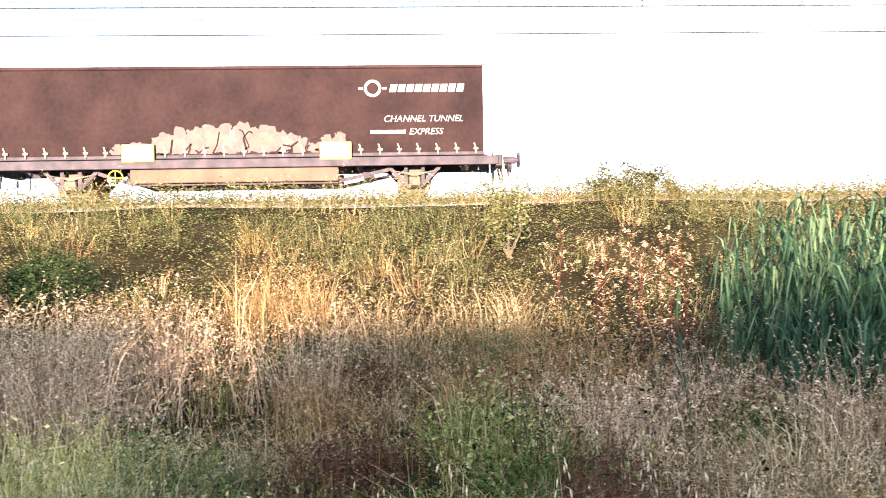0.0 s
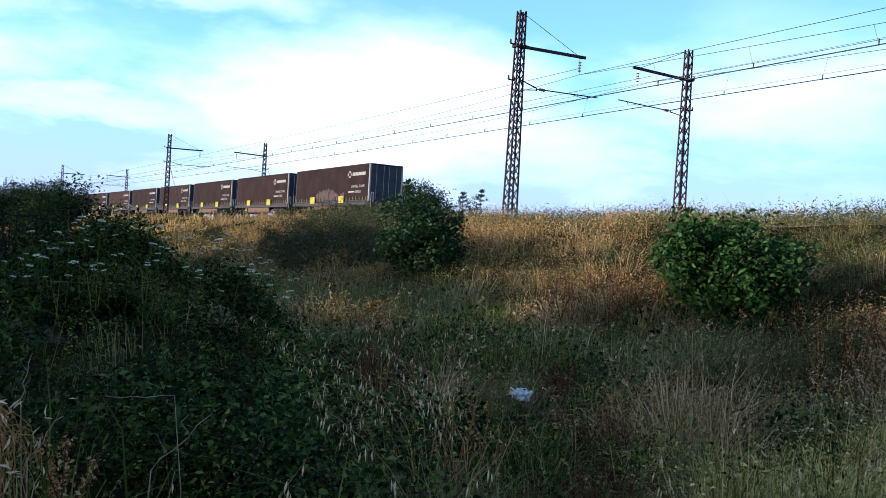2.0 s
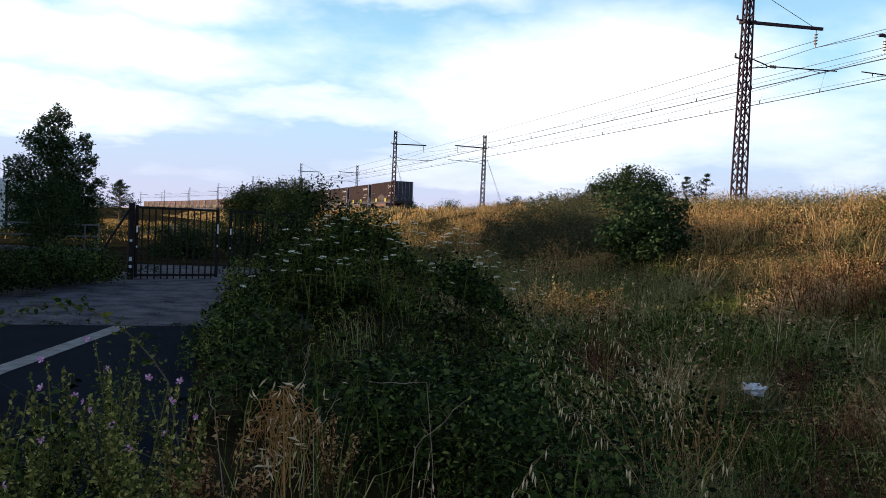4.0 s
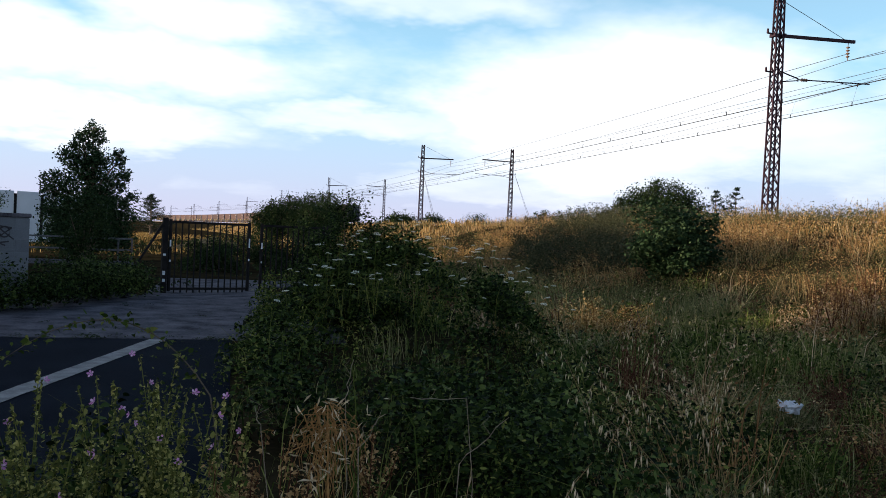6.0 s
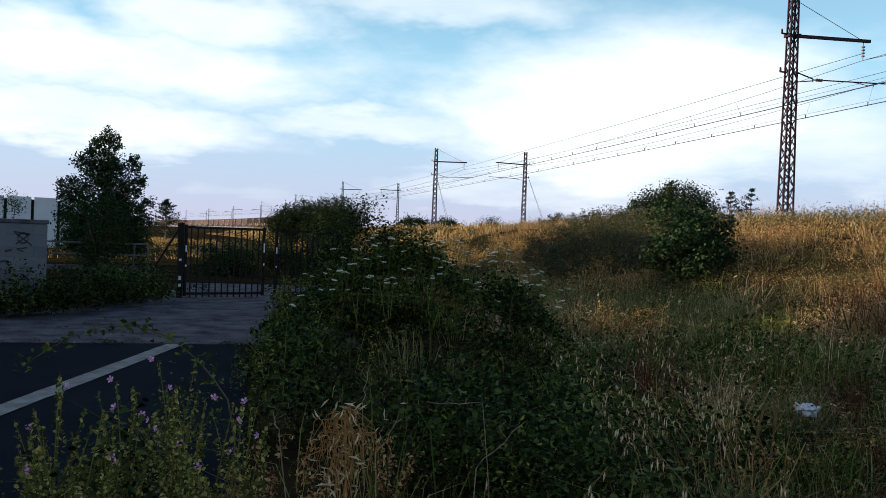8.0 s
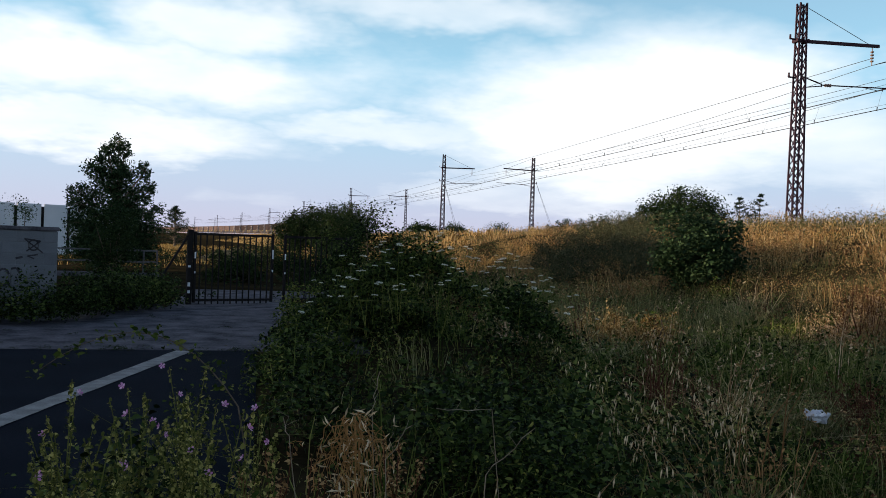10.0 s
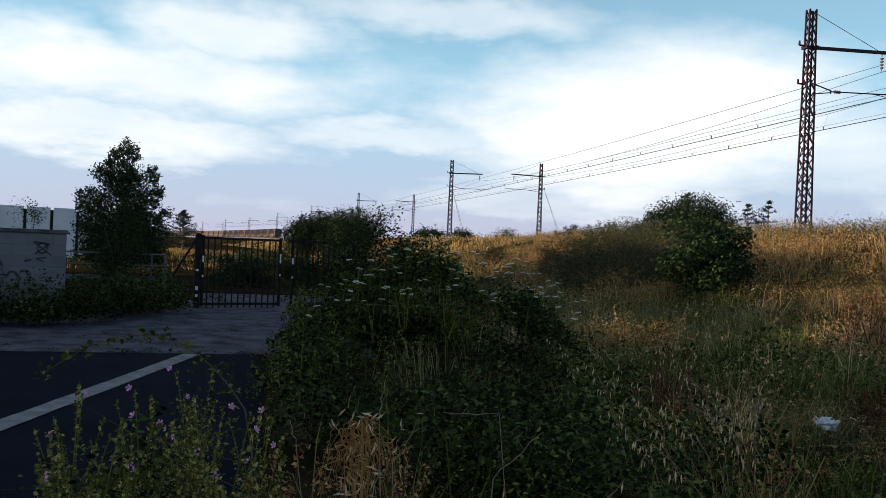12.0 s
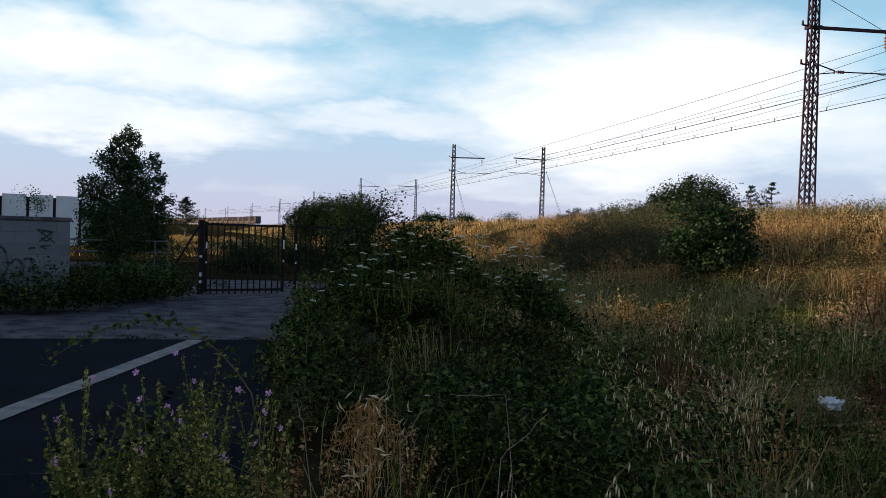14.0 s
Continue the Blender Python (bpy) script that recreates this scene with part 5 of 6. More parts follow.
def build_bush(name, x, y, width, height, leaves, leaf, material, label, category="bush", seed=1, lift=0.0, group=""):
    """A leafy bush: stems from one foot and a crown of many clumps with gaps."""
    rng = np.random.RandomState(seed)
    b = thing(name, pose(x, y, land_at(x, y) - 0.05), label, category, group)
    clumps = max(20, int(width * height * 14))
    d = rng.randn(clumps, 3)
    d /= np.linalg.norm(d, axis=1, keepdims=True)
    rad = rng.rand(clumps, 1) ** 0.4
    lobes = rng.randn(7, 3)
    lobes /= np.linalg.norm(lobes, axis=1, keepdims=True)
    swell = 0.70 + 0.42 * np.clip((d @ lobes.T).max(1, keepdims=True), 0, 1) ** 4
    c = d * rad * [width / 2, width / 2, height / 2] * swell + [0, 0, height * 0.46 + lift]
    shoots = clumps // 6
    c[:shoots] = np.stack([rng.uniform(-0.36, 0.36, shoots) * width, rng.uniform(-0.36, 0.36, shoots) * width, height * rng.uniform(0.78, 1.02, shoots)], -1)
    c[:, 2] = np.maximum(c[:, 2], 0.12)
    for k in range(0, clumps, 5):
        p = Vector(c[k])
        q = p * 0.45 + Vector((rng.randn() * 0.08, rng.randn() * 0.08, 0.1 * height))
        bm = bmesh.new()
        rod(bm, [(rng.randn() * 0.05, rng.randn() * 0.05, 0), q, p], 0.03, 0.007)
        part("stem", bm, M_BARK, b)
    per = leaves // clumps
    size = rng.uniform(0.75, 1.3, (clumps, 1, 1)) * (width + 2 * height) / 3 * 0.08
    pts = (c[:, None, :] + np.clip(rng.randn(clumps, per, 3), -1.7, 1.7) * size).reshape(-1, 3)
    pts[:, 2] = np.maximum(pts[:, 2], 0.03)
    me = np_mesh("crown", *(oval_leaves if name == "leafy_bush" and y < 15 else leaf_mesh)(pts, rng.uniform(0.7, 1.25, len(pts)) * leaf, rng, 0.35, 0.6))
    me.materials.append(material)
    o = new("crown", me)
    o.parent = b
    return b


def build_tree(name, x, y, height, blobs, leaves, leaf, material, label, seed=1, trunk=0.16, category="tree", base=None):
    """A tree: tapered trunk, limbs to each blob of the crown, leaves in clumps. blobs: x, y, z, radius across, radius up."""
    rng = np.random.RandomState(seed)
    t = thing(name, pose(x, y, (land_at(x, y) if base is None else base) - 0.05), label, category)
    bm = bmesh.new()
    top = Vector((0.05, 0.03, height * 0.8))
    knots = [Vector((0, 0, 0))] + [Vector((rng.randn() * 0.06, rng.randn() * 0.06, height * f)) for f in (0.25, 0.5)] + [top]
    for k in range(3):
        tube(bm, knots[k], knots[k + 1], trunk * (1 - k * 0.3), trunk * (0.7 - k * 0.3) + 0.01, 9)
    part("trunk", bm, M_BARK, t)
    total = sum(b[3] ** 2 * b[4] for b in blobs)
    bm = bmesh.new()
    pts = []
    for bx, by, bz, br, bh in blobs:
        clumps = max(14, int(48 * (br ** 2 * bh / total) * len(blobs)))
        d = rng.randn(clumps, 3)
        d /= np.linalg.norm(d, axis=1, keepdims=True)
        c = d * rng.rand(clumps, 1) ** 0.45 * [br, br, bh] + [bx, by, bz]
        root = Vector((0, 0, min(bz * 0.6, height * 0.6)))
        lm = bmesh.new()
        rod(lm, [root, root.lerp(Vector((bx, by, bz)), 0.5) + Vector((0, 0, 0.1)), (bx, by, bz)], trunk * 0.35, trunk * 0.15, 6)
        part("limb", lm, M_BARK, t)
        for q in c[::4]:
            rod(bm, [(bx, by, bz), q], trunk * 0.14, 0.008, 4)
        per = max(6, int(leaves * (br ** 2 * bh / total) / clumps))
        size = rng.uniform(0.7, 1.2, (clumps, 1, 1)) * br * 0.20
        pts.append((c[:, None, :] + np.clip(rng.randn(clumps, per, 3), -1.8, 1.8) * size).reshape(-1, 3))
    tagged(part("twigwork", bm, M_BARK, t), kind="stuff")
    pts = np.concatenate(pts)
    pts[:, 2] = np.maximum(pts[:, 2], 0.1)
    me = np_mesh("crown", *leaf_mesh(pts, rng.uniform(0.7, 1.25, len(pts)) * leaf, rng, 0.2, 0.65))
    me.materials.append(material)
    o = new("crown", me)
    o.parent = t
    return t


def build_conifer(x, y, height, spread, label, seed, base=None, tiers=30):
    rng = np.random.RandomState(seed)
    t = thing("conifer", pose(x, y, (land_at(x, y) if base is None else base) - 0.05), label, "tree")
    bm = bmesh.new()
    tube(bm, (0, 0, 0), (0, 0, height), 0.18, 0.02, 8)
    part("trunk", bm, M_BARK, t)
    pts = []
    bm = bmesh.new()
    for k in range(tiers):
        f = 0.10 + 0.89 * k / (tiers - 1)
        L = (spread * (1 - f) ** 0.8 + 0.12) * rng.uniform(0.6, 1.15)
        for j in range(4):
            a = rng.rand() * math.tau
            end = Vector((math.cos(a) * L, math.sin(a) * L, f * height + L * rng.uniform(-0.05, 0.45)))
            tube(bm, (0, 0, f * height), end, 0.03, 0.008, 4, False)
            s = rng.rand(44, 1) ** 0.7
            q = np.array([0, 0, f * height]) + s * (np.array(end) - [0, 0, f * height]) + rng.randn(44, 3) * [0.10, 0.10, 0.08]
            pts.append(q)
    tagged(part("branchwork", bm, M_BARK, t), kind="stuff")
    pts = np.concatenate(pts)
    me = np_mesh("crown", *leaf_mesh(pts, rng.uniform(0.14, 0.30, len(pts)), rng, 0.3, 0.3))
    me.materials.append(M_NEEDLE)
    o = new("crown", me)
    o.parent = t


def build_woody():
    build_bush("leafy_bush", 11.25, 10.05, 2.75, 1.7, 11500, 0.10, M_BUSH, "bright green leafy bush on the embankment", seed=3)
    build_bush("leafy_bush", 11.25, 20.6, 2.5, 1.95, 13000, 0.11, M_POPLAR, "dark green leafy bush on the embankment foot", seed=4)
    build_bush("dark_weed_patch", 12.3, 5.2, 2.7, 0.75, 6000, 0.055, M_TREE, "patch of dark green weeds on the slope foot", "weeds", seed=7)
    build_bush("scrub_bush", 20.4, -5.9, 3.0, 0.7, 5000, 0.08, M_SCRUB, "low scrub bush on the embankment crest", seed=5)
    build_bush("tall_weed", 14.4, -1.9, 0.9, 1.35, 1800, 0.06, M_OLIVE, "upright green weed on the slope", "weed", seed=6)
    for k, (x, y, w, h) in enumerate(((12.2, 26.6, 2.4, 1.3), (13.4, 28.6, 3.0, 1.4), (12.0, 29.8, 2.6, 1.3), (14.0, 31.5, 3.0, 1.3), (11.4, 32.5, 2.6, 1.1), (10.4, 27.8, 2.2, 1.0),
                                      (15.2, 34.0, 3.2, 1.3), (13.2, 35.5, 3.4, 1.3), (16.8, 36.5, 3.0, 1.2), (15.0, 38.5, 3.2, 1.2), (11.3, 24.6, 2.3, 0.9), (17.6, 33.0, 2.6, 1.0), (18.6, 38.5, 3.0, 1.0), (19.6, 42.0, 3.0, 0.9), (17.4, 42.5, 3.0, 1.0))):
        build_bush("low_scrub", x, y, w, h, 4200, 0.07, M_SCRUB, "soft grey-green scrub on the embankment", "scrub", seed=140 + k, group="scrub on the embankment")
    for k, (x, y, w, h) in enumerate(((20.3, 49.5, 2.4, 1.0), (20.1, 54.5, 2.0, 0.9), (19.9, 44.0, 2.0, 0.7), (19.7, 70.0, 3.0, 1.0), (20.4, 58.0, 1.6, 0.6))):
        build_bush("crest_shrub", x, y, w, h, 1500, 0.10, M_TREE, "small dark twiggy shrub on the embankment crest", seed=170 + k, group="crest shrubs")
    for k, (x, y, w, h) in enumerate(((6.7, 13.8, 0.9, 0.75), (6.1, 14.1, 0.8, 0.7), (5.6, 13.6, 0.6, 0.6))):
        build_bush("golden_tuft", x, y, w, h, 1500, 0.030, M_GOLD, "golden dry feathery tuft in the rough field", "dry weed", seed=160 + k, group="golden tufts")
    # tree beyond the tracks and two small pines
    build_tree("spreading_tree", 44.6, 85, 8.6, [(-2.6, 0, 5.7, 2.4, 1.1), (-0.2, 1, 6.9, 2.5, 1.1), (2.2, 0, 6.3, 2.3, 1.1), (4.0, 0.5, 5.2, 1.9, 1.0), (0, -1, 5.0, 4.2, 1.6), (-4.3, 0, 4.6, 1.7, 1.2), (0.5, 0, 3.2, 4.8, 1.4)], 26000, 0.22, M_TREE, "dark spreading tree beyond the tracks", 9, 0.3)
    build_conifer(49.5, 82, 7.8, 5.0, "small dark pine beyond the tracks", 10, tiers=15)
    build_conifer(51.6, 81.5, 8.2, 5.0, "small dark pine beyond the tracks", 11, tiers=15)
    # poplar behind the wall, with scrub at its foot
    build_tree("poplar", -6.7, 41.5, 6.0, [(0.0, 0, 6.0, 0.46, 0.42), (-0.45, 0, 5.45, 0.6, 0.5), (0.25, 0.1, 5.45, 0.52, 0.5), (-0.65, 0, 4.7, 0.85, 0.6), (0.25, 0, 4.6, 0.8, 0.6), (1.2, 0, 4.7, 0.45, 0.45),
                                           (1.45, 0.1, 3.85, 0.5, 0.5), (0.7, 0, 3.7, 0.8, 0.6), (-0.5, 0, 3.7, 0.9, 0.6), (-1.75, 0, 3.65, 0.55, 0.42), (-1.4, 0, 3.0, 0.8, 0.55), (0.2, 0, 2.8, 1.2, 0.7),
                                           (1.5, 0, 2.75, 0.6, 0.6), (-1.2, 0, 2.1, 1.0, 0.6), (0.9, 0, 1.9, 1.1, 0.7), (-0.2, 0, 1.3, 1.7, 0.8), (1.2, 0.2, 0.9, 0.9, 0.7), (-1.3, 0.2, 0.9, 0.9, 0.7)],
               30000, 0.125, M_POPLAR, "dark green poplar behind the wall", 12, 0.2)
    build_conifer(-11.3, 117.5, 5.5, 3.6, "distant dark cedar in the meadow", 13, tiers=28)
    for k, (x, y, h, r) in enumerate(((3.4, 84, 4.7, 2.0), (5.6, 88, 5.6, 2.6), (8.0, 92, 5.8, 2.6), (10.2, 97, 5.6, 2.4), (6.8, 80, 4.4, 2.2))):
        build_tree("round_tree", x, y, h, [(0, 0, h * 0.55, r, h * 0.36), (r * 0.55, 0, h * 0.76, r * 0.42, h * 0.22), (-r * 0.3, 0, h * 0.8, r * 0.4, h * 0.2), (-r * 0.75, 0, h * 0.48, r * 0.55, h * 0.3), (r * 0.8, 0.2, h * 0.5, r * 0.4, h * 0.26), (0, -r * 0.3, h * 0.3, r * 0.8, h * 0.2)], 11000, 0.17, M_TREE, "rounded dark green tree near the line", 20 + k, 0.18)
    for k in range(5):
        build_tree("distant_tree", 54 + k * 4.2, 300 + (k % 3) * 8, 9.0 + (k % 2), [(0, 0, 6.6, 3.2, 2.9), (2.2, 0, 5.6, 2.4, 2.6), (-2.2, 0, 5.4, 2.4, 2.5)], 2600, 0.5, M_TREE, "distant dark tree beyond the line", 40 + k, 0.3)


build_brambles()
build_field()
build_embankment()
build_woody()


# ---- gate, walls, unseen shade block ----
def build_gate():
    a, d = Vector((-1.89, 22.2, 0)), Vector((0.923, 0.384, 0))
    turn = math.degrees(math.atan2(d.y, d.x))

    def leaf(at, width, label):
        g = thing("metal_gate", pose(at.x, at.y, 0.0, 0, 0, turn), label, "gate", "gate leaves")
        for z in (0.12, 1.80):
            bm = bmesh.new()
            slab(bm, 0, width, -0.025, 0.025, z - 0.03, z + 0.03, 0.006)
            part("rail", bm, M_GATE, g)
        for x in (0.03, width - 0.03):
            bm = bmesh.new()
            slab(bm, x - 0.035, x + 0.035, -0.035, 0.035, 0.06, 1.86, 0.008)
            part("stile", bm, M_GATE, g)
        for x, z, hh in ((0.03, 1.18, 0.16), (0.03, 0.80, 0.05), (width - 0.03, 1.2, 0.24), (width - 0.03, 0.85, 0.06)):
            bm = bmesh.new()
            slab(bm, x - 0.02, x + 0.02, -0.041, -0.0355, z, z + hh, 0.002)
            part("paint_patch", bm, M_PANEL, g, "pale peeling paint")
        n = int(width / 0.155)
        bm = bmesh.new()
        slab(bm, -0.016, 0.016, -0.016, 0.016, 0.02, 1.78, 0.005)
        b0 = part("bar", bm, M_GATE, g)
        b0.location = (width / n, 0, 0)
        for k in range(2, n):
            o = b0.copy()
            scene.collection.objects.link(o)
            o.location = (width * k / n, 0, 0)
    leaf(a + d * 0.1, 2.15, "black steel bar gate leaf, closed")
    leaf(a + d * 2.55, 1.9, "black steel bar gate leaf, closed")
    for f, label in ((0.0, "dark steel gate post with pale stains"), (4.6, "dark steel gate post")):
        p = a + d * f
        g = thing("gate_post", pose(p.x, p.y, 0, 0, 0, turn), label, "post", "gate posts")
        bm = bmesh.new()
        slab(bm, -0.065, 0.065, -0.065, 0.065, 0, 1.9, 0.01)
        part("shaft", bm, M_GATE, g)
        if f == 0.0:
            bm = bmesh.new()
            bar(bm, (-0.05, 0, 1.75), (-1.05, 0, 0.1), 0.05, 0.05)
            part("stay", bm, M_GATE, g)
            for z, h in ((0.30, 0.07), (0.47, 0.10), (0.95, 0.05)):
                bm = bmesh.new()
                slab(bm, -0.055, 0.01, -0.071, -0.064, z, z + h, 0.002)
                part("paint_patch", bm, M_PANEL, g, "pale peeling paint")


def build_block_wall():
    w = thing("block_wall", pose(-4.0, 17.6, 0, 0, 0, 192), "grey concrete block wall with graffiti", "wall", kind="structure")
    L, H, T = 6.0, 1.74, 0.35
    bm = bmesh.new()
    slab(bm, 0.01, L, -T + 0.006, -0.006, 0, H, 0.005)
    part("mortar_core", bm, M_BLOCK, w)
    bw, bh = 0.48, 0.217
    bm = bmesh.new()
    slab(bm, 0, bw - 0.008, -T, 0, 0, bh - 0.008, 0.005)
    me = None
    for row in range(8):
        n = int(L / bw) + 1
        for k in range(n):
            x = k * bw - (bw / 2 if row % 2 else 0)
            if x < -0.01 or x + bw > L:
                continue
            if me is None:
                o = part("block", bm, M_BLOCK, w)
                me = o.data
            else:
                o = new("block", me)
                o.parent = w
            o.location = (x, 0, row * bh)
        if row % 2:
            tmp = bmesh.new()
            slab(tmp, 0, bw / 2 - 0.008, -T, 0, row * bh, row * bh + bh - 0.008, 0.005)
            part("half_block", tmp, M_BLOCK, w)
    bm = bmesh.new()
    slab(bm, -0.03, L, -T - 0.03, 0.03, H, H + 0.08, 0.015)
    part("coping", bm, M_APRON, w)

    def stroke(pts, r):
        g = bmesh.new()
        for p, q in zip(pts, pts[1:]):
            bar(g, (p[0], 0.006, p[1]), (q[0], 0.006, q[1]), 0.006, r)
        part("graffiti", g, M_SPRAY, w, "dark sprayed loops")
    arc = lambda cx, cz, rx, rz, a0, a1, n=14: [(cx + rx * math.cos(a0 + (a1 - a0) * k / n), cz + rz * math.sin(a0 + (a1 - a0) * k / n)) for k in range(n + 1)]
    stroke(arc(1.24, 0.92, 0.17, 0.33, -1.2, 4.6), 0.045)
    stroke([(1.46, 0.55), (1.47, 1.12), (1.58, 1.14)], 0.04)
    stroke(arc(0.92, 0.84, 0.10, 0.16, 0.4, 6.0), 0.04)
    stroke([(0.80, 0.66), (0.79, 1.0), (0.70, 1.02), (0.64, 0.92), (0.63, 0.68)], 0.04)
    stroke([(0.72, 1.20), (0.60, 1.23)], 0.04)
    stroke(arc(0.42, 1.46, 0.09, 0.10, 0, 9.0, 20), 0.03)
    stroke([(0.26, 1.32), (0.58, 1.58), (0.30, 1.54), (0.54, 1.34)], 0.025)
    stroke([(0.34, 1.28), (0.52, 1.25), (0.40, 1.20)], 0.025)


def build_rail_fence():
    f = thing("guard_rail", pose(-8.4, 35.6, 0), "galvanised two-bar guard rail on a low kerb", "railing")
    for x in (0.0, 1.9, 3.7, 4.15):
        bm = bmesh.new()
        bar(bm, (x, 0 if x < 4 else 0.5, 0.1), (x, 0 if x < 4 else 0.5, 1.1), 0.06, 0.06)
        part("post", bm, M_OLDGALV, f)
    for z in (0.62, 1.07):
        bm = bmesh.new()
        bar(bm, (-0.6, 0, z), (3.7, 0, z), 0.05, 0.06)
        bar(bm, (3.7, 0, z), (4.15, 0.5, z), 0.05, 0.06)
        part("bar", bm, M_OLDGALV, f)
    bm = bmesh.new()
    slab(bm, -1.0, 4.3, -0.15, 0.15, -0.1, 0.18, 0.02)
    part("kerb", bm, M_APRON, f)


def build_panel_wall():
    w = thing("panel_wall", pose(-23.5, 62, 0, 0, 0, 24), "white sheet-panel wall with dark posts", "wall", kind="structure")
    for k in range(9):
        bm = bmesh.new()
        slab(bm, k * 1.75 + 0.09, (k + 1) * 1.75 - 0.09, -0.05, 0.05, 0.0, 3.6, 0.02)
        part("panel", bm, M_PANEL, w)
        bm = bmesh.new()
        slab(bm, k * 1.75 - 0.085, k * 1.75 + 0.085, -0.09, 0.04, 0.0, 3.42, 0.01)
        part("post", bm, M_GATE, w)


def build_shade_block():
    """A long block across the road, out of view, added only to shade the verge."""
    h = thing("warehouse", pose(-27, 0, 0), "unseen stepped block added to shade the verge", "building")
    # bay heights set the shadow edge; the two low bays let sun strips through
    for y0, y1, z in ((-70, 0.8, 7.15), (0.805, 2.6, 6.85), (2.605, 8.0, 6.78), (8.005, 9.0, 4.9), (9.005, 14, 7.0), (14.005, 19.3, 6.95), (19.305, 21.2, 5.6), (21.205, 28.6, 6.75), (28.605, 45, 8.5)):
        bm = bmesh.new()
        box(bm, -8, 0, y0, y1, -0.2, z)
        part("wall", bm, M_PLASTER, h)
        bm = bmesh.new()
        slab(bm, -8.3, 0.3, y0 + 0.005, y1 - 0.005, z + 0.004, z + 0.2, 0.03)
        part("roof", bm, M_ROOF, h)


def build_spoil_heap():
    bm = bmesh.new()
    n = 26
    rows = []
    for i in range(n + 1):
        row = []
        for j in range(n + 1):
            u, v = i / n * 2 - 1, j / n * 2 - 1
            h = max(0.0, 1 - u * u - v * v) ** 0.8 * (0.75 + 0.6 * noise.noise(Vector((u * 2.2, v * 2.2, 4)))) + 0.12 * noise.noise(Vector((u * 7, v * 7, 1)))
            row.append(bm.verts.new((u * 2.6, v * 2.0, max(-0.05, h - 0.05))))
        rows.append(row)
    for i in range(n):
        for j in range(n):
            bm.faces.new((rows[i][j], rows[i + 1][j], rows[i + 1][j + 1], rows[i][j + 1]))
    ob = solid("earth_bank", bm, M_HEAP, "low bank of pale dry earth beyond the gate", "earth bank")
    ob.location = (-2.2, 66.0, 0.0)


def build_sign():
    s = thing("floodlight_pole", pose(53.4, 27.9, land_at(53.4, 27.9)), "slim pole with a boxy floodlight", "lamp post")
    bm = bmesh.new()
    tube(bm, (0, 0, 0), (0, 0, 8.5), 0.04, 0.03, 8)
    part("pole", bm, M_GALV, s)
    bm = bmesh.new()
    slab(bm, -0.25, 0.05, -0.02, 0.36, 8.45, 9.05, 0.03)
    slab(bm, -0.25, 0.05, -0.40, -0.06, 8.5, 9.05, 0.03)
    part("lamp_head", bm, M_GATE, s)


def build_bag():
    bm = bmesh.new()
    bmesh.ops.create_icosphere(bm, subdivisions=3, radius=0.10)
    for v in bm.verts:
        k = abs(noise.noise(v.co * 14)) * 0.9 + abs(noise.noise(v.co * 34)) * 0.35
        v.co = v.co * (0.75 + k)
        v.co.z = v.co.z * 0.8 + 0.05 * noise.noise(v.co * 22)
    ob = solid("plastic_bag", bm, M_BAG, "crumpled white plastic bag lying in the weeds", "litter")
    ob.location = (5.07, 7.05, land_at(5.07, 7.05) + 0.24)
    ob.scale = (0.95, 0.95, 0.66)


build_gate()
build_block_wall()
build_rail_fence()
build_panel_wall()
build_shade_block()
build_spoil_heap()
build_sign()
build_bag()


# ---- single plants ----
def plant_mesh(name, vt, material, parent, label=""):
    me = np_mesh(name, *vt)
    me.materials.append(material)
    o = new(name, me)
    o.parent = parent
    if label:
        tagged(o, label)
    return o


def build_withered_tuft(x, y, h):
    rng = np.random.RandomState(61)
    t = thing("withered_plant", pose(x, y, land_at(x, y)), "withered brown plant with hanging dry stalks", "dead plant")
    for k in range(84):
        a, r = rng.rand() * math.tau, rng.uniform(0.02, 0.15)
        up = rng.rand() ** 0.7
        p = Vector((rng.randn() * (0.10 - 0.07 * up), rng.randn() * 0.045, h * (0.78 + 0.22 * up)))
        low = h * (rng.uniform(0.60, 0.84) if k % 6 else rng.uniform(0.2, 0.5))
        pts, n = [p], 7
        for q in range(1, n + 1):
            f = q / n
            pts.append(Vector((p.x + math.cos(a) * r * math.sin(f * 1.5) + rng.randn() * 0.010, p.y + math.sin(a) * r * math.sin(f * 1.5) + rng.randn() * 0.010,
                               p.z + 0.02 * math.sin(f * 3.1) - (p.z - low) * f ** 1.4)))
        bm = bmesh.new()
        rod(bm, pts, rng.uniform(0.0013, 0.0032), 0.001, 4)
        part("hanging_stalk", bm, M_TUFT, t)
    bm = bmesh.new()
    rod(bm, [(0, 0, 0), (0.02, 0.01, h * 0.5), (0.0, 0.02, h * 0.97)], 0.006, 0.003)
    part("main_stem", bm, M_TUFT, t)
    c = np.stack([rng.randn(110) * 0.09, rng.randn(110) * 0.07, h * rng.uniform(0.62, 1.0, 110)], -1)
    plant_mesh("dry_leaves", leaf_mesh(c, rng.uniform(0.03, 0.07, 110), rng, 0.0, 0.18), M_SEED, t, "pale shrivelled leaves")


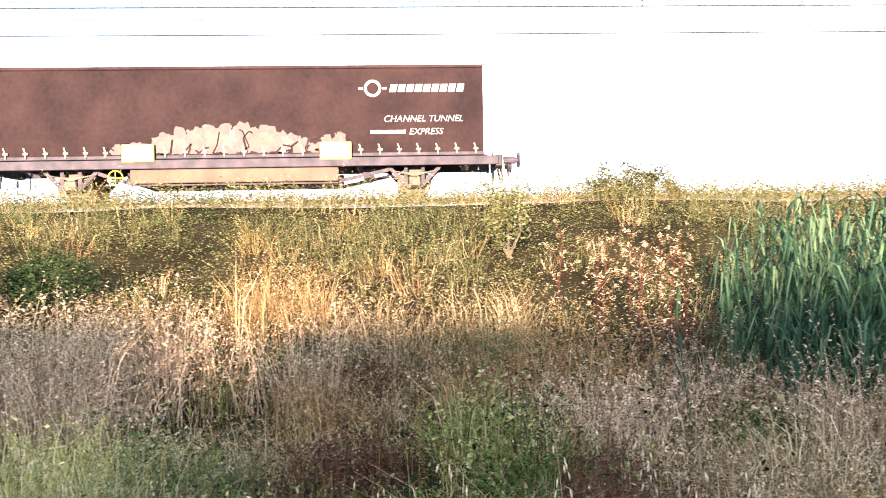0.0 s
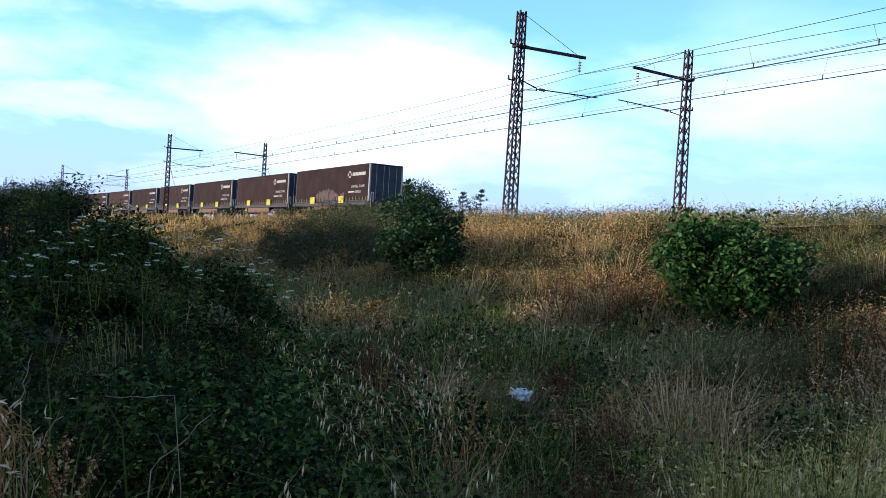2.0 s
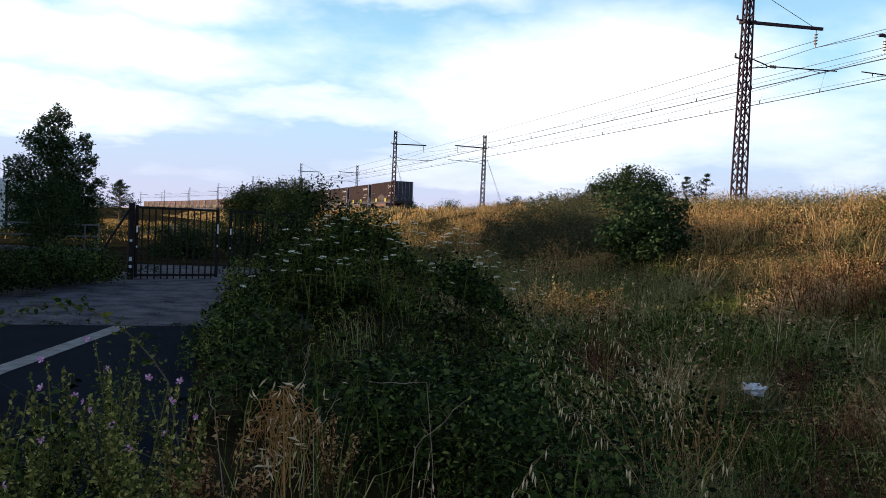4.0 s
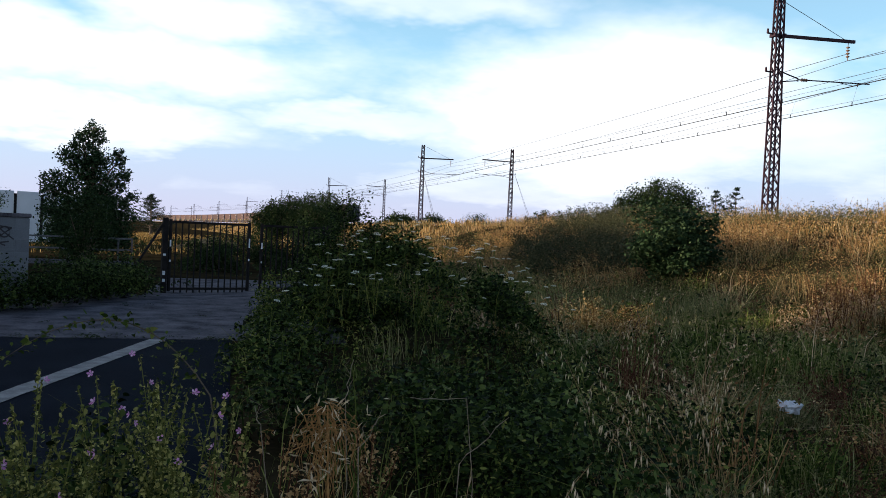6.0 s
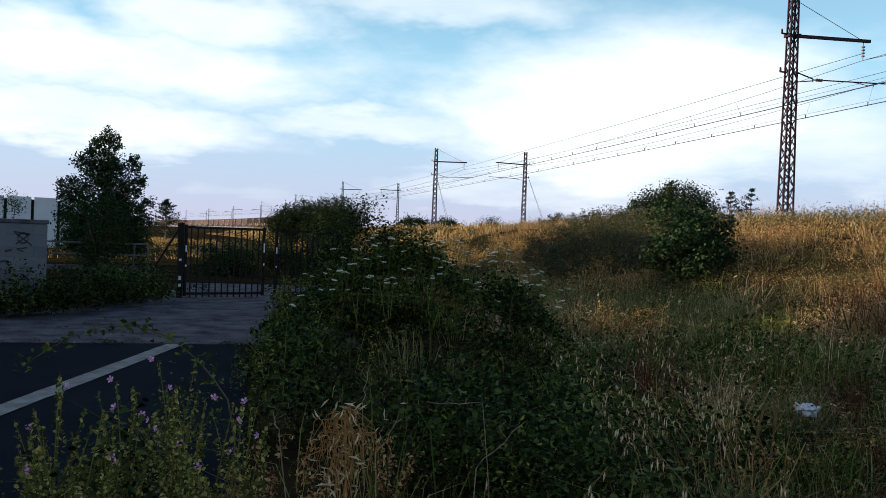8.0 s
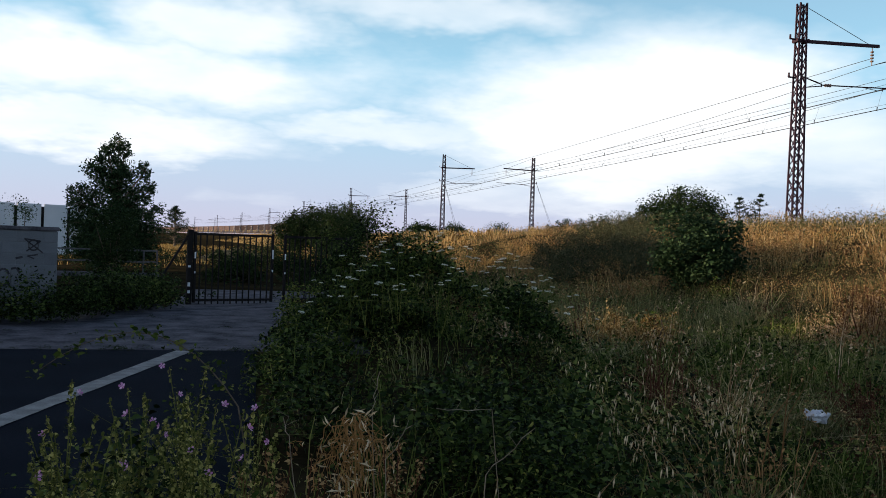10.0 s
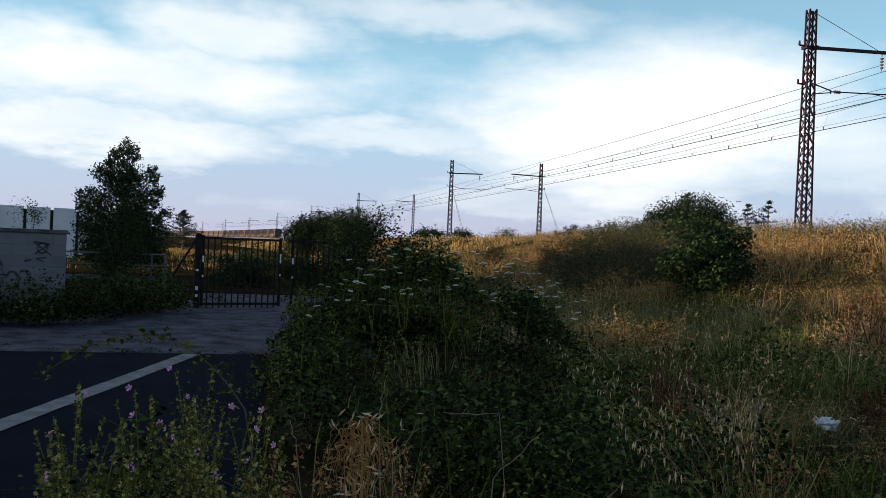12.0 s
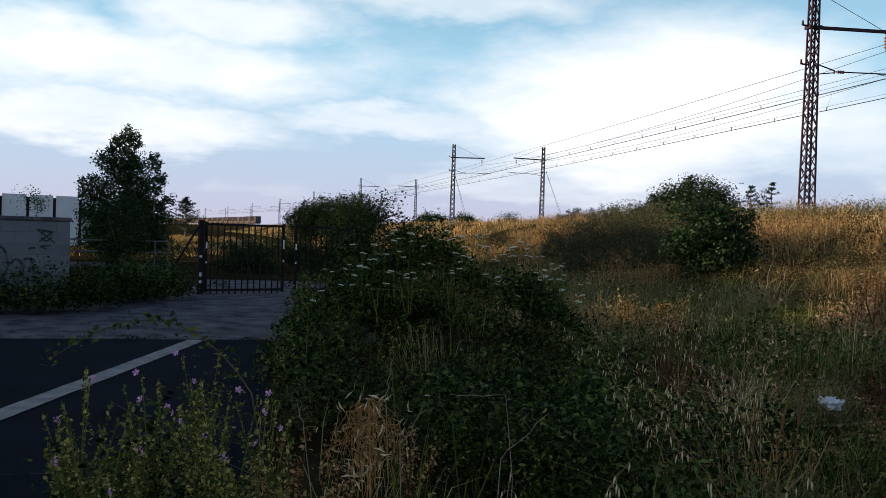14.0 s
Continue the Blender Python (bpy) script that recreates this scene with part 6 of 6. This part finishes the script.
def build_oat(seed, h):
    """A wild oat: thin bent stalk with drooping spikelets. Origin at its foot."""
    rng = np.random.RandomState(seed)
    t = thing("wild_oat", Matrix.Identity(4), "dry wild oat with drooping pale spikelets", "wild oat", "wild oats by the verge")
    lean = rng.uniform(0.25, 0.60)
    pts = [Vector((lean * h * f ** 2.2, 0.02 * math.sin(f * 3), h * f * (1 - 0.10 * f * f))) for f in np.linspace(0, 1, 8)]
    bm = bmesh.new()
    rod(bm, pts, 0.003, 0.0012)
    part("stalk", bm, M_DRY, t)
    n = rng.randint(9, 15)
    for k in range(n):
        f = rng.uniform(0.60, 1.0)
        p = Vector((lean * h * f ** 2.2, 0, h * f * (1 - 0.10 * f * f)))
        a = rng.rand() * math.tau
        q = p + Vector((math.cos(a) * 0.035 + 0.02, math.sin(a) * 0.035, -0.015))
        e = q + Vector((math.cos(a) * 0.008, math.sin(a) * 0.008, -rng.uniform(0.036, 0.054)))
        bm = bmesh.new()
        tube(bm, p, q, 0.0007, 0.0007, 3, False)
        m = q.lerp(e, 0.4)
        tube(bm, q, m, 0.0010, 0.0046, 5, False)
        tube(bm, m, e, 0.0046, 0.0005, 5, False)
        part("spikelet", bm, M_SEED, t)
    return t


def build_oats():
    rng = random.Random(8)
    first = [build_oat(70 + k, 0.85 + 0.1 * k) for k in range(4)]
    spots = [(1.35, 3.30), (1.80, 3.22), (1.05, 3.20), (2.05, 3.45), (0.75, 3.05), (3.2, 2.4), (3.4, 1.6), (3.6, 0.9), (3.5, -0.4), (3.7, -1.2), (3.6, 0.2), (3.3, 2.0), (3.8, 0.5), (2.9, 2.7), (3.9, -0.8),
             (4.6, 1.4), (4.4, -0.3), (4.7, -1.4), (4.3, 2.2), (4.1, 3.0), (3.1, 0.9), (3.2, 0.3), (3.1, -0.2), (3.3, -0.7), (3.2, -1.3), (3.4, 1.2), (3.5, -1.7), (3.0, 0.6), (3.3, -2.0), (3.7, -2.3)]
    # clumps: middle, half width, how many
    for x, y, r, n in ((2.85, 4.72, 0.14, 6), (2.55, 5.15, 0.12, 4), (2.2, 4.85, 0.2, 2), (3.5, 7.6, 0.35, 6), (4.7, 9.4, 0.4, 5), (3.3, 5.9, 0.3, 2)):
        spots += [(x + rng.gauss(0, r), y + rng.gauss(0, r)) for _ in range(n)]
    for k, (x, y) in enumerate(spots):
        m = pose(x, y, land_at(x, y), 0, 0, rng.uniform(0, 360))
        if k < 4:
            first[k].matrix_basis = m
        else:
            copy_thing(first[k % 4], m)


def build_mallow(seed, h, flowers):
    rng = np.random.RandomState(seed)
    t = thing("mallow_plant", Matrix.Identity(4), "bushy mallow with small purple flowers", "wild flower", "mallows by the verge")
    pts, blooms = [], []
    for k in range(9):
        a, r = rng.rand() * math.tau, rng.uniform(0.06, 0.24)
        top = Vector((math.cos(a) * r, math.sin(a) * r, h * rng.uniform(0.45, 1.0)))
        mid = Vector((top.x * 0.35, top.y * 0.35, top.z * 0.55))
        bm = bmesh.new()
        rod(bm, [Vector((0, 0, 0)), mid, top], 0.006, 0.002)
        part("stem", bm, M_MALLEAF, t)
        f = rng.rand(100, 1)
        pts.append(np.array(mid) * 0.4 + (np.array(top) - np.array(mid) * 0.4) * f + rng.randn(100, 3) * 0.026 * (1.25 - f))
        blooms.append(top)
    plant_mesh("foliage", oval_leaves(np.concatenate(pts), rng.uniform(0.012, 0.033, 9 * 100), rng, 0.2, 0.62), M_MALLEAF, t)
    for k in range(flowers):
        p = blooms[k % len(blooms)] + Vector((rng.randn() * 0.03, rng.randn() * 0.03, rng.uniform(-0.12, 0.03)))
        way = Vector((rng.randn() * 0.6, -1 + rng.randn() * 0.4, 0.5)).normalized()
        s = way.cross(Vector((0, 0, 1))).normalized()
        u = s.cross(way)
        bm = bmesh.new()
        for j in range(5):
            a0 = j * math.tau / 5
            d = s * math.cos(a0) + u * math.sin(a0)
            e = s * math.cos(a0 + 1.57) + u * math.sin(a0 + 1.57)
            r = 0.017
            q = [p, p + d * r * 0.7 - e * r * 0.38 + way * 0.004, p + d * r * 1.1 - e * r * 0.25 + way * 0.008, p + d * r * 1.1 + e * r * 0.25 + way * 0.008, p + d * r * 0.7 + e * r * 0.38 + way * 0.004]
            bm.faces.new([bm.verts.new(v) for v in q])
        part("flower", bm, M_MALLOW, t, "open purple flower")
    return t


def build_mallows():
    a, b = build_mallow(81, 1.0, 2), build_mallow(82, 0.88, 1)
    spots = [(-0.72, 4.42, 0), (-0.48, 4.75, 50), (-0.42, 4.15, 190), (-1.0, 4.15, 120), (-0.85, 3.75, 260), (-0.15, 4.45, 310), (-0.55, 5.2, 30), (-0.62, 3.55, 80), (-0.2, 3.7, 150), (-0.98, 3.85, 20), (-0.32, 3.95, 230), (-0.80, 4.9, 290), (-1.08, 4.5, 170), (-0.75, 4.05, 340)]
    for k, (x, y, turn) in enumerate(spots):
        m = pose(x, y, land_at(x, y), 0, 0, turn)
        src = (a, b)[k % 2]
        if k < 2:
            src.matrix_basis = m
        else:
            copy_thing(src, m)


def build_umbel(seed):
    rng = np.random.RandomState(seed)
    t = thing("white_umbel", Matrix.Identity(4), "flat white flower umbel above dark foliage", "wild flower", "umbels on the mound")
    bm = bmesh.new()
    tube(bm, (0, 0, -0.5), (0, 0, 0), 0.006, 0.004, 5)
    for k in range(12):
        a, r = k * 2.4, 0.055 * math.sqrt((k + 0.5) / 12)
        tube(bm, (0, 0, 0), (math.cos(a) * r, math.sin(a) * r, 0.05), 0.0015, 0.001, 3, False)
    part("stem", bm, M_MLEAF, t)
    a, r = rng.rand(130) * math.tau, np.sqrt(rng.rand(130)) * 0.062
    c = np.stack([np.cos(a) * r, np.sin(a) * r, 0.052 + rng.randn(130) * 0.005 - r * 0.12], -1)
    plant_mesh("flower_head", leaf_mesh(c, rng.uniform(0.010, 0.018, 130), rng, 0.8, 0.9), M_UMBEL, t, "white flower head")
    return t


def build_umbels():
    rng = np.random.RandomState(90)
    kinds = [build_umbel(91), build_umbel(92)]
    made = 0
    while made < 120:
        x, y = rng.uniform(0.3, 4.6), rng.uniform(10.5, 12.2)
        hgt = float(mound(np.array([x]), np.array([y]))[0])
        if hgt < 0.40 and rng.rand() < 0.8:
            continue
        m = pose(x, y, land_at(x, y) + hgt * 0.97 + rng.uniform(0.52, 0.80), rng.uniform(-14, 14), rng.uniform(-14, 14), 0) @ Matrix.Scale(rng.uniform(0.6, 0.95), 4)
        if made < 2:
            kinds[made].matrix_basis = m
        else:
            copy_thing(kinds[made % 2], m)
        made += 1


def build_reeds():
    rng = np.random.RandomState(95)
    t = thing("reed_clump", pose(0, 0, 0), "tall blue-green reed clump with long arching leaves", "reeds")
    out = []
    for k in range(150):
        x, y = 8.7 + rng.randn() * 0.5, -4.75 + rng.randn() * 0.6
        h = rng.uniform(1.2, 2.05)
        z = land_at(x, y)
        bm = bmesh.new()
        top = Vector((x + rng.randn() * 0.1, y + rng.randn() * 0.1, z + h))
        tube(bm, (x, y, z), top, 0.011, 0.004, 5, False)
        part("reed_stem", bm, M_REED, t)
        for j in range(11):
            f = rng.uniform(0.2, 1.0)
            a = rng.rand() * math.tau
            p = np.array([x, y, z]) + (np.array(top) - [x, y, z]) * f
            L = rng.uniform(0.40, 0.75)
            d = np.array([math.cos(a), math.sin(a), 0]) * rng.uniform(0.5, 0.9)
            s = np.array([-math.sin(a), math.cos(a), 0]) * rng.uniform(0.008, 0.016)
            fall = rng.uniform(-0.45, 0.25)
            q1, q2, q3 = p + d * L * 0.28 + [0, 0, L * 0.42], p + d * L * 0.66 + [0, 0, L * 0.52], p + d * L + [0, 0, L * fall]
            out.append((np.array([p - s * 0.5, p + s * 0.5, q1 + s, q1 - s, q2 + s * 0.8, q2 - s * 0.8, q3]), np.array([[0, 1, 2], [0, 2, 3], [3, 2, 4], [3, 4, 5], [5, 4, 6]])))
    plant_mesh("leaves", joined(*out), M_REED, t, "long arching leaves")


def build_thistle(seed):
    rng = np.random.RandomState(seed)
    t = thing("seeding_thistle", Matrix.Identity(4), "tall dry thistle with pale pink fluffy heads", "weed", "thistles by the reeds")
    h = 1.45
    bm = bmesh.new()
    tube(bm, (0, 0, 0), (0.03, 0.02, h), 0.012, 0.004, 6)
    heads = [Vector((0.03, 0.02, h))]
    for k in range(9):
        f, a = rng.uniform(0.45, 0.95), rng.rand() * math.tau
        e = Vector((math.cos(a) * 0.22, math.sin(a) * 0.22, h * f + 0.22))
        tube(bm, (0.02, 0.01, h * f), e, 0.005, 0.003, 5, False)
        heads.append(e)
    part("stem", bm, M_DOCK, t)
    for p in heads:
        c = np.array(p) + rng.randn(26, 3) * 0.016
        plant_mesh("fluffy_head", leaf_mesh(c, rng.uniform(0.012, 0.024, 26), rng, 0.0, 0.5), M_PINK, t, "pale fluffy head")
    c = np.stack([rng.randn(80) * 0.08, rng.randn(80) * 0.08, h * rng.uniform(0.05, 0.9, 80)], -1)
    plant_mesh("foliage", leaf_mesh(c, rng.uniform(0.03, 0.08, 80), rng, 0.1, 0.25), M_PINK, t, "rusty dry leaves")
    return t


def build_thistles():
    first = build_thistle(101)
    rng = random.Random(4)
    spots = [(10.3, -2.9), (10.5, -2.5), (10.1, -3.2), (10.6, -3.3), (9.9, -2.3), (10.8, -2.0), (10.9, -3.0), (9.8, -2.8), (10.7, -3.7)]
    for k, (x, y) in enumerate(spots):
        m = pose(x, y, land_at(x, y), rng.uniform(-5, 5), rng.uniform(-5, 5), rng.uniform(0, 360))
        if k == 0:
            first.matrix_basis = m
        else:
            copy_thing(first, m)


def build_dead_dock(seed, h):
    """A tall dead dock: reddish stem with side shoots full of dry seed. Origin at its foot."""
    rng = np.random.RandomState(seed)
    t = thing("dead_dock", Matrix.Identity(4), "tall dead dock with rust-red dry seed stalks", "weed", "dead docks at the slope foot")
    pts = []
    for k in range(7):
        a, f = rng.rand() * math.tau, rng.uniform(0.15, 0.5)
        foot = Vector((0, 0, h * f if k else 0))
        top = Vector((math.cos(a) * 0.2, math.sin(a) * 0.2, h * rng.uniform(0.7, 1.0))) if k else Vector((0.03, 0.02, h))
        bm = bmesh.new()
        rod(bm, [foot, foot.lerp(top, 0.5) + Vector((math.cos(a) * 0.05, math.sin(a) * 0.05, 0)), top], 0.008, 0.003, 5)
        part("stem", bm, M_DOCK, t)
        q = rng.uniform(0.25, 1.0, (60, 1))
        pts.append(np.array(foot) + (np.array(top) - np.array(foot)) * q + rng.randn(60, 3) * [0.028, 0.028, 0.02])
    tagged(plant_mesh("dry_seed", leaf_mesh(np.concatenate(pts), rng.uniform(0.02, 0.05, 420), rng, 0.1, 0.5), M_RUST, t), "rust-red dry seeds and leaves", kind="stuff")
    return t


def build_dead_docks():
    rng = random.Random(6)
    first = [build_dead_dock(201, 1.25), build_dead_dock(202, 1.0)]
    for x, y, size in ((-0.06, 4.0, 0.78), (0.13, 4.05, 0.74), (0.62, 4.6, 0.7)):
        copy_thing(first[1], pose(x, y, land_at(x, y) - 0.02, 3, -4, x * 300) @ Matrix.Scale(size, 4))
    for k in range(30):
        x, y = (10.0 + rng.uniform(-0.8, 0.8), 11.8 + rng.uniform(-1.1, 1.1)) if k < 20 else (9.3 + rng.uniform(-0.8, 0.8), 5.6 + rng.uniform(-0.9, 0.9))
        m = pose(x, y, land_at(x, y) - 0.02, rng.uniform(-8, 8), rng.uniform(-8, 8), rng.uniform(0, 360)) @ Matrix.Scale(rng.uniform(0.7, 1.1), 4)
        if k < 2:
            first[k].matrix_basis = m
        else:
            copy_thing(first[k % 2], m)


def build_arching_cane():
    rng = np.random.RandomState(111)
    t = thing("bramble_cane", Matrix.Identity(4), "long bramble cane arching over the asphalt", "bramble")
    a, b, c = Vector((-0.25, 5.1, 0.75)), Vector((-0.78, 5.25, 1.16)), Vector((-1.41, 5.32, 0.93))
    pts = [a * (1 - f) ** 2 + (b * 2 - (a + c) * 0.5) * 2 * f * (1 - f) + c * f * f for f in np.linspace(0, 1, 12)]
    bm = bmesh.new()
    rod(bm, [Vector((-0.1, 5.0, land_at(-0.1, 5.0)))] + pts, 0.005, 0.002)
    part("cane", bm, M_BARK, t)
    q = []
    for p in pts[1:]:
        q.append(np.array(p) + rng.randn(13, 3) * [0.03, 0.02, 0.025])
    plant_mesh("foliage", oval_leaves(np.concatenate(q), rng.uniform(0.025, 0.050, 143), rng, 0.4, 0.65), M_MLEAF, t)


def build_twigs():
    """Bare pale twigs that stand out of the brambles: foot, knee, tip."""
    for foot, knee, tip in (((1.05, 4.0, 0.1), (0.97, 3.9, 0.96), (0.70, 3.9, 0.965)), ((0.36, 3.8, 0.2), (0.38, 3.8, 0.98), (0.40, 3.8, 1.16)), ((0.34, 3.3, 0.2), (0.37, 3.3, 0.88), (0.47, 3.3, 1.03)),
                            ((0.62, 3.0, 0.1), (0.70, 3.0, 0.89), (0.89, 3.0, 1.07)), ((0.05, 3.7, 0.1), (0.0, 3.7, 0.86), (-0.03, 3.7, 0.98))):
        t = thing("dead_twig", Matrix.Identity(4), "bare pale dead twig standing out of the brambles", "twig", "dead twigs")
        a, b, c = Vector(foot), Vector(knee), Vector(tip)
        rng = random.Random(int(foot[0] * 100))
        pts = [a, a.lerp(b, 0.5) + Vector((0.03, 0.0, 0.0))] + [b.lerp(c, f) + Vector((rng.uniform(-1, 1), rng.uniform(-1, 1), rng.uniform(-1, 1))) * 0.008 for f in (0, 0.2, 0.4, 0.6, 0.8, 1.0)]
        bm = bmesh.new()
        rod(bm, pts, 0.0024, 0.0016, 5)
        part("main_stem", bm, M_TWIG, t)
        for f in (0.3, 0.65):
            p = b.lerp(c, f)
            bm = bmesh.new()
            rod(bm, [p, p + Vector((rng.uniform(-0.03, 0.03), 0.02, 0.035)), p + Vector((rng.uniform(-0.05, 0.05), 0.03, 0.06))], 0.0012, 0.0008, 4)
            part("side_shoot", bm, M_TWIG, t)


def build_marker_post():
    bm = bmesh.new()
    slab(bm, -0.07, 0.07, -0.07, 0.07, 0, 1.3, 0.02)
    ob = solid("marker_post", bm, M_WHITE, "short white marker post beside the track", "post")
    ob.location = (21.3, 11.1, 2.77)


def build_rubble():
    rng = random.Random(14)
    for k in range(7):
        bm = bmesh.new()
        bmesh.ops.create_icosphere(bm, subdivisions=2, radius=rng.uniform(0.06, 0.2))
        for v in bm.verts:
            v.co *= 1 + 0.35 * noise.noise(v.co * 7 + Vector((k * 3, 0, 0)))
            v.co.z *= 0.6
        ob = solid("rubble_stone", bm, M_APRON, "broken pale concrete lump beside the gate post", "stone", group="rubble by the gate")
        ob.location = (-2.6 + rng.uniform(-0.5, 0.5), 20.6 + rng.uniform(-0.4, 0.5), 0.04)


def build_verge_scrub():
    """Dark weeds before the wall and gate, and shrubs at the mound."""
    rng = np.random.RandomState(120)
    wall_y = lambda x: 17.6 + 0.2126 * (x + 4)
    x, y = scatter(rng, 3600, -12, -2.1, 13.8, 21.5, lambda x, y: np.where(x < -3.9, (y > wall_y(x) - 1.0) & (y < wall_y(x) - 0.10), (y > np.interp(x, [-3.9, -2.1], [16.4, 20.6]))))
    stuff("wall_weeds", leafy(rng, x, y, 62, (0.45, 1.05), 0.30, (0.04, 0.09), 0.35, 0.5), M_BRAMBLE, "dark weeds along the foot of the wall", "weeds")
    # weeds in the seam of the apron and strewn over it
    x = np.concatenate([rng.uniform(-7, 0.8, 26), rng.uniform(-7, 1.2, 20)])
    y = np.concatenate([13.3 + rng.randn(26) * 0.06, rng.uniform(13.4, 19.0, 20)])
    stuff("apron_weeds", leafy(rng, x, y, 40, (0.02, 0.09), 0.13, (0.015, 0.04), 0.6, 0.4), M_TREE, "small dark weeds in the cracks of the apron", "weeds")
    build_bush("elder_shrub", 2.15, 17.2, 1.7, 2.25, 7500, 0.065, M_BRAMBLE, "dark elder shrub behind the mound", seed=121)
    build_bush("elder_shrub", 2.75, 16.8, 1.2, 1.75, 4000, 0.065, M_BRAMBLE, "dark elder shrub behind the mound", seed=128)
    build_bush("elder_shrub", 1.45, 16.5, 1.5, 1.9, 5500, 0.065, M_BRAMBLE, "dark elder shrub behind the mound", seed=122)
    build_bush("yellow_green_shrub", 0.55, 14.2, 1.0, 0.95, 2600, 0.05, M_MLEAF, "yellow-green shrub at the apron edge", seed=123)
    build_bush("sapling", -6.3, 24.2, 0.75, 2.5, 3000, 0.05, M_BUSH, "young green sapling behind the wall", seed=124)
    build_bush("dark_shrub", -5.2, 31.0, 1.8, 2.6, 4000, 0.10, M_TREE, "dark shrub at the poplar's foot", seed=125)
    build_bush("dark_shrub", -1.0, 34.0, 3.0, 0.9, 5000, 0.10, M_TREE, "low dark shrub behind the gate", seed=126)
    build_bush("dark_shrub", 1.9, 36.0, 3.4, 1.2, 5000, 0.11, M_TREE, "low dark shrub behind the gate", seed=127)
    for k, (x, y, w, h) in enumerate(((-1.6, 45.0, 2.4, 1.1), (0.4, 47.0, 3.4, 1.5), (3.4, 41.0, 3.0, 1.5))):
        build_bush("dark_shrub", x, y, w, h, 3000, 0.11, M_TREE, "low dark shrub behind the gate", seed=180 + k)


build_withered_tuft(0.28, 3.62, 1.02)
build_oats()
build_mallows()
build_umbels()
build_reeds()
build_thistles()
build_dead_docks()
build_arching_cane()
build_twigs()
build_marker_post()
build_rubble()
build_verge_scrub()


def motions():
    drive(TRAIN)


motions()
